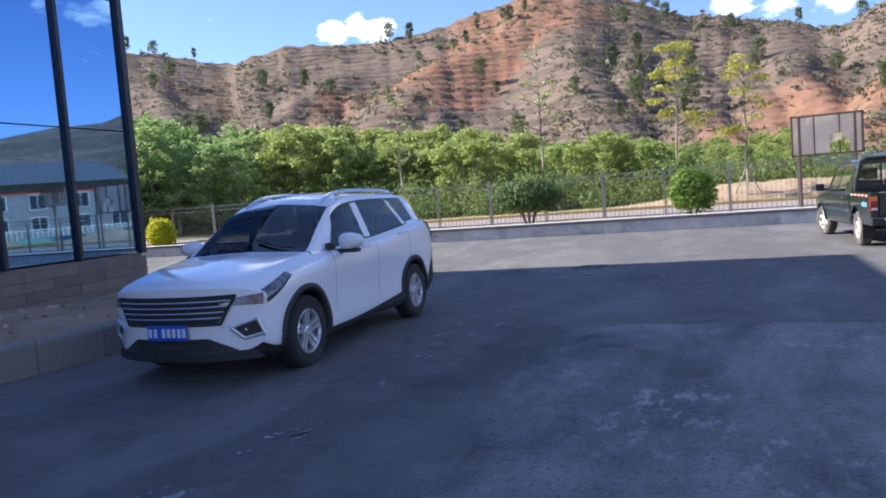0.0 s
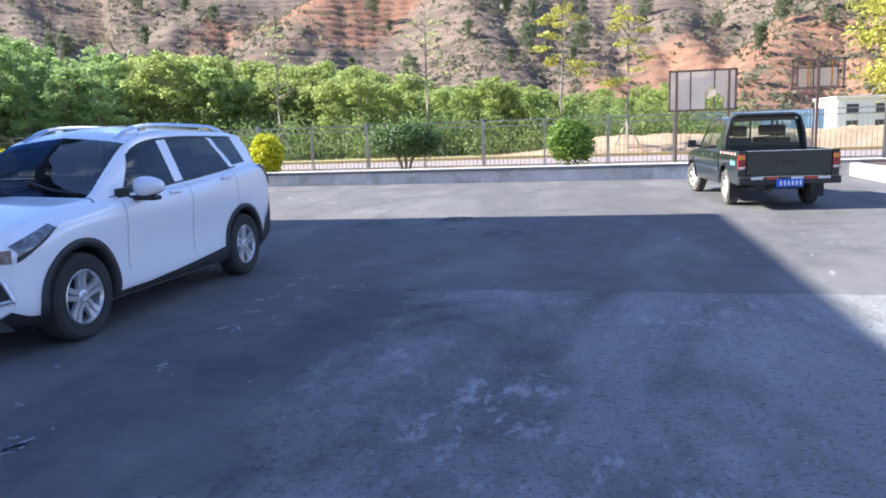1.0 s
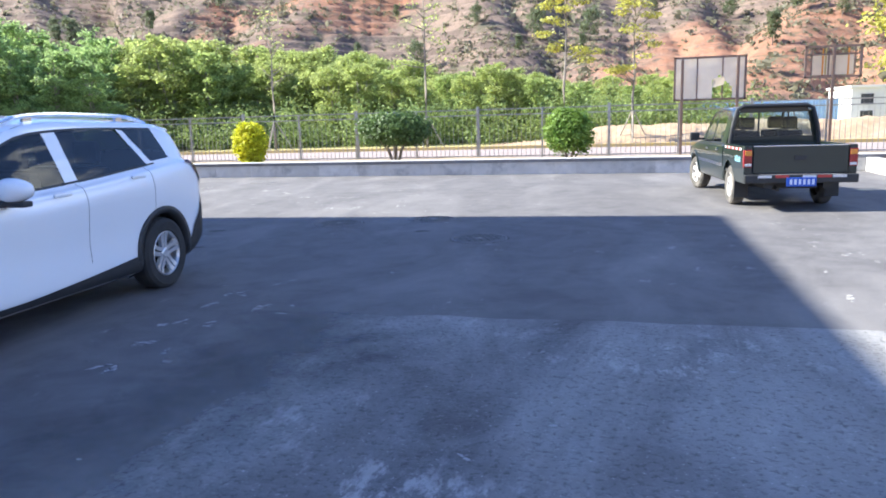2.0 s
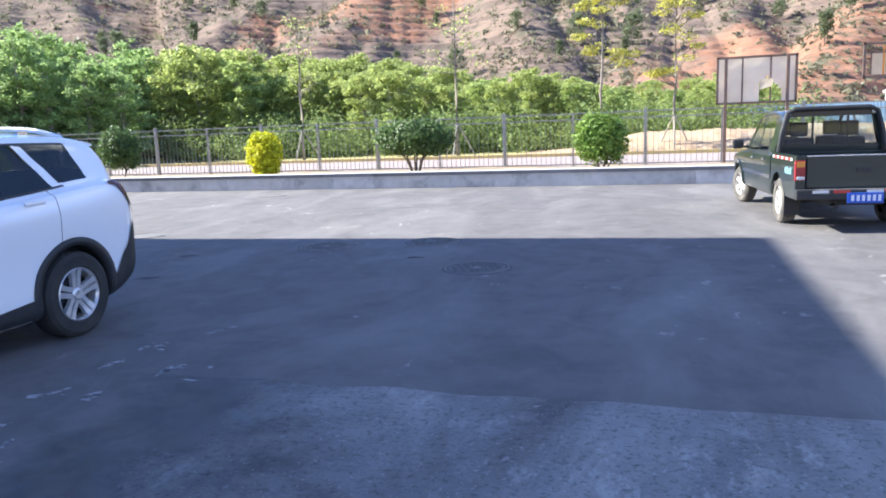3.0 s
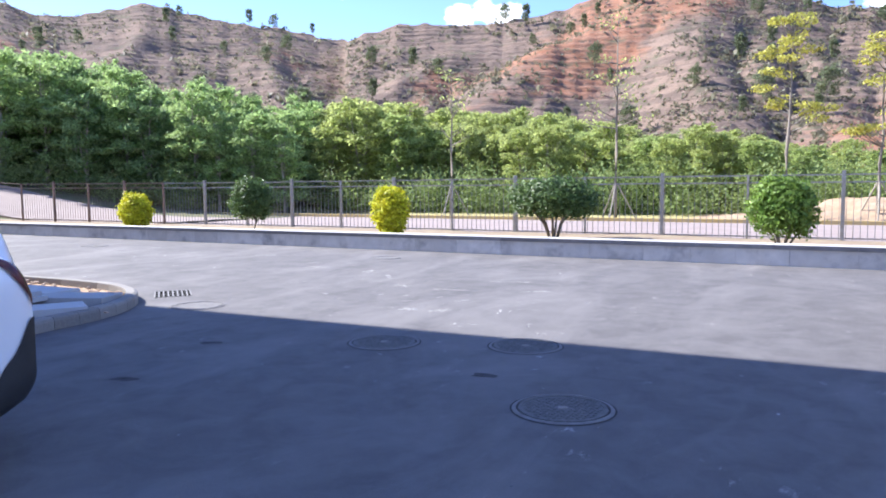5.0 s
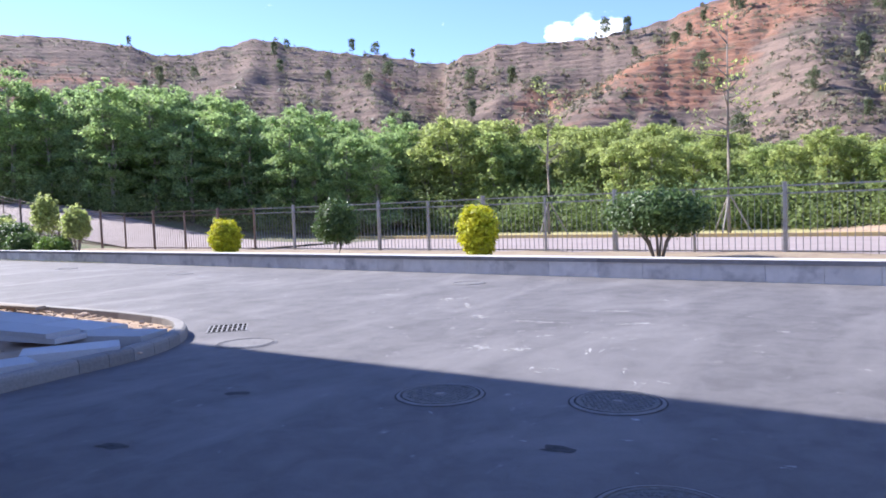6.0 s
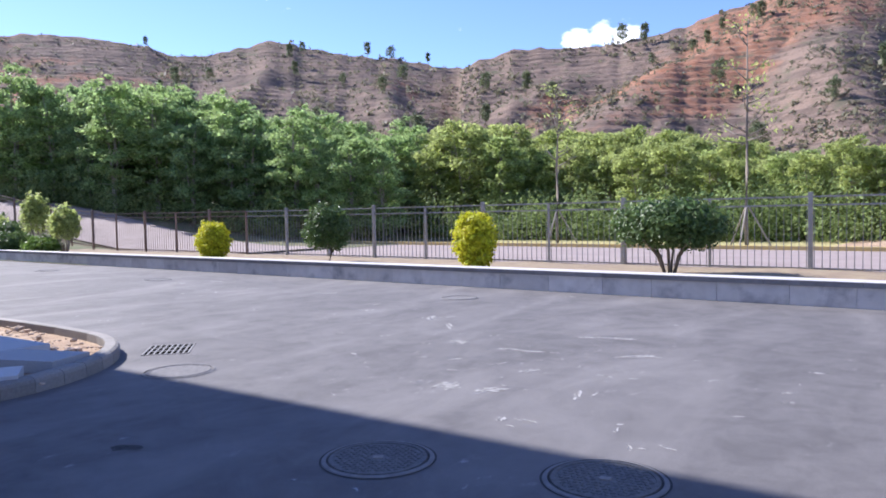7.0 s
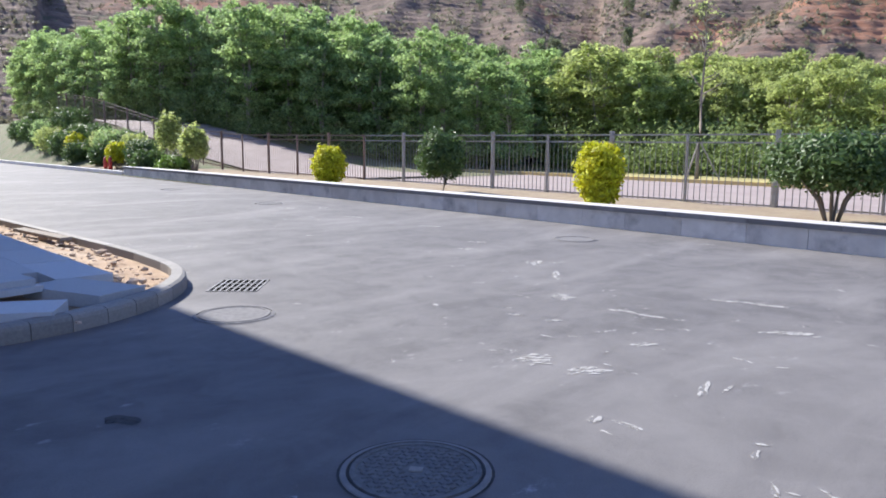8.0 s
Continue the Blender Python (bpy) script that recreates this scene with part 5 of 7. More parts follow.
    part("steering_wheel", bm, M_BLACK_PLASTIC, car)
    wm = wheel_meshes(R, 0.222, 0.22, 5, M_RUBBER, M_ALLOY)
    for side in (1, -1):
        for k, ya in enumerate(AX):
            add_wheel(car, wm, 0.925, ya, R - 0.008, side)
    # the short rear overhang
    for o in car.children:
        if o.name.split(".")[0] not in ("wheel", "seat"):
            for v in o.data.vertices:
                if v.co.y > 4.06:
                    v.co.y = 4.06 + (v.co.y - 4.06) * 0.80
    # nose towards -y: local +y runs to the tail
    car.matrix_world = pose(-3.515, -5.881 - 0.90, 0, 0, 0, 0)
    return car


make_suv()


def make_pickup():
    car = thing("pickup_truck", "dusty dark green double-cab pickup truck with an open bed", "truck")
    L = 3.42
    def st(u, zb, w, zs, belt, wbelt, zr, wr, zc):
        return (u, (0, zb), (w - 0.14, zb), (w - 0.03, zb + 0.06), (w - 0.012, 0.62), (w, zs), (w - 0.012, belt - 0.05), (wbelt, belt),
                ((wbelt + wr) / 2 + 0.012, (belt + zr) / 2), (wr, zr), (0, zc))
    keys = [
        st(0.00, 0.38, 0.78, 0.74, 0.85, 0.70, 0.86, 0.60, 0.88),
        st(0.15, 0.36, 0.81, 0.76, 0.89, 0.73, 0.91, 0.62, 0.93),
        st(0.60, 0.34, 0.83, 0.78, 0.94, 0.76, 0.965, 0.64, 0.99),
        st(1.15, 0.34, 0.84, 0.80, 0.985, 0.77, 1.01, 0.68, 1.03),
        st(1.35, 0.34, 0.84, 0.80, 0.995, 0.775, 1.12, 0.69, 1.17),
        st(1.80, 0.34, 0.84, 0.80, 1.00, 0.78, 1.54, 0.62, 1.585),
        st(2.05, 0.34, 0.84, 0.80, 1.00, 0.78, 1.605, 0.60, 1.645),
        st(2.60, 0.34, 0.84, 0.80, 1.01, 0.78, 1.63, 0.60, 1.675),
        st(3.20, 0.34, 0.84, 0.80, 1.02, 0.78, 1.61, 0.61, 1.66),
        st(3.36, 0.34, 0.835, 0.80, 1.02, 0.775, 1.58, 0.615, 1.63),
        st(3.42, 0.36, 0.83, 0.80, 1.02, 0.77, 1.55, 0.62, 1.60),
    ]
    lo = Loft(keys, 0.20, 0.02, L)
    R, ARCH, ZC, AX = 0.34, 0.39, 0.36, (0.87, 3.87)
    us = list(np.linspace(0, L, 80))
    bm = bmesh.new()
    for side in (1, -1):
        lo.patch(bm, us, 0.0, 6.0, 24, side)
        lo.patch(bm, [u for u in us if u <= 1.20], 6.0, 9.0, 8, side)
        lo.patch(bm, [1.83] + [u for u in us if 1.85 <= u], 8.0, 9.0, 5, side)
        for u in (0.0, L):
            vs = [lo.at(u, v) for v in np.linspace(0, 9 if u == 0 else 6.0, 22)]
            for a, b in zip(vs, vs[1:]):
                for k in range(5):
                    def q(p, f):
                        w = p.x * f / 0.93
                        return (side * p.x * f, (lo.nose * w ** 2.6) if u == 0 else L, p.z)
                    bm.faces.new([bm.verts.new(q(*c)) for c in ((a, k / 5), (b, k / 5), (b, (k + 1) / 5), (a, (k + 1) / 5))])
    bmesh.ops.remove_doubles(bm, verts=bm.verts, dist=0.0006)
    arch_cut(bm, AX[:1], ARCH, ZC, 0.3)
    bmesh.ops.recalc_face_normals(bm, faces=bm.faces)
    part("cab", bm, M_CAR_GREEN, car, smooth=True)

    def panel(name, us_, a, b, nv, mat, side, off=0.004, parent=car, label=""):
        bm = bmesh.new()
        lo.patch(bm, us_, a, b, nv, side, off)
        face_out(bm)
        return part(name, bm, mat, parent, label, smooth=True)

    span = lambda a, b, n=10: list(np.linspace(a, b, n))
    for side in (1, -1):
        panel("front_door_window", span(1.55, 2.28), 6.08, 7.85, 6, M_CAR_GLASS_CLEAR, side, 0)
        panel("rear_door_window", span(2.38, 3.10), 6.08, 7.85, 6, M_CAR_GLASS_CLEAR, side, 0)
        for a, b in ((1.20, 1.55), (2.28, 2.38), (3.10, 3.42)):
            panel("pillar", span(a, b, 5), 5.98, 8.0, 6, M_CAR_GREEN, side, 0.003)
        panel("roof_gutter", span(1.50, 3.42, 20), 7.84, 8.05, 2, M_CAR_GREEN, side, 0.006)
        panel("belt_trim", span(1.3, 3.3, 16), 5.95, 6.09, 2, M_BLACK_PLASTIC, side, 0.005)
        panel("side_trim", span(1.28, 3.40, 16), 3.0, 3.35, 2, M_CHROME, side, 0.008, label="worn grey side trim strip")
        for u0 in (1.42, 2.33, 3.12):
            panel("door_seam", span(u0, u0 + 0.007, 2), 2.2, 5.98, 10, M_BLACK_PLASTIC, side, 0.0015)
        for u0 in (2.16, 3.0):
            p = lo.at(u0, 4.6)
            part("door_handle", box_mesh("door_handle", M_CHROME, side * (p.x + 0.012) - 0.012, u0 - 0.07, p.z - 0.02, side * (p.x + 0.012) + 0.012, u0 + 0.07, p.z + 0.02, 0.008), None, car, "bright door handle")
        bm = bmesh.new()
        box(bm, min(side * 0.88, side * 1.06), 1.50, 1.02, max(side * 0.88, side * 1.06), 1.60, 1.18, 0.03)
        box(bm, min(side * 0.78, side * 0.90), 1.53, 1.03, max(side * 0.78, side * 0.90), 1.57, 1.07)
        part("mirror", bm, M_BLACK_PLASTIC, car, "black door mirror")
        bm = bmesh.new()
        ring_patch(bm, lo, side, AX[0], ZC, ARCH - 0.01, ARCH + 0.05, 0.02, -5, 185)
        part("arch_flare", bm, M_CAR_GREEN, car)
        bm = bmesh.new()
        rows = []
        for k in range(15):
            a = radians(2 + 176 * k / 14)
            rows.append([bm.verts.new((side * x, AX[0] + ARCH * math.cos(a), ZC + ARCH * math.sin(a))) for x in (0.45, 0.80)])
        for r, s in zip(rows, rows[1:]):
            bm.faces.new((r[0], s[0], s[1], r[1]))
        part("wheel_well", bm, M_BLACK_PLASTIC, car)
        panel("headlight", span(0.0, 0.22, 6), 4.2, 5.3, 4, M_LAMP_CLEAR, side, 0.008)
    bm = bmesh.new()
    for side in (1, -1):
        lo.patch(bm, span(1.18, 1.84, 10), 8.0, 9.0, 6, side, 0)
    bmesh.ops.remove_doubles(bm, verts=bm.verts, dist=0.0006)
    bmesh.ops.recalc_face_normals(bm, faces=bm.faces)
    face_out(bm)
    part("windscreen", bm, M_CAR_GLASS_CLEAR, car, smooth=True)
    # cab back: frame round the rear window, three panes
    bm = bmesh.new()
    for x0, z0, x1, z1 in ((-0.77, 1.0, 0.77, 1.13), (-0.70, 1.54, 0.70, 1.64), (-0.765, 1.13, -0.69, 1.56), (0.69, 1.13, 0.765, 1.56)):
        vs = box(bm, x0, 3.40, z0, x1, 3.44, z1)
        for v in vs:
            if abs(v.co.x) > 0.6:
                v.co.x *= 1 - 0.26 * (v.co.z - 1.06) / 0.55 * 0.8
    part("cab_back", bm, M_CAR_GREEN, car)
    for a, b in ((-0.70, -0.25), (-0.235, 0.235), (0.25, 0.70)):
        bm = bmesh.new()
        q = [(x * (1 - 0.2 * (z - 1.1) / 0.5 if abs(x) > 0.6 else 1), 3.418, z) for x, z in ((a, 1.11), (a, 1.555), (b, 1.555), (b, 1.11))]
        bm.faces.new([bm.verts.new(p) for p in q])
        part("rear_window_pane", bm, M_CAR_GLASS_CLEAR, car)
    for x in (-0.243, 0.243):
        part("window_bar", box_mesh("window_bar", M_BLACK_PLASTIC, x - 0.012, 3.405, 1.10, x + 0.012, 3.43, 1.55), None, car)
    bm = bmesh.new()
    tube(bm, [(-0.74, 3.52, 1.0), (-0.70, 3.52, 1.30), (-0.62, 3.50, 1.60), (-0.52, 3.50, 1.655), (0.52, 3.50, 1.655), (0.62, 3.50, 1.60), (0.70, 3.52, 1.30), (0.74, 3.52, 1.0)], 0.036, 8)
    part("roll_bar", bm, M_BLACK_PLASTIC, car, "black tubular roll bar behind the cab")
    # bed
    B0, B1, BT, BW = 3.47, 4.95, 1.03, 0.83
    n = 46
    for side in (1, -1):
        bm = bmesh.new()
        rows = []
        for k in range(n + 1):
            y = B0 + (B1 - B0) * k / n
            d = y - AX[1]
            foot = ZC + math.sqrt(ARCH ** 2 - d * d) if abs(d) < ARCH else 0.44
            row = []
            for f in range(9):
                z = foot + (BT - foot) * f / 8
                x = BW - 0.02 * max(0, (0.62 - z) / 0.2) - 0.012 * max(0, (z - 0.85) / 0.18)
                row.append(bm.verts.new((side * x, y, z)))
            row.append(bm.verts.new((side * (BW - 0.075), y, BT)))
            row.append(bm.verts.new((side * (BW - 0.075), y, 0.60)))
            rows.append(row)
        for r, s in zip(rows, rows[1:]):
            for k in range(10):
                bm.faces.new((r[k], s[k], s[k + 1], r[k + 1]))
        bmesh.ops.recalc_face_normals(bm, faces=bm.faces)
        part("bed_side", bm, M_CAR_GREEN, car)
    part("bed_floor", box_mesh("bed_floor", M_BLACK_PLASTIC, -0.80, B0, 0.55, 0.80, B1 - 0.02, 0.60), None, car)
    part("bed_front", box_mesh("bed_front", M_CAR_GREEN, -0.80, B0, 0.42, 0.80, B0 + 0.04, 1.01, 0.006), None, car)
    tg = part("tailgate", box_mesh("tailgate", M_CAR_GREEN, -0.70, B1 - 0.05, 0.60, 0.70, B1 + 0.005, 1.02, 0.012), None, car, "dark dusty tailgate")
    part("tailgate_lip", box_mesh("tailgate_lip", M_CHROME, -0.70, B1 - 0.055, 1.018, 0.70, B1 + 0.01, 1.034, 0.004), None, tg)
    part("tailgate_handle", box_mesh("tailgate_handle", M_BLACK_PLASTIC, -0.09, B1 + 0.004, 0.80, 0.09, B1 + 0.02, 0.87, 0.006), None, tg)
    for side in (1, -1):
        a, b = sorted((side * 0.712, side * 0.835))
        part("corner_post", box_mesh("corner_post", M_CAR_GREEN, a, B1 - 0.10, 0.46, b, B1 - 0.004, 1.03, 0.012), None, car)
        tl = part("tail_light", box_mesh("tail_light", M_LAMP_RED, a + 0.004 * side, B1 - 0.06, 0.70, b + 0.006 * side, B1 + 0.012, 0.97, 0.008), None, car, "red and amber tail light")
        part("amber_lens", box_mesh("amber_lens", M_LAMP_AMBER, a + 0.012, B1 + 0.008, 0.88, b - 0.012, B1 + 0.018, 0.955, 0.004), None, tl)
        part("reverse_lens", box_mesh("reverse_lens", M_STICKER_WHITE, a + 0.012, B1 + 0.008, 0.715, b - 0.012, B1 + 0.018, 0.755, 0.004), None, tl)
        bm = bmesh.new()
        for k in range(9):
            y = B0 + 0.12 + k * 0.13
            if k % 2:
                a, b = sorted((side * (BW - 0.01), side * (BW - 0.0005)))
                box(bm, a, y, 0.955, b, y + 0.11, 0.995)
        part("red_tape", bm, M_STICKER_RED, car)
        bm = bmesh.new()
        for k in range(0, 9, 2):
            a, b = sorted((side * (BW - 0.01), side * (BW - 0.0005)))
            box(bm, a, B0 + 0.12 + k * 0.13, 0.955, b, B0 + 0.21 + k * 0.13, 0.995)
        part("white_tape", bm, M_STICKER_WHITE, car)
        for k, dz in enumerate((0, 0.02, -0.01, 0.01)):
            a, b = sorted((side * (BW + 0.001), side * (BW + 0.004)))
            part("side_lettering_bar", box_mesh("side_lettering_bar", M_STICKER_BLUE, a, 4.36 + k * 0.09, 0.77, b, 4.42 + k * 0.09, 0.85 + dz), None, car)
    bm = bmesh.new()
    box(bm, -0.84, B1 - 0.03, 0.45, 0.84, B1 + 0.10, 0.585, 0.02)
    bumper = part("rear_bumper", bm, M_BLACK_PLASTIC, car, "black rear bumper with reflector tape")
    for k, x in enumerate((-0.66, -0.44, -0.22, 0.18, 0.44)):
        part("reflector", box_mesh("reflector", M_STICKER_WHITE if k % 2 == 0 else M_STICKER_RED, x, B1 + 0.098, 0.535, x + 0.20, B1 + 0.105, 0.575), None, bumper)
    part("bumper_step", box_mesh("bumper_step", M_CHROME, -0.6, B1 - 0.02, 0.584, 0.6, B1 + 0.09, 0.592), None, bumper)
    plate = part("number_plate", box_mesh("number_plate", M_PLATE, -0.22, B1 + 0.10, 0.40, 0.22, B1 + 0.115, 0.54, 0.004), None, car, "blue number plate with white bars")
    for k in range(6):
        part("plate_bar", box_mesh("plate_bar", M_PLATE_BAR, -0.19 + k * 0.065, B1 + 0.1155, 0.43, -0.155 + k * 0.065, B1 + 0.119, 0.51), None, plate)
    bm = bmesh.new()
    box(bm, -0.5, 0.3, 0.36, -0.38, 4.9, 0.48)
    box(bm, 0.38, 0.3, 0.36, 0.5, 4.9, 0.48)
    tube(bm, [(-0.7, AX[1], 0.34), (0.7, AX[1], 0.34)], 0.05, 8)
    tube(bm, [(0.3, 3.6, 0.36), (0.3, 4.9, 0.34)], 0.03, 8)
    box(bm, -0.35, 4.15, 0.34, 0.35, 4.75, 0.52, 0.04)
    part("chassis", bm, M_BLACK_PLASTIC, car)
    for side in (1, -1):
        part("mud_flap", box_mesh("mud_flap", M_BLACK_PLASTIC, min(side * 0.60, side * 0.82), 4.30, 0.16, max(side * 0.60, side * 0.82), 4.315, 0.50), None, car)
    bm = bmesh.new()
    box(bm, -0.72, 1.1, 0.5, 0.72, 1.5, 0.98, 0.04)
    box(bm, -0.76, 1.1, 0.40, 0.76, 3.38, 0.46)
    part("dashboard_and_floor", bm, M_BLACK_PLASTIC, car)
    seat = seat_mesh("seat")
    for x, y in ((0.36, 1.95), (-0.36, 1.95), (0.36, 2.85), (-0.36, 2.85)):
        part("seat", seat, None, car).matrix_world = pose(x, y, 0.56)
    wm = wheel_meshes(R, 0.205, 0.20, 6, M_RUBBER_DUSTY, M_ALLOY_DUSTY, twin=False)
    for side in (1, -1):
        for ya in AX:
            # front wheels are turned a little
            add_wheel(car, wm, 0.80, ya, R - 0.006, side, 14 if ya == AX[0] else 0)
    # local +y runs to the tail; the truck faces away from the yard's entrance
    m = pose(0, 0, 0, 0, 0, 180 + 4.8)
    rear = m @ Vector((-0.80, AX[1], 0))
    left = m @ Vector((0.80, AX[1], 0))
    car.matrix_world = Matrix.Translation((3.67 - left.x, 3.95 - left.y, 0)) @ m
    if (car.matrix_world @ Vector((-0.80, AX[1], 0))).x < 3.8:
        car.matrix_world = Matrix.Translation((3.67 - rear.x, 3.95 - rear.y, 0)) @ m


make_pickup()


# ---- yard surface ----
def make_worn_patch():
    """The older, coarser strip of asphalt with an uneven edge."""
    rng = random.Random(5)
    verts, faces = [], []
    n, k = 60, 70
    for i in range(n + 1):
        f = i / n
        for j in range(k + 1):
            g = j / k
            x0, x1 = -2.6, 3.9 + 0.4 * noise.noise(Vector((0, g * 11, 9)))
            y1 = -3.90 - 0.05 * max(0.0, 1.2 - 10.5 * f) + 0.06 * noise.noise(Vector((f * 14, 0, 4))) + 0.04 * noise.noise(Vector((f * 60, 0, 6)))
            x, y = x0 + (x1 - x0) * f, -19 + (y1 + 19) * g
            edge = i in (0, n) or j in (0, k)
            verts.append((x, y, 0.0005 if edge else 0.005))
    for i in range(n):
        for j in range(k):
            a = i * (k + 1) + j
            faces.append((a, a + k + 1, a + k + 2, a + 1))
    tagged(new("pavement_worn", raw_mesh("pavement_worn", verts, faces, M_OLD_ASPHALT)), "older coarse asphalt with pale dusty wear", "asphalt", kind="structure")


make_worn_patch()


def smear(rng, x, y, length, width, turn, z=0.004):
    """A flat ragged smear of dried mortar as a ring of vertices."""
    n = 14
    pts = []
    for k in range(n):
        a = 2 * math.pi * k / n
        r = rng.choice((0.65, 0.85, 1.0, 1.12)) * rng.uniform(0.8, 1.1)
        px, py = math.cos(a) * length / 2 * r, math.sin(a) * width / 2 * r
        pts.append((x + px * math.cos(turn) - py * math.sin(turn), y + px * math.sin(turn) + py * math.cos(turn), z))
    return pts


def make_marks():
    rng = random.Random(21)
    for x, y, l, w, a in ((-3.41, 3.27, 0.34, 0.30, 0.9), (-2.98, 3.36, 0.40, 0.22, 1.1), (-4.75, 5.26, 0.32, 0.42, 0.7), (-6.43, 6.76, 0.50, 0.30, 2.2), (-5.66, 6.26, 0.6, 0.12, 2.3),
                          (-3.74, 5.20, 0.85, 0.12, 0.15), (-3.20, 6.52, 1.0, 0.11, 0.35), (-2.50, 5.55, 0.45, 0.16, 0.8), (-2.20, 3.62, 0.36, 0.08, 2.0), (-2.35, 2.62, 0.14, 0.08, 1.8),
                          (-1.48, 2.86, 0.18, 0.045, 1.9), (-1.22, 2.52, 0.18, 0.045, 2.2), (-10.75, 8.53, 0.6, 0.28, 0.7), (-8.03, 6.95, 0.36, 0.2, 0.7), (-8.49, 7.63, 0.34, 0.2, 0.7), (-13.2, 8.4, 0.45, 0.22, 0.7),
                          (-15.5, 9.14, 0.45, 0.22, 0.7), (-15.9, 8.35, 0.5, 0.22, 0.7), (-5.93, 10.38, 0.3, 0.14, 0.6), (-3.10, 4.29, 0.26, 0.12, 1.2), (-4.12, 4.36, 0.2, 0.1, 1.0), (-4.52, 4.26, 0.18, 0.08, 0.5)):
        me = raw_mesh("mortar_smear", smear(rng, 0, 0, l, w, 0, 0.0042), [tuple(range(14))], M_DUST)
        thing("mortar_smear", "pale dried mortar smear on the asphalt", "smear", pose(x, y, 0, 0, 0, math.degrees(a)), "mortar smears", data=me)
    for x, y, l, w in ((-0.95, 0.61, 0.24, 0.16), (-4.15, 0.50, 0.26, 0.16), (-3.68, -0.95, 0.28, 0.16)):
        me = raw_mesh("damp_stain", smear(rng, 0, 0, l, w, 0, 0.0038), [tuple(range(14))], M_DAMP)
        thing("damp_stain", "small dark stain on the asphalt", "stain", pose(x, y, 0, 0, 0, 20), "dark stains", data=me)
    verts, faces = [], []

    def add(x, y, l, w, a, z=0.0035):
        n = len(verts)
        verts.extend(smear(rng, x, y, l, w, a, z))
        faces.append(tuple(range(n, n + 14)))

    for k in range(110):
        x, y = rng.uniform(-14, 6.5), rng.uniform(2.6, 10.3)
        s = rng.choice((0.02, 0.03, 0.05, 0.07, 0.13))
        add(x, y, s * rng.uniform(1, 2.6), s * rng.uniform(0.3, 0.7), rng.gauss(0.1, 0.5))
    for k in range(70):
        x, y = rng.gauss(-2.6, 1.6), rng.uniform(2.4, 6.0)
        s = rng.choice((0.03, 0.05, 0.09))
        add(x, y, s * rng.uniform(1, 3), s * rng.uniform(0.3, 0.7), rng.gauss(0.6, 0.5))
    for k in range(60):
        x, y = rng.uniform(3.7, 6.0), rng.uniform(-5, 3)
        s = rng.choice((0.04, 0.06, 0.12))
        add(x, y, s * rng.uniform(1, 2.6), s * rng.uniform(0.3, 0.7), rng.gauss(1.2, 0.5))
    tagged(new("mortar_specks", raw_mesh("mortar_specks", verts, faces, M_DUST)), "pale mortar specks scattered over the asphalt", "specks", kind="stuff")
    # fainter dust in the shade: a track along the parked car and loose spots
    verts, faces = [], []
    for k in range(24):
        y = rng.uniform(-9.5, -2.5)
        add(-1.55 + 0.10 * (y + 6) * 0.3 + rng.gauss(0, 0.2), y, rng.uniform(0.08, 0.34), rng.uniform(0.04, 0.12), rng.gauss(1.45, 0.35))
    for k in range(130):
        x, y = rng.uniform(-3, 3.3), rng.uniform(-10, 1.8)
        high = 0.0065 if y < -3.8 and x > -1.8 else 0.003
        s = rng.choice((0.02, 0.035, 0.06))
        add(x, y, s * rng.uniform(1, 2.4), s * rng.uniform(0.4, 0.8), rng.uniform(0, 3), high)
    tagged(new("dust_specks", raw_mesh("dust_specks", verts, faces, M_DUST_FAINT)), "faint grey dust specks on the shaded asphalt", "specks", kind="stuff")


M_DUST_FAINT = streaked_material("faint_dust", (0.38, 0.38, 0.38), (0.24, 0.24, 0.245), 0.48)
make_marks()


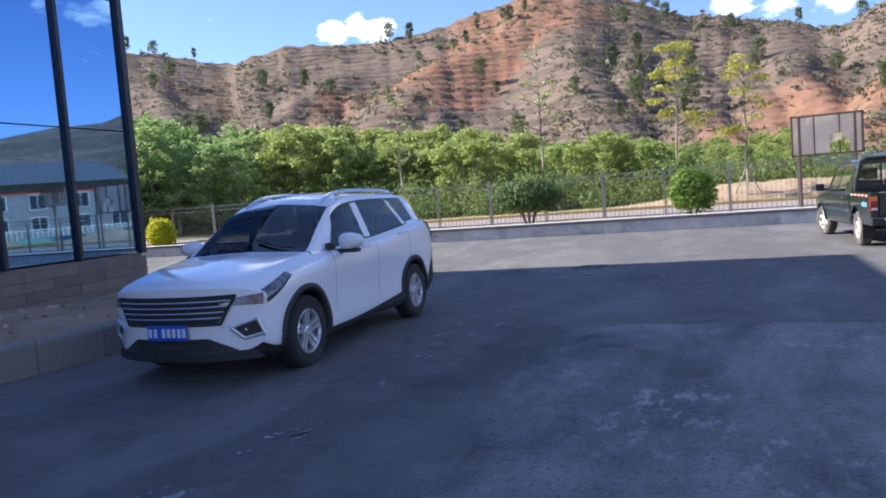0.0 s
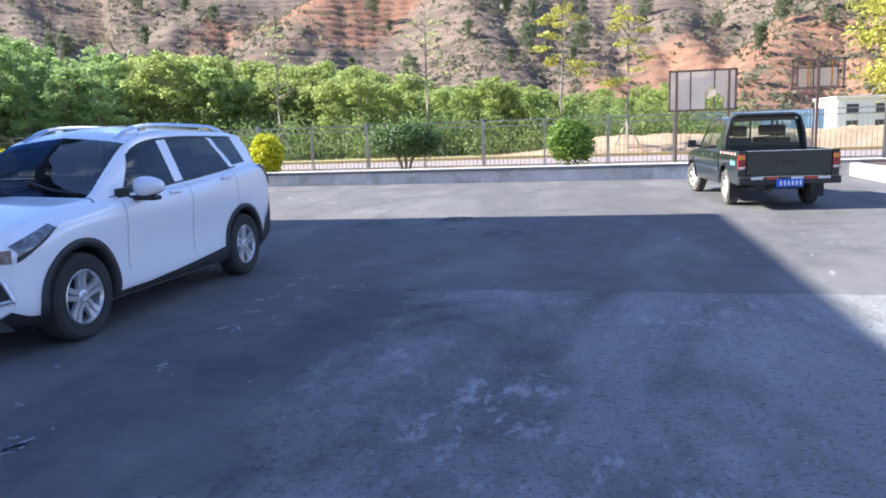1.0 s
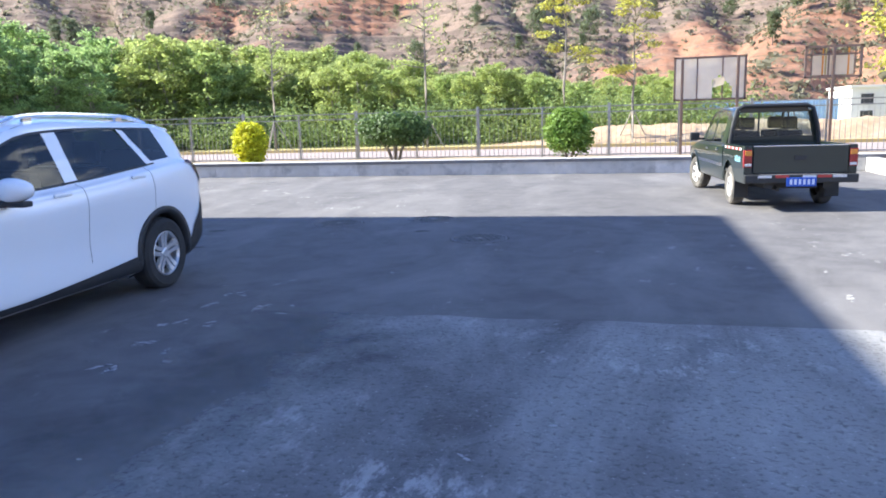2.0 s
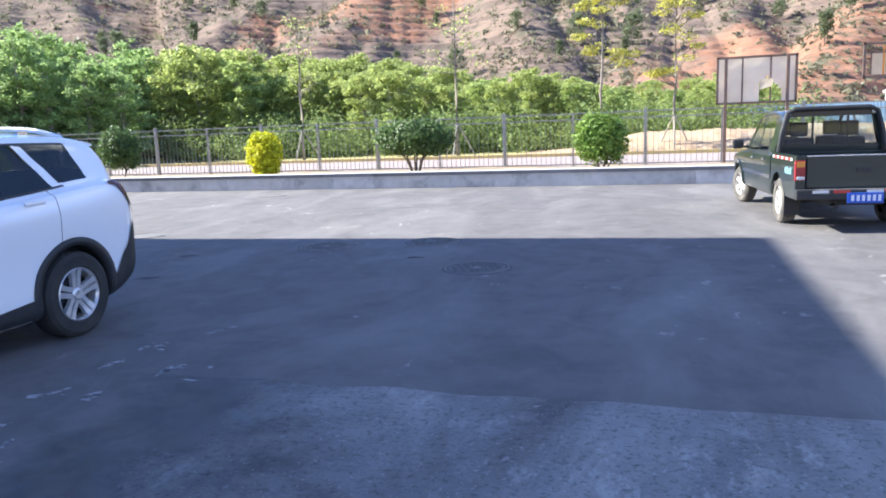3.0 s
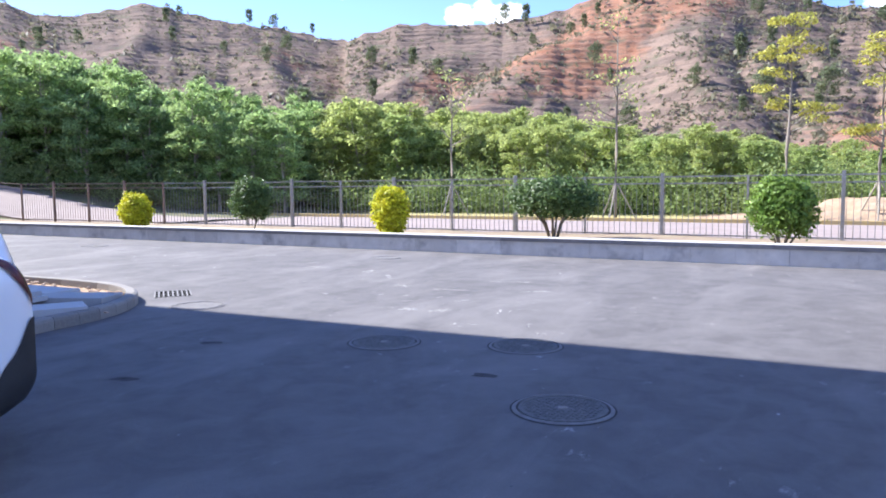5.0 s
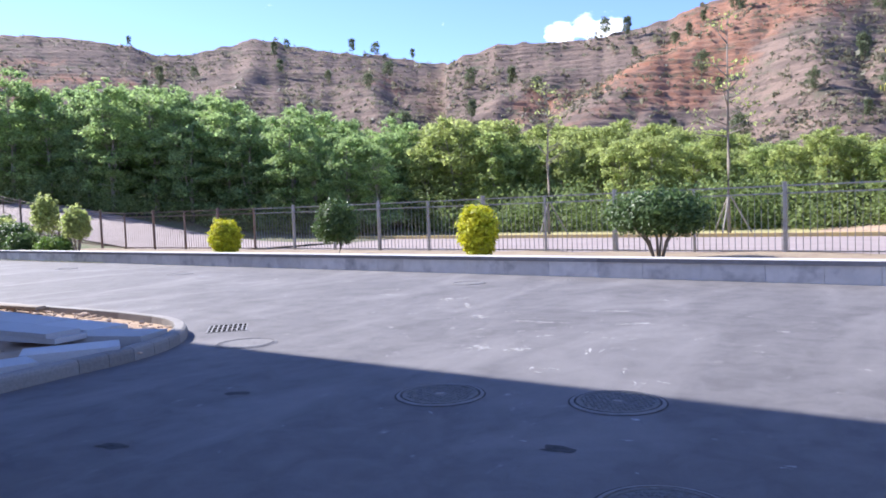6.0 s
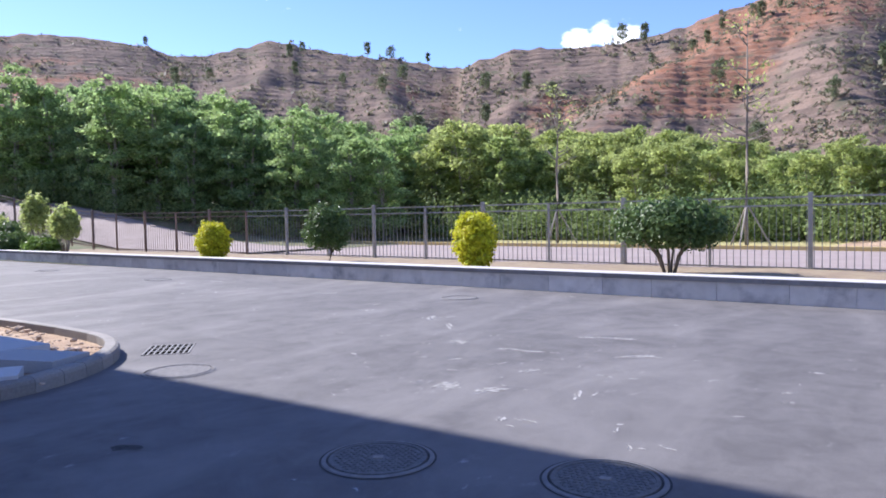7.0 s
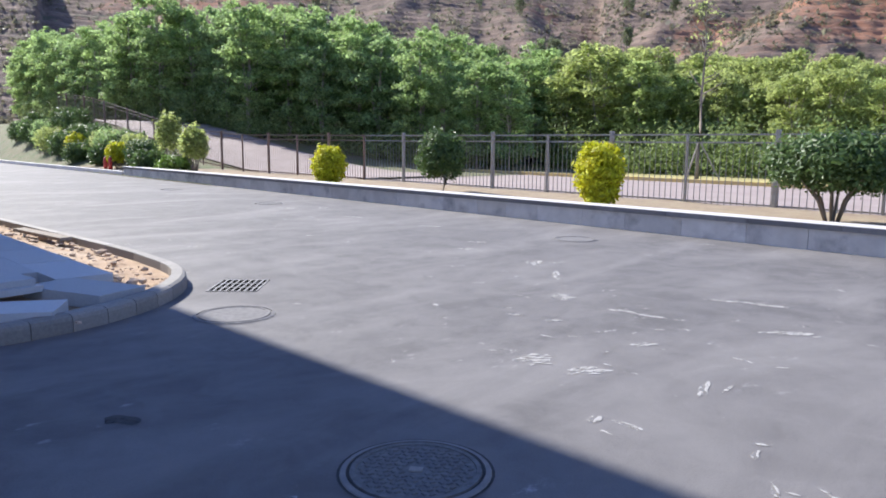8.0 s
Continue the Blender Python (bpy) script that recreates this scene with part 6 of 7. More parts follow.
def make_manhole(iron, ring, plain=False):
    """Round iron cover with a raised chequer, a rim and a key plate, set in a mortar ring."""
    t = thing("manhole_cover", "round cast iron manhole cover with a raised pattern", "manhole", group="manhole covers in the yard")
    bm = bmesh.new()
    n = 40
    rings = [[bm.verts.new((r * math.cos(2 * math.pi * k / n), r * math.sin(2 * math.pi * k / n), z)) for k in range(n)] for r, z in ((0.420, 0.001), (0.412, 0.009), (0.384, 0.012), (0.384, 0.0035))]
    for a, b in zip(rings, rings[1:]):
        for k in range(n):
            bm.faces.new((a[k], a[(k + 1) % n], b[(k + 1) % n], b[k]))
    part("mortar_ring", bm, ring, t)
    # the open joints round the lid and round its frame
    for name, r0, r1 in (("lid_joint", 0.360, 0.386), ("frame_joint", 0.416, 0.434)):
        bm = bmesh.new()
        rings = [[bm.verts.new((r * math.cos(2 * math.pi * k / n), r * math.sin(2 * math.pi * k / n), 0.0032)) for k in range(n)] for r in (r0, r1)]
        for k in range(n):
            bm.faces.new((rings[0][k], rings[0][(k + 1) % n], rings[1][(k + 1) % n], rings[1][k]))
        part(name, bm, iron if plain else M_JOINT, t)
    bm = bmesh.new()
    prof = ((0.365, 0.004), (0.362, 0.013), (0.335, 0.013), (0.332, 0.007), (0.0005, 0.007))
    rings = [[bm.verts.new((r * math.cos(2 * math.pi * k / n), r * math.sin(2 * math.pi * k / n), z)) for k in range(n)] for r, z in prof]
    for a, b in zip(rings, rings[1:]):
        for k in range(n):
            bm.faces.new((a[k], a[(k + 1) % n], b[(k + 1) % n], b[k]))
    part("lid", bm, iron, t)
    verts, faces = [], []
    pitch = 0.046
    for i in range(-7, 8):
        for j in range(-7, 8):
            x, y = i * pitch + (j % 2) * pitch / 2, j * pitch
            if math.hypot(x, y) > 0.315 or math.hypot(x, y) < 0.06:
                continue
            a = math.pi / 4 if (i + j) % 2 else -math.pi / 4
            c, s = math.cos(a), math.sin(a)
            k = len(verts)
            for z, w in ((0.0065, 1.0), (0.013, 0.6)):
                for px, py in ((-0.020, -0.010), (0.020, -0.010), (0.020, 0.010), (-0.020, 0.010)):
                    verts.append((x + (px * c - py * s) * w, y + (px * s + py * c) * w, z))
            faces += [(k + 4, k + 5, k + 6, k + 7)] + [(k + q, k + (q + 1) % 4, k + 4 + (q + 1) % 4, k + 4 + q) for q in range(4)]
    if not plain:
        tagged(part("chequer", raw_mesh("chequer", verts, faces, iron), None, t), kind="stuff")
    if plain:
        return t
    part("key_plate", box_mesh("key_plate", M_KERB, -0.038, -0.028, 0.006, 0.038, 0.028, 0.015, 0.003), None, t, "pale plate in the middle of the lid")
    return t


def make_manholes():
    first = make_manhole(M_IRON, M_MORTAR_RING)
    first.matrix_world = pose(0.0, 0.0, 0, 0, 0, 25) @ Matrix.Diagonal((0.91, 0.91, 1, 1))
    for x, y, a in ((-2.5, 1.37, 40), (-1.09, 1.87, 10)):
        copy_thing(first, pose(x, y, 0, 0, 0, a))
    # those in the open yard are caked with cement
    caked = make_manhole(M_CAKED, M_CAKED, True)
    tagged(caked, "round manhole cover caked with grey cement")
    caked.matrix_world = pose(-6.22, 2.22, 0, 0, 0, 65) @ Matrix.Diagonal((0.91, 0.91, 1, 1))
    for x, y, a in ((-7.7, 9.2, 15), (-17.5, 8.7, 0), (-24.5, 8.9, 30)):
        copy_thing(caked, pose(x, y, 0, 0, 0, a))


make_manholes()


M_GRATE = material("cement_coated_grate", (0.26, 0.25, 0.25), 0.8, second=(0.20, 0.195, 0.195), scale=12)


def make_grate():
    g = thing("drain_grate", "rectangular iron storm drain grate with slots", "drain grate", pose(-7.52, 2.91, 0, 0, 0, 50))
    W, D = 0.275, 0.35
    # no hole: a thin black sheet painted as the shade below the bars
    part("pit", box_mesh("pit", M_PIT_SHADE, -W, -D, 0.001, W, D, 0.004), None, g)
    bm = bmesh.new()
    for a in ((-W, -D, W, -D + 0.02), (-W, D - 0.02, W, D), (-W, -D, -W + 0.02, D), (W - 0.02, -D, W, D)):
        box(bm, a[0], a[1], 0.003, a[2], a[3], 0.007)
    part("rim", bm, M_GRATE, g)
    cross = box_mesh("cross_bar", M_GRATE, -W, -0.012, 0.003, W, 0.012, 0.0062)
    for y in (-0.115, 0.115):
        part("cross_bar", cross, None, g).matrix_basis = pose(0, y, 0)
    me = box_mesh("bar", M_GRATE, -0.011, -D, 0.003, 0.011, D, 0.0066)
    for k in range(7):
        part("bar", me, None, g).matrix_basis = pose(-W + 0.0688 * (k + 1), 0, 0)


make_grate()


# ---- kerbed island beside the building ----
def kerb_line():
    """The kerb's outer foot, from the yard's entrance round the corner and along the drive."""
    pts = [(-5.5 - 0.145 * (y + 5.5) if y > -5.5 else -5.5 + 0.16 * (y + 5.5), y) for y in np.arange(-16, -0.2, 0.8)]
    cx, cy = -8.9, 0.1
    for a in np.linspace(2, 88, 12):
        pts.append((cx + 2.52 * math.cos(radians(a)), cy + 2.58 * math.sin(radians(a))))
    for x in np.arange(-9.8, -31, -1.0):
        pts.append((x, 2.70 + 0.085 * min(0, x + 10.2)))
    return [Vector((x, y, 0)) for x, y in pts]


def kerb_height(p):
    return 0.155 + 0.215 * smooth((-1.5 - p.y) / 3.5)


def make_island():
    line = kerb_line()
    island = thing("kerb_island", "granite kerb round a sandy unfinished planting bed", "kerb", kind="structure")
    for i in range(len(line) - 1):
        a, b = line[i], line[i + 1]
        d = (b - a).normalized()
        inward = Vector((-d.y, d.x, 0))
        bm = bmesh.new()
        rows = []
        for p, e in ((a + d * 0.004, 0), (b - d * 0.004, 1)):
            q = line[min(i + 1 + e, len(line) - 1)] - line[max(i - 1 + e, 0)]
            n = Vector((-q.y, q.x, 0)).normalized()
            h = kerb_height(p)
            rows.append([bm.verts.new(p + n * o + Vector((0, 0, z))) for o, z in ((0, -0.05), (0.0, h - 0.05), (0.012, h - 0.018), (0.045, h), (0.16, h), (0.165, h - 0.01), (0.165, -0.05))])
        for k in range(6):
            bm.faces.new((rows[0][k], rows[1][k], rows[1][k + 1], rows[0][k + 1]))
        bm.faces.new(rows[0][::-1])
        bm.faces.new(rows[1])
        bmesh.ops.recalc_face_normals(bm, faces=bm.faces)
        part("kerb_stone", bm, M_KERB, island)
    # the sandy fill
    inner = []
    for i, p in enumerate(line):
        q = line[min(i + 1, len(line) - 1)] - line[max(i - 1, 0)]
        inner.append(p + Vector((-q.y, q.x, 0)).normalized() * 0.15)
    verts, faces = [], []
    k = 16
    centre = [Vector((-10.4, min(0.4, p.y) if p.x > -10.4 else 0.4, 0)) if p.x > -10.4 else Vector((p.x, 0.4, 0)) for p in inner]
    for p, c in zip(inner, centre):
        for j in range(k + 1):
            f = j / k
            q = p.lerp(c, f)
            h = kerb_height(p) - 0.11 + 0.05 * smooth(f * 3) + 0.05 * noise.fractal(Vector((q.x * 2.2, q.y * 2.2, 1)), 1, 2, 4) * min(1, 6 * f)
            verts.append((q.x, q.y, h))
    for i in range(len(inner) - 1):
        for j in range(k):
            a = i * (k + 1) + j
            faces.append((a, a + k + 1, a + k + 2, a + 1))
    tagged(new("ground_island", raw_mesh("ground_island", verts, faces, M_SAND, True)), "sandy bare soil with rubble inside the kerb", "soil", kind="structure")
    # rubble
    rng = np.random.default_rng(31)
    verts, faces = [], []
    ico = bmesh.new()
    bmesh.ops.create_icosphere(ico, subdivisions=1, radius=1)
    base = [np.array(v.co) for v in ico.verts]
    tri = [tuple(v.index for v in f.verts) for f in ico.faces]
    ico.free()
    for n in range(420):
        if rng.random() < 0.62:
            x, y = rng.uniform(-15, -7.2), rng.uniform(1.5, 2.35)
        else:
            x, y = rng.uniform(-10, -6.4), rng.uniform(-9, 1.0)
        if x > -7.6 and y > 1.2 and math.hypot(x + 8.9, y - 0.1) > 2.3:
            continue
        s = rng.choice((0.018, 0.03, 0.045, 0.08), p=(0.45, 0.32, 0.17, 0.06))
        sc = s * rng.uniform(0.6, 1.3, size=3) * np.array((1.2, 1.0, 0.6))
        z = kerb_height(Vector((x, y, 0))) - 0.055
        o = len(verts)
        verts += [tuple(np.array((x, y, z)) + v * sc * rng.uniform(0.8, 1.2)) for v in base]
        faces += [tuple(o + a for a in f) for f in tri]
    tagged(new("rubble", raw_mesh("rubble", verts, faces, M_STONE)), "pale clods and rubble on the sandy bed", "rubble", kind="stuff")
    # loose granite slabs laid for a path
    slabs = [(-8.75 - 1.32 * q, 1.42 - 0.05 * q, 1.3, 0.58, 2.5) for q in range(5)] + [(-9.35 - 1.32 * q, 0.82 - 0.05 * q, 1.3, 0.58, 2.5) for q in range(4)]
    slabs += [(-7.55, 1.28, 1.05, 0.55, 24), (-7.0, 0.42, 1.0, 0.5, 62), (-6.8, -0.65, 1.05, 0.5, 80), (-6.65, -1.75, 1.05, 0.5, 82)]
    for k, (x, y, l, w, a) in enumerate(slabs):
        z = kerb_height(Vector((x, y, 0))) - 0.005
        tilt = (k * 37 % 7 - 3) * 0.1
        thing("paving_slab", "grey granite paving slab laid loose on sand", "slab", pose(x, y, z, tilt, tilt * 0.6, a), "loose granite slabs",
              data=box_mesh("paving_slab", M_SLAB, -l / 2, -w / 2, -0.09, l / 2, w / 2, 0.045, 0.006))
    for k, (x, y, z, l, w, a) in enumerate(((-8.1, 0.62, 0.225, 1.0, 0.45, 12), (-8.15, 0.6, 0.29, 0.95, 0.45, 8))):
        thing("stacked_slab", "spare granite slab stacked beside the path", "slab", pose(x, y, z - 0.06, 0, 0, a), "spare slabs",
              data=box_mesh("stacked_slab", M_SLAB, -l / 2, -w / 2, 0, l / 2, w / 2, 0.065, 0.006))
    thing("plank", "weathered brown timber plank on the sand", "plank", pose(-12.6, 2.1, 0.14, 1, 0, 8), data=box_mesh("plank", M_WOOD, -0.9, -0.09, 0, 0.9, 0.09, 0.05, 0.004))
    thing("plank", "weathered brown timber plank on the sand", "plank", pose(-9.0, -2.2, 0.20, 1, 0, 80), data=box_mesh("plank", M_WOOD, -0.7, -0.06, 0, 0.7, 0.06, 0.04, 0.004))


make_island()


# ---- clipped shrubs on the planting strip ----
def shrub(name, label, x, y, z, h, w, leaf, seed, stem=0.3, cut=(1.0, 1.0), count=2600, size=0.045, stems=6, bend=None, power=0.55):
    rng = np.random.default_rng(seed)
    s = thing(name, label, "shrub", pose(x, y, z), "shrubs behind the wall")
    bm = bmesh.new()
    for k in range(stems):
        a = 2 * math.pi * k / stems + rng.normal() * 0.2
        r = w * 0.28 * rng.uniform(0.5, 1.2)
        if bend:
            pts = [(0, 0, -0.15), (bend, 0, h * 0.2), (-bend * 0.6, 0.02, h * 0.42), (bend * 0.4, 0, h * 0.62), (r * math.cos(a), r * math.sin(a), h * 0.85)]
        else:
            pts = [(0.05 * math.cos(a), 0.05 * math.sin(a), -0.15), (r * 0.4 * math.cos(a), r * 0.4 * math.sin(a), h * stem * 0.8), (r * math.cos(a), r * math.sin(a), h * (stem + 0.25))]
        tube(bm, pts, [0.03 if not bend else 0.05] + [0.024 if not bend else 0.04] * (len(pts) - 2) + [0.008], 6)
    part("branchwork", bm, M_WOOD, s, smooth=True)
    blobs = []
    for k in range(34):
        a, f = k * 2.399, (k + 0.5) / 34
        zz = h * (stem + 0.10 + (0.82 - stem) * f)
        prof = math.sin(math.pi * (0.20 + 0.60 * f)) ** power * (cut[0] + (cut[1] - cut[0]) * f)
        prof *= 1 - 0.35 * f ** 3
        r = w / 2 * prof * rng.uniform(0.62, 0.80)
        blobs.append(((r * math.cos(a), r * math.sin(a) * 0.85, zz), (w * 0.15, w * 0.14, h * 0.10)))
    core = ((0, 0, h * (stem + 0.47)), (w * 0.37, w * 0.32, h * (0.94 - stem) * 0.46))
    v, f = leaf_cloud(rng, blobs, count, size, flat=0.9)
    v2, f2 = leaf_cloud(rng, [core], count // 2, size * 1.5, flat=0.9)
    f += [tuple(len(v) + q for q in g) for g in f2]
    part("crown", raw_mesh("crown", v + v2, f, leaf), None, s)
    return s


def make_shrubs():
    z = 0.26
    shrub("round_shrub", "rounded bright green shrub on thin stems", 0.40, 12.9, z, 1.58, 1.60, M_LEAF_BRIGHT, 1, 0.10, count=5200)
    shrub("flat_topped_shrub", "wide flat-topped dark green shrub on bare stems", -5.0, 13.0, z, 1.47, 2.75, M_LEAF_SHRUB, 2, 0.34, (0.75, 1.12), count=8000, stems=9)
    shrub("golden_shrub", "clipped golden yellow-green shrub", -9.75, 12.6, z, 1.42, 1.28, M_LEAF_GOLD, 3, 0.0, (0.72, 1.12), count=5200, power=0.9)
    shrub("bent_shrub", "dark green shrub with a twisted bare stem", -15.25, 12.8, z, 1.66, 1.58, M_LEAF_SHRUB, 4, 0.20, count=4800, stems=2, bend=0.20)
    shrub("golden_shrub", "low round golden yellow-green shrub", -20.6, 12.6, z, 1.26, 1.35, M_LEAF_GOLD, 5, 0.0, count=5200, power=0.95)
    # the mixed planting at the bend
    rng = random.Random(9)
    mix = [(-27.3, 12.4, 1.9, 1.6, M_LEAF_OLIVE, 0.3), (-28.9, 12.2, 0.8, 1.9, M_LEAF_BRIGHT, 0.0), (-30.5, 12.6, 2.4, 1.6, M_LEAF_OLIVE, 0.35), (-31.6, 12.0, 1.0, 2.0, M_LEAF_SHRUB, 0.0),
           (-33.4, 12.4, 1.5, 2.2, M_LEAF_SHRUB, 0.05), (-35.2, 11.8, 1.3, 1.4, M_LEAF_GOLD, 0.2), (-36.5, 13.2, 1.6, 2.2, M_LEAF_OLIVE, 0.05), (-38.6, 12.2, 1.2, 2.0, M_LEAF_SHRUB, 0.0),
           (-40.5, 13.0, 1.6, 2.4, M_LEAF_OLIVE, 0.05), (-42.5, 12.0, 1.3, 2.2, M_LEAF_SHRUB, 0.0), (-44.0, 12.4, 1.5, 1.6, M_LEAF_GOLD, 0.2), (-46.5, 12.4, 1.5, 2.6, M_LEAF_SHRUB, 0.0), (-50, 12.6, 1.7, 2.8, M_LEAF_OLIVE, 0.0)]
    for k in range(16):
        mix.append((-36 - k * 1.7 + rng.uniform(-0.5, 0.5), rng.uniform(12.6, 14.6), rng.uniform(1.1, 1.9), rng.uniform(2.0, 3.0), rng.choice((M_LEAF_SHRUB, M_LEAF_OLIVE, M_LEAF_SHRUB, M_LEAF_DARK)), 0.0))
    for k, (x, y, h, w, leaf, stem) in enumerate(mix):
        x -= 3.4
        gold = leaf is M_LEAF_GOLD
        shrub("garden_shrub", "golden clipped shrub in the corner bed" if gold else "leafy green shrub in the corner bed", x, y, max(0.22, bank(x, y)), h, w, leaf, 40 + k, stem, count=1500, size=0.07)


make_shrubs()


def make_low_kerb():
    """The lower kerb that carries on from the end of the wall."""
    k = thing("low_kerb", "low pale stone kerb along the corner bed", "kerb", kind="structure")
    x = -35.65
    while x > -74:
        y0, y1 = 11.0 - 0.012 * (-35.65 - x), 11.0 - 0.012 * (-35.65 - x + 1.5)
        m = Matrix.Translation((x, y0, 0)) @ Vector((-1.5, y1 - y0, 0)).to_track_quat("X", "Z").to_matrix().to_4x4()
        part("kerb_stone", box_mesh("kerb_stone", M_COPING, 0.004, -0.25, -0.05, 1.496, 0.0, 0.20, 0.012), None, k).matrix_world = m
        x -= 1.5


make_low_kerb()


def make_bottles():
    for k, x in enumerate((-38.3, -39.0)):
        b = thing("red_canister", "small red plastic canister standing on the kerb bed", "canister", pose(x, 11.35, 0.2), "red canisters")
        bm = bmesh.new()
        tube(bm, [(0, 0, 0), (0, 0, 0.5), (0, 0, 0.58), (0, 0, 0.6)], [0.10, 0.10, 0.06, 0.04], 12)
        part("body", bm, M_RED_PLASTIC, b, smooth=True)
        bm = bmesh.new()
        tube(bm, [(0, 0, 0.6), (0, 0, 0.67)], 0.035, 10)
        part("cap", bm, M_COPING, b, "white cap")


make_bottles()


# ---- young trees on the verge ----
def verge_tree(x, y, h, leaf, seed, bare, props=True, size=0.085):
    rng = np.random.default_rng(seed)
    t = thing("young_tree", "thin young roadside tree with sparse yellow leaves held by props" if props else "yellow-leaved tree beyond the fence", "tree", pose(x, y, 0.0), "young trees on the verge")
    bm = bmesh.new()
    pts = [(0, 0, -0.2)] + [(rng.normal() * 0.03 + 0.01 * k, rng.normal() * 0.03, h * k / 6) for k in range(1, 7)]
    tube(bm, pts, [0.085, 0.075, 0.065, 0.055, 0.042, 0.03, 0.012], 8)
    blobs = []
    for k in range(20):
        f = rng.uniform(0.42, 0.99)
        z = h * f
        i = min(5, int(f * 6))
        p = Vector(pts[i]).lerp(Vector(pts[i + 1]), f * 6 - i)
        a = rng.uniform(0, 2 * math.pi)
        r = (0.5 + 1.35 * (1 - f)) * rng.uniform(0.6, 1.2)
        e = p + Vector((r * math.cos(a), r * math.sin(a), rng.uniform(0.25, 0.8)))
        tube(bm, [p, p.lerp(e, 0.55) + Vector((0, 0, -0.06)), e], [0.035, 0.022, 0.006], 5)
        for q in range(3):
            d = e + Vector(rng.normal(size=3) * 0.3)
            tube(bm, [p.lerp(e, 0.7), d], [0.012, 0.004], 4)
        blobs.append((tuple(e), (0.5, 0.5, 0.16)))
    part("trunk", bm, M_YOUNG_BARK, t, smooth=True)
    v, f = leaf_cloud(rng, blobs, bare, size)
    part("crown", raw_mesh("crown", v, f, leaf), None, t)
    if props:
        for k in range(3):
            a = 2 * math.pi * k / 3 + 0.5
            bm = bmesh.new()
            tube(bm, [(1.0 * math.cos(a), 1.0 * math.sin(a), -0.05), (0.06 * math.cos(a), 0.06 * math.sin(a), 1.7)], 0.035, 6)
            part("prop", bm, M_PALE_BARK, t)


verge_tree(-16.7, 29.0, 7.2, M_LEAF_OLIVE, 61, 220)
verge_tree(-8.0, 29.0, 9.2, M_LEAF_OLIVE, 62, 300)
verge_tree(-0.8, 29.0, 8.6, M_LEAF_YELLOW, 63, 2200)
verge_tree(2.6, 30.5, 7.2, M_LEAF_YELLOW, 64, 1300)
make_tree("yellow_tree", "broad dense yellow-leaved tree beyond the fence", pose(19.1, 36.0, 0),
          *tree_parts(np.random.default_rng(65), 9.6, 3.0, 0.14, 11000, 0.15, M_LEAF_YELLOW, M_YOUNG_BARK, trunk_r=0.14))


# ---- beyond the fence, near the pickup ----
def make_mound():
    verts, faces = [], []
    n = 60
    for i in range(n + 1):
        for j in range(n + 1):
            x, y = -6 + 34 * i / n, 29.2 + 12 * j / n
            e = smooth(min(i, n - i) / 10) * smooth(min(j, n - j) / 14)
            z = e * (0.35 + 0.75 * smooth((x + 4) / 8)) * (0.85 + 0.35 * noise.fractal(Vector((x * 0.35, y * 0.35, 0)), 1, 2, 4))
            verts.append((x, y, z - 0.04))
    for i in range(n):
        for j in range(n):
            a = i * (n + 1) + j
            faces.append((a, a + n + 1, a + n + 2, a + 1))
    tagged(new("ground_mound", raw_mesh("ground_mound", verts, faces, M_SAND, True)), "heaped orange earth beside the road", "earth mound", kind="structure")


make_mound()


def frame_box(bm, x0, z0, x1, z1, y, r):
    for a, b in (((x0, z0), (x1, z0)), ((x0, z1), (x1, z1)), ((x0, z0), (x0, z1)), ((x1, z0), (x1, z1))):
        box(bm, min(a[0], b[0]) - r, y - r, min(a[1], b[1]) - r, max(a[0], b[0]) + r, y + r, max(a[1], b[1]) + r)


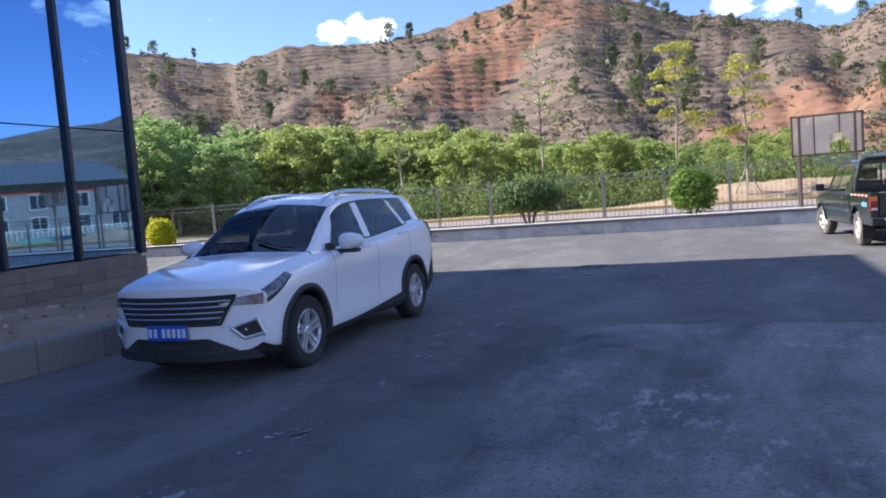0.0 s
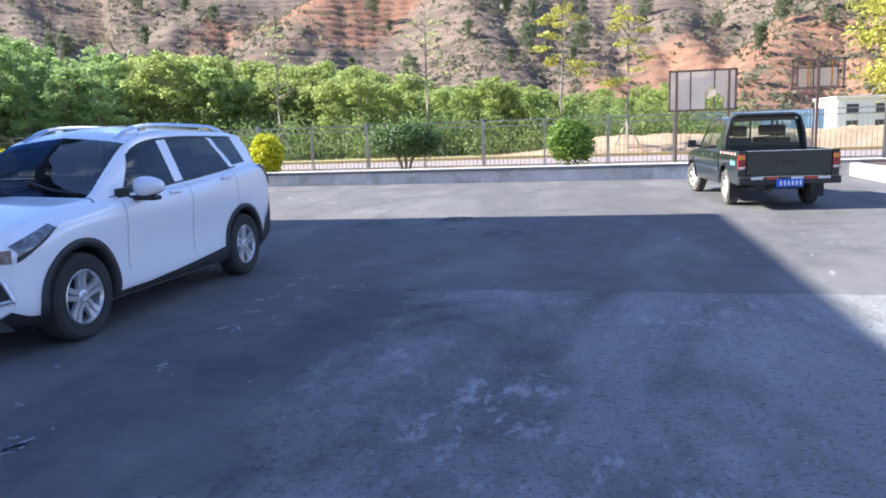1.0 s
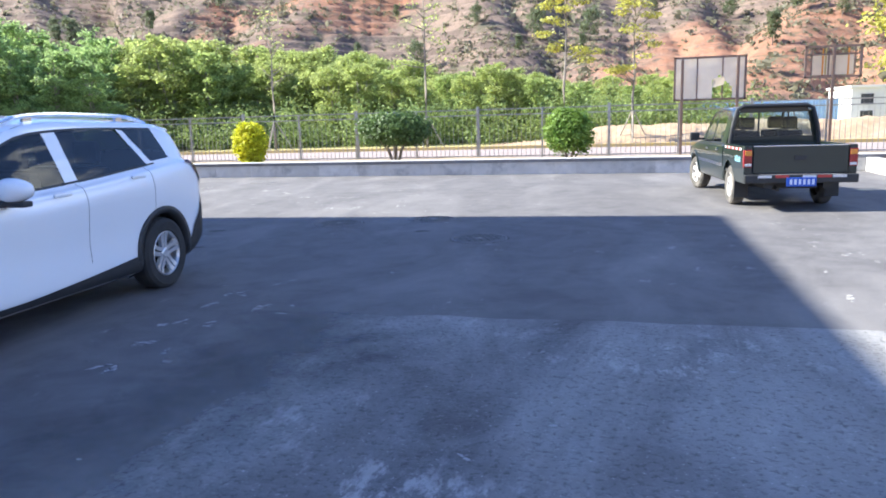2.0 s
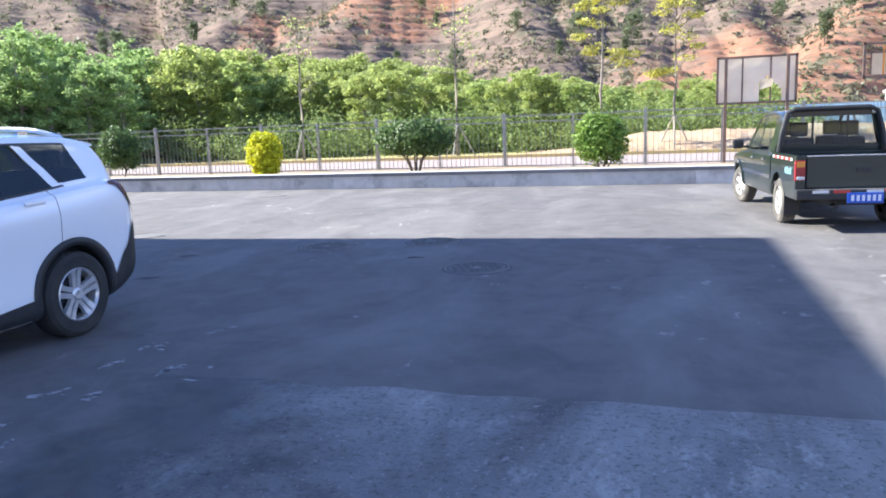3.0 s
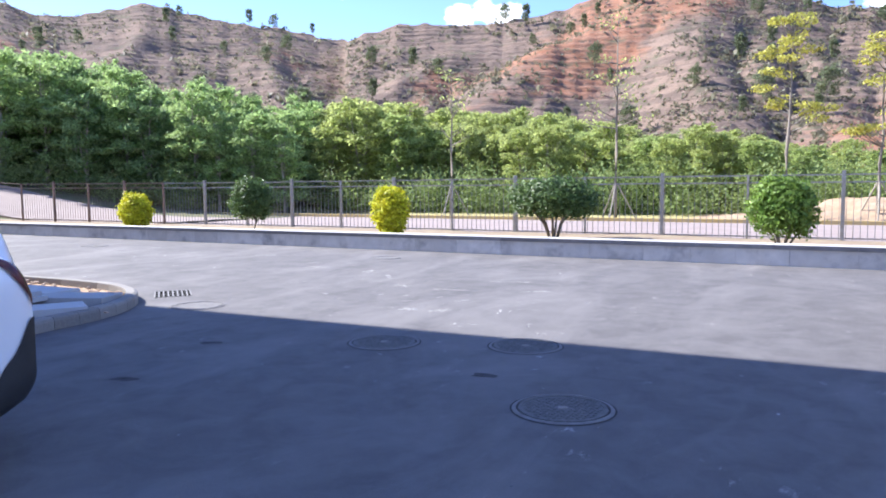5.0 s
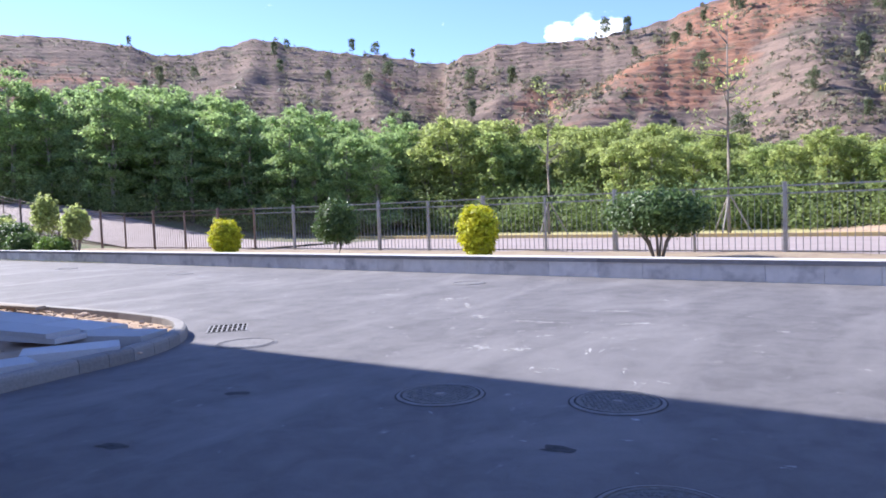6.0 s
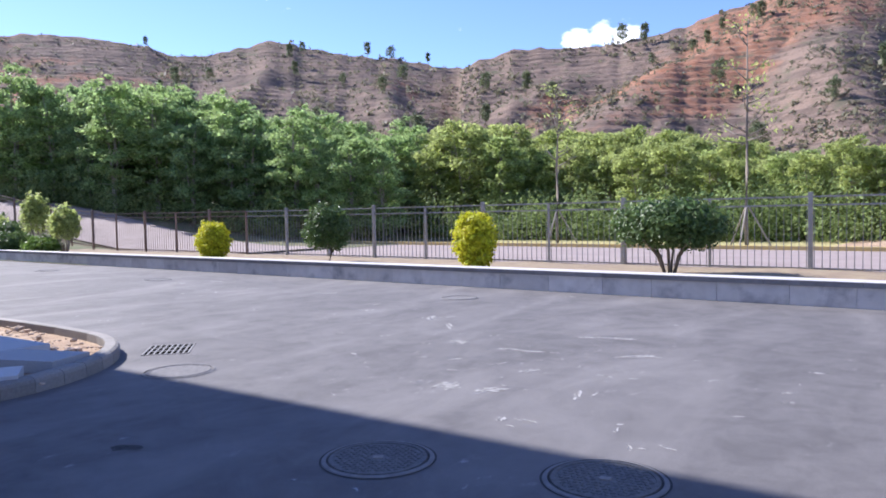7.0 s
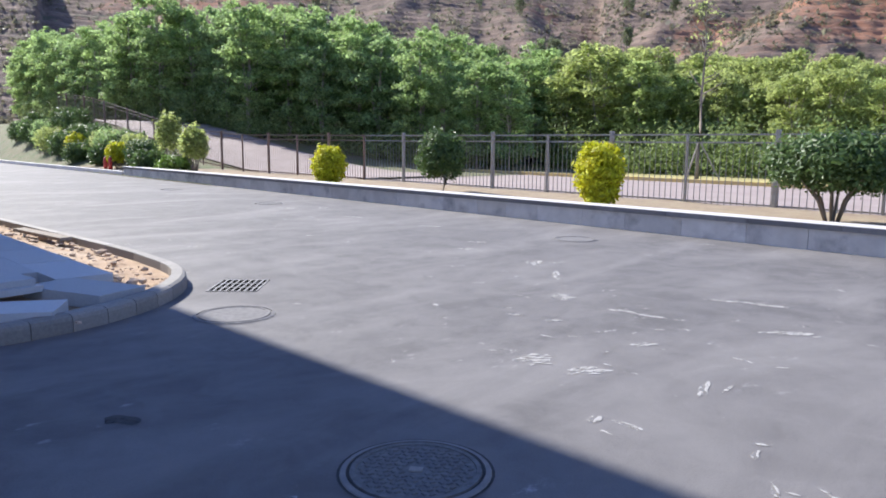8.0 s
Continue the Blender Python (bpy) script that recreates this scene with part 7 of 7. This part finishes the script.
def make_billboards():
    y = 15.0
    b = thing("billboard", "weathered steel billboard frame with torn pale canvas", "billboard")
    bm = bmesh.new()
    frame_box(bm, 3.52, 1.95, 5.58, 3.22, y, 0.03)
    part("frame", bm, M_RUST_STEEL, b)
    for x in (4.18, 4.92):
        part("brace", box_mesh("brace", M_RUST_STEEL, x - 0.02, y - 0.03, 1.95, x + 0.02, y + 0.02, 3.22), None, b)
    for x in (3.74, 5.36):
        part("post", box_mesh("post", M_RUST_STEEL, x - 0.04, y - 0.07, 0.0, x + 0.04, y + 0.01, 3.24, 0.006), None, b)
    verts, faces = [], []
    n = 24
    for i in range(n + 1):
        for j in range(n + 1):
            x, z = 3.55 + 2.0 * i / n, 1.98 + 1.21 * j / n
            verts.append((x, y + 0.05 + 0.03 * noise.noise(Vector((x * 2, z * 2, 0))), z))
    for i in range(n):
        for j in range(n):
            a = i * (n + 1) + j
            f, g = i / n, j / n
            # a torn corner hangs open
            if 0.52 < f < 0.80 and g < 0.55 - abs(f - 0.62) * 1.6:
                continue
            faces.append((a, a + n + 1, a + n + 2, a + 1))
    part("canvas", raw_mesh("canvas", verts, faces, M_CANVAS, True), None, b, "torn pale canvas")
    bm = bmesh.new()
    vs = [bm.verts.new(p) for p in ((4.62, y - 0.02, 2.30), (4.95, y - 0.10, 2.38), (4.98, y - 0.06, 2.62), (4.66, y, 2.58))]
    bm.faces.new(vs)
    part("flap", bm, M_CANVAS, b)
    c = thing("signboard", "small steel sign frame on one post with faded stripes", "signboard")
    bm = bmesh.new()
    frame_box(bm, 7.25, 2.50, 8.76, 3.38, y, 0.03)
    box(bm, 7.40, y - 0.02, 2.56, 7.43, y + 0.02, 3.34)
    box(bm, 8.58, y - 0.02, 2.56, 8.61, y + 0.02, 3.34)
    box(bm, 7.27, y - 0.02, 3.13, 8.74, y + 0.02, 3.17)
    part("frame", bm, M_RUST_STEEL, c)
    part("panel", box_mesh("panel", M_CANVAS, 7.44, y + 0.02, 2.56, 8.57, y + 0.035, 3.12), None, c, "faded white panel")
    for x, m in ((7.70, M_LAMP_AMBER), (7.78, M_YELLOW_KERB), (7.86, M_RUST_STEEL), (8.40, M_LAMP_AMBER)):
        part("stripe", box_mesh("stripe", m, x, y + 0.008, 2.56, x + 0.045, y + 0.0195, 3.33), None, c)
    part("post", box_mesh("post", M_RUST_STEEL, 7.98, y - 0.04, 0.0, 8.06, y + 0.04, 3.35, 0.006), None, c)
    for s in (-1, 1):
        bm = bmesh.new()
        tube(bm, [(8.02, y, 2.25), (8.02 + s * 0.22, y, 2.50)], 0.02, 6)
        part("strut", bm, M_RUST_STEEL, c)


make_billboards()


def make_far_site():
    f = thing("site_hoarding", "pale blue corrugated sheet hoarding round a building site", "hoarding")
    me = bmesh.new()
    rows = []
    for k in range(25):
        x = k * 0.1
        rows.append([me.verts.new((x, 0.03 * (k % 2), z)) for z in (0, 2.2)])
    for a, b in zip(rows, rows[1:]):
        me.faces.new((a[0], b[0], b[1], a[1]))
    sheet = mesh_of(me, "sheet", M_BLUE_SHEET)
    for k in range(4):
        part("sheet", sheet, None, f).matrix_world = pose(6.4 + k * 2.42, 44.5 + 0.1 * k, -0.05)
        part("sheet_post", box_mesh("sheet_post", M_FENCE, -0.03, -0.08, 0, 0.03, -0.01, 2.3), None, f).matrix_world = pose(6.4 + k * 2.42, 44.5 + 0.1 * k, -0.05)
    b = thing("white_block", "white two-storey site building with dark windows", "building", pose(31.5, 78.0, -2.3))
    bm = bmesh.new()
    box(bm, -5.5, 0, -0.1, 7, 9, 5.9)
    part("wall", bm, M_WHITE_WALL, b)
    part("roof", box_mesh("roof", M_WHITE_WALL, -5.7, -0.3, 5.9, 7.3, 9.3, 6.15), None, b)
    me = box_mesh("window", M_DARK_GLASS, -0.6, -0.05, 0, 0.6, 0.02, 1.0)
    sill = box_mesh("sill", M_COPING, -0.7, -0.14, -0.1, 0.7, 0.0, 0.0)
    for floor in range(2):
        for k in range(4):
            w = part("window", me, None, b)
            w.matrix_basis = pose(-4.0 + k * 2.9, -0.01, 2.5 + floor * 1.75)
            part("window_sill", sill, None, w)
    n = thing("dust_net", "green dust net spread over the site ground", "net", pose(18, 33, 0))
    verts, faces = [], []
    for i in range(21):
        for j in range(9):
            verts.append((i * 0.8, j * 0.9, 0.25 + 0.3 * smooth(min(j, 8 - j) / 3) + 0.12 * noise.noise(Vector((i * 0.6, j * 0.6, 2)))))
    for i in range(20):
        for j in range(8):
            a = i * 9 + j
            faces.append((a, a + 9, a + 10, a + 1))
    part("sheet", raw_mesh("sheet", verts, faces, M_GREEN_NET, True), None, n)


make_far_site()


def make_right_planter():
    """Raised pale beds and a ramp wall beyond the pickup."""
    p = thing("planter_wall", "low pale rendered planter wall beside the pickup", "wall", kind="structure")
    part("wall_front", box_mesh("wall_front", M_CONCRETE, 7.9, 8.2, -0.05, 14, 8.45, 0.34, 0.012), None, p)
    part("wall_side", box_mesh("wall_side", M_CONCRETE, 7.9, 8.45, -0.05, 8.15, 11.05, 0.34, 0.012), None, p)
    part("bed", box_mesh("bed", M_SAND, 8.15, 8.45, 0.0, 14, 11.05, 0.26), None, p, "orange soil bed")
    part("wall_back", box_mesh("wall_back", M_WHITE_WALL, 9.6, 10.2, 0.2, 14, 10.4, 1.05, 0.012), None, p, "white rendered upstand")
    shrub("low_tuft", "small green tuft growing in the bed", 9.2, 9.4, 0.26, 0.5, 0.7, M_LEAF_BRIGHT, 77, 0.0, count=600)


make_right_planter()


# ---- the house across the yard, which shows in the mirror glass ----
def make_house():
    h = thing("house", "grey two-storey house with a red band and hipped dark roof", "house", pose(55, 55, 0, 0, 0, -45))
    bm = bmesh.new()
    box(bm, -11, -5, -0.1, 11, 5, 6.4)
    part("wall", bm, M_WALL_GREY, h)
    part("band", box_mesh("band", M_RED_BAND, -11.05, -5.05, 5.2, 11.05, 5.05, 5.75), None, h, "red painted band")
    bm = bmesh.new()
    vs = [bm.verts.new(p) for p in ((-12, -6, 6.4), (12, -6, 6.4), (12, 6, 6.4), (-12, 6, 6.4), (-6, 0, 9.2), (6, 0, 9.2))]
    for q in ((0, 1, 5, 4), (1, 2, 5), (2, 3, 4, 5), (3, 0, 4), (3, 2, 1, 0)):
        bm.faces.new([vs[i] for i in q])
    part("roof", bm, M_ROOF_DARK, h)
    pane = box_mesh("pane", M_DARK_GLASS, -0.8, -0.02, 0, 0.8, 0.02, 1.6)
    fr = bmesh.new()
    frame_box(fr, -0.85, -0.05, 0.85, 1.65, 0, 0.05)
    box(fr, -0.03, -0.04, 0, 0.03, 0.04, 1.6)
    frm = mesh_of(fr, "window_frame", M_COPING)
    for x in (-8.5, -4.5, -0.5, 3.5, 7.5):
        for z in (0.9, 3.5):
            w = part("window", pane, None, h)
            w.matrix_basis = pose(x, -5.06, z)
            part("window_frame", frm, None, w)
    rail = thing("white_railing", "white railing in front of the house", "railing", pose(48, 48, 0, 0, 0, -45))
    bar = box_mesh("baluster", M_WHITE_WALL, -0.04, -0.04, 0, 0.04, 0.04, 1.1)
    for k in range(40):
        part("baluster", bar, None, rail).matrix_basis = pose(-10 + k * 0.5, 0, 0)
    part("rail", box_mesh("rail", M_WHITE_WALL, -10.1, -0.06, 1.1, 9.6, 0.06, 1.2), None, rail)


make_house()
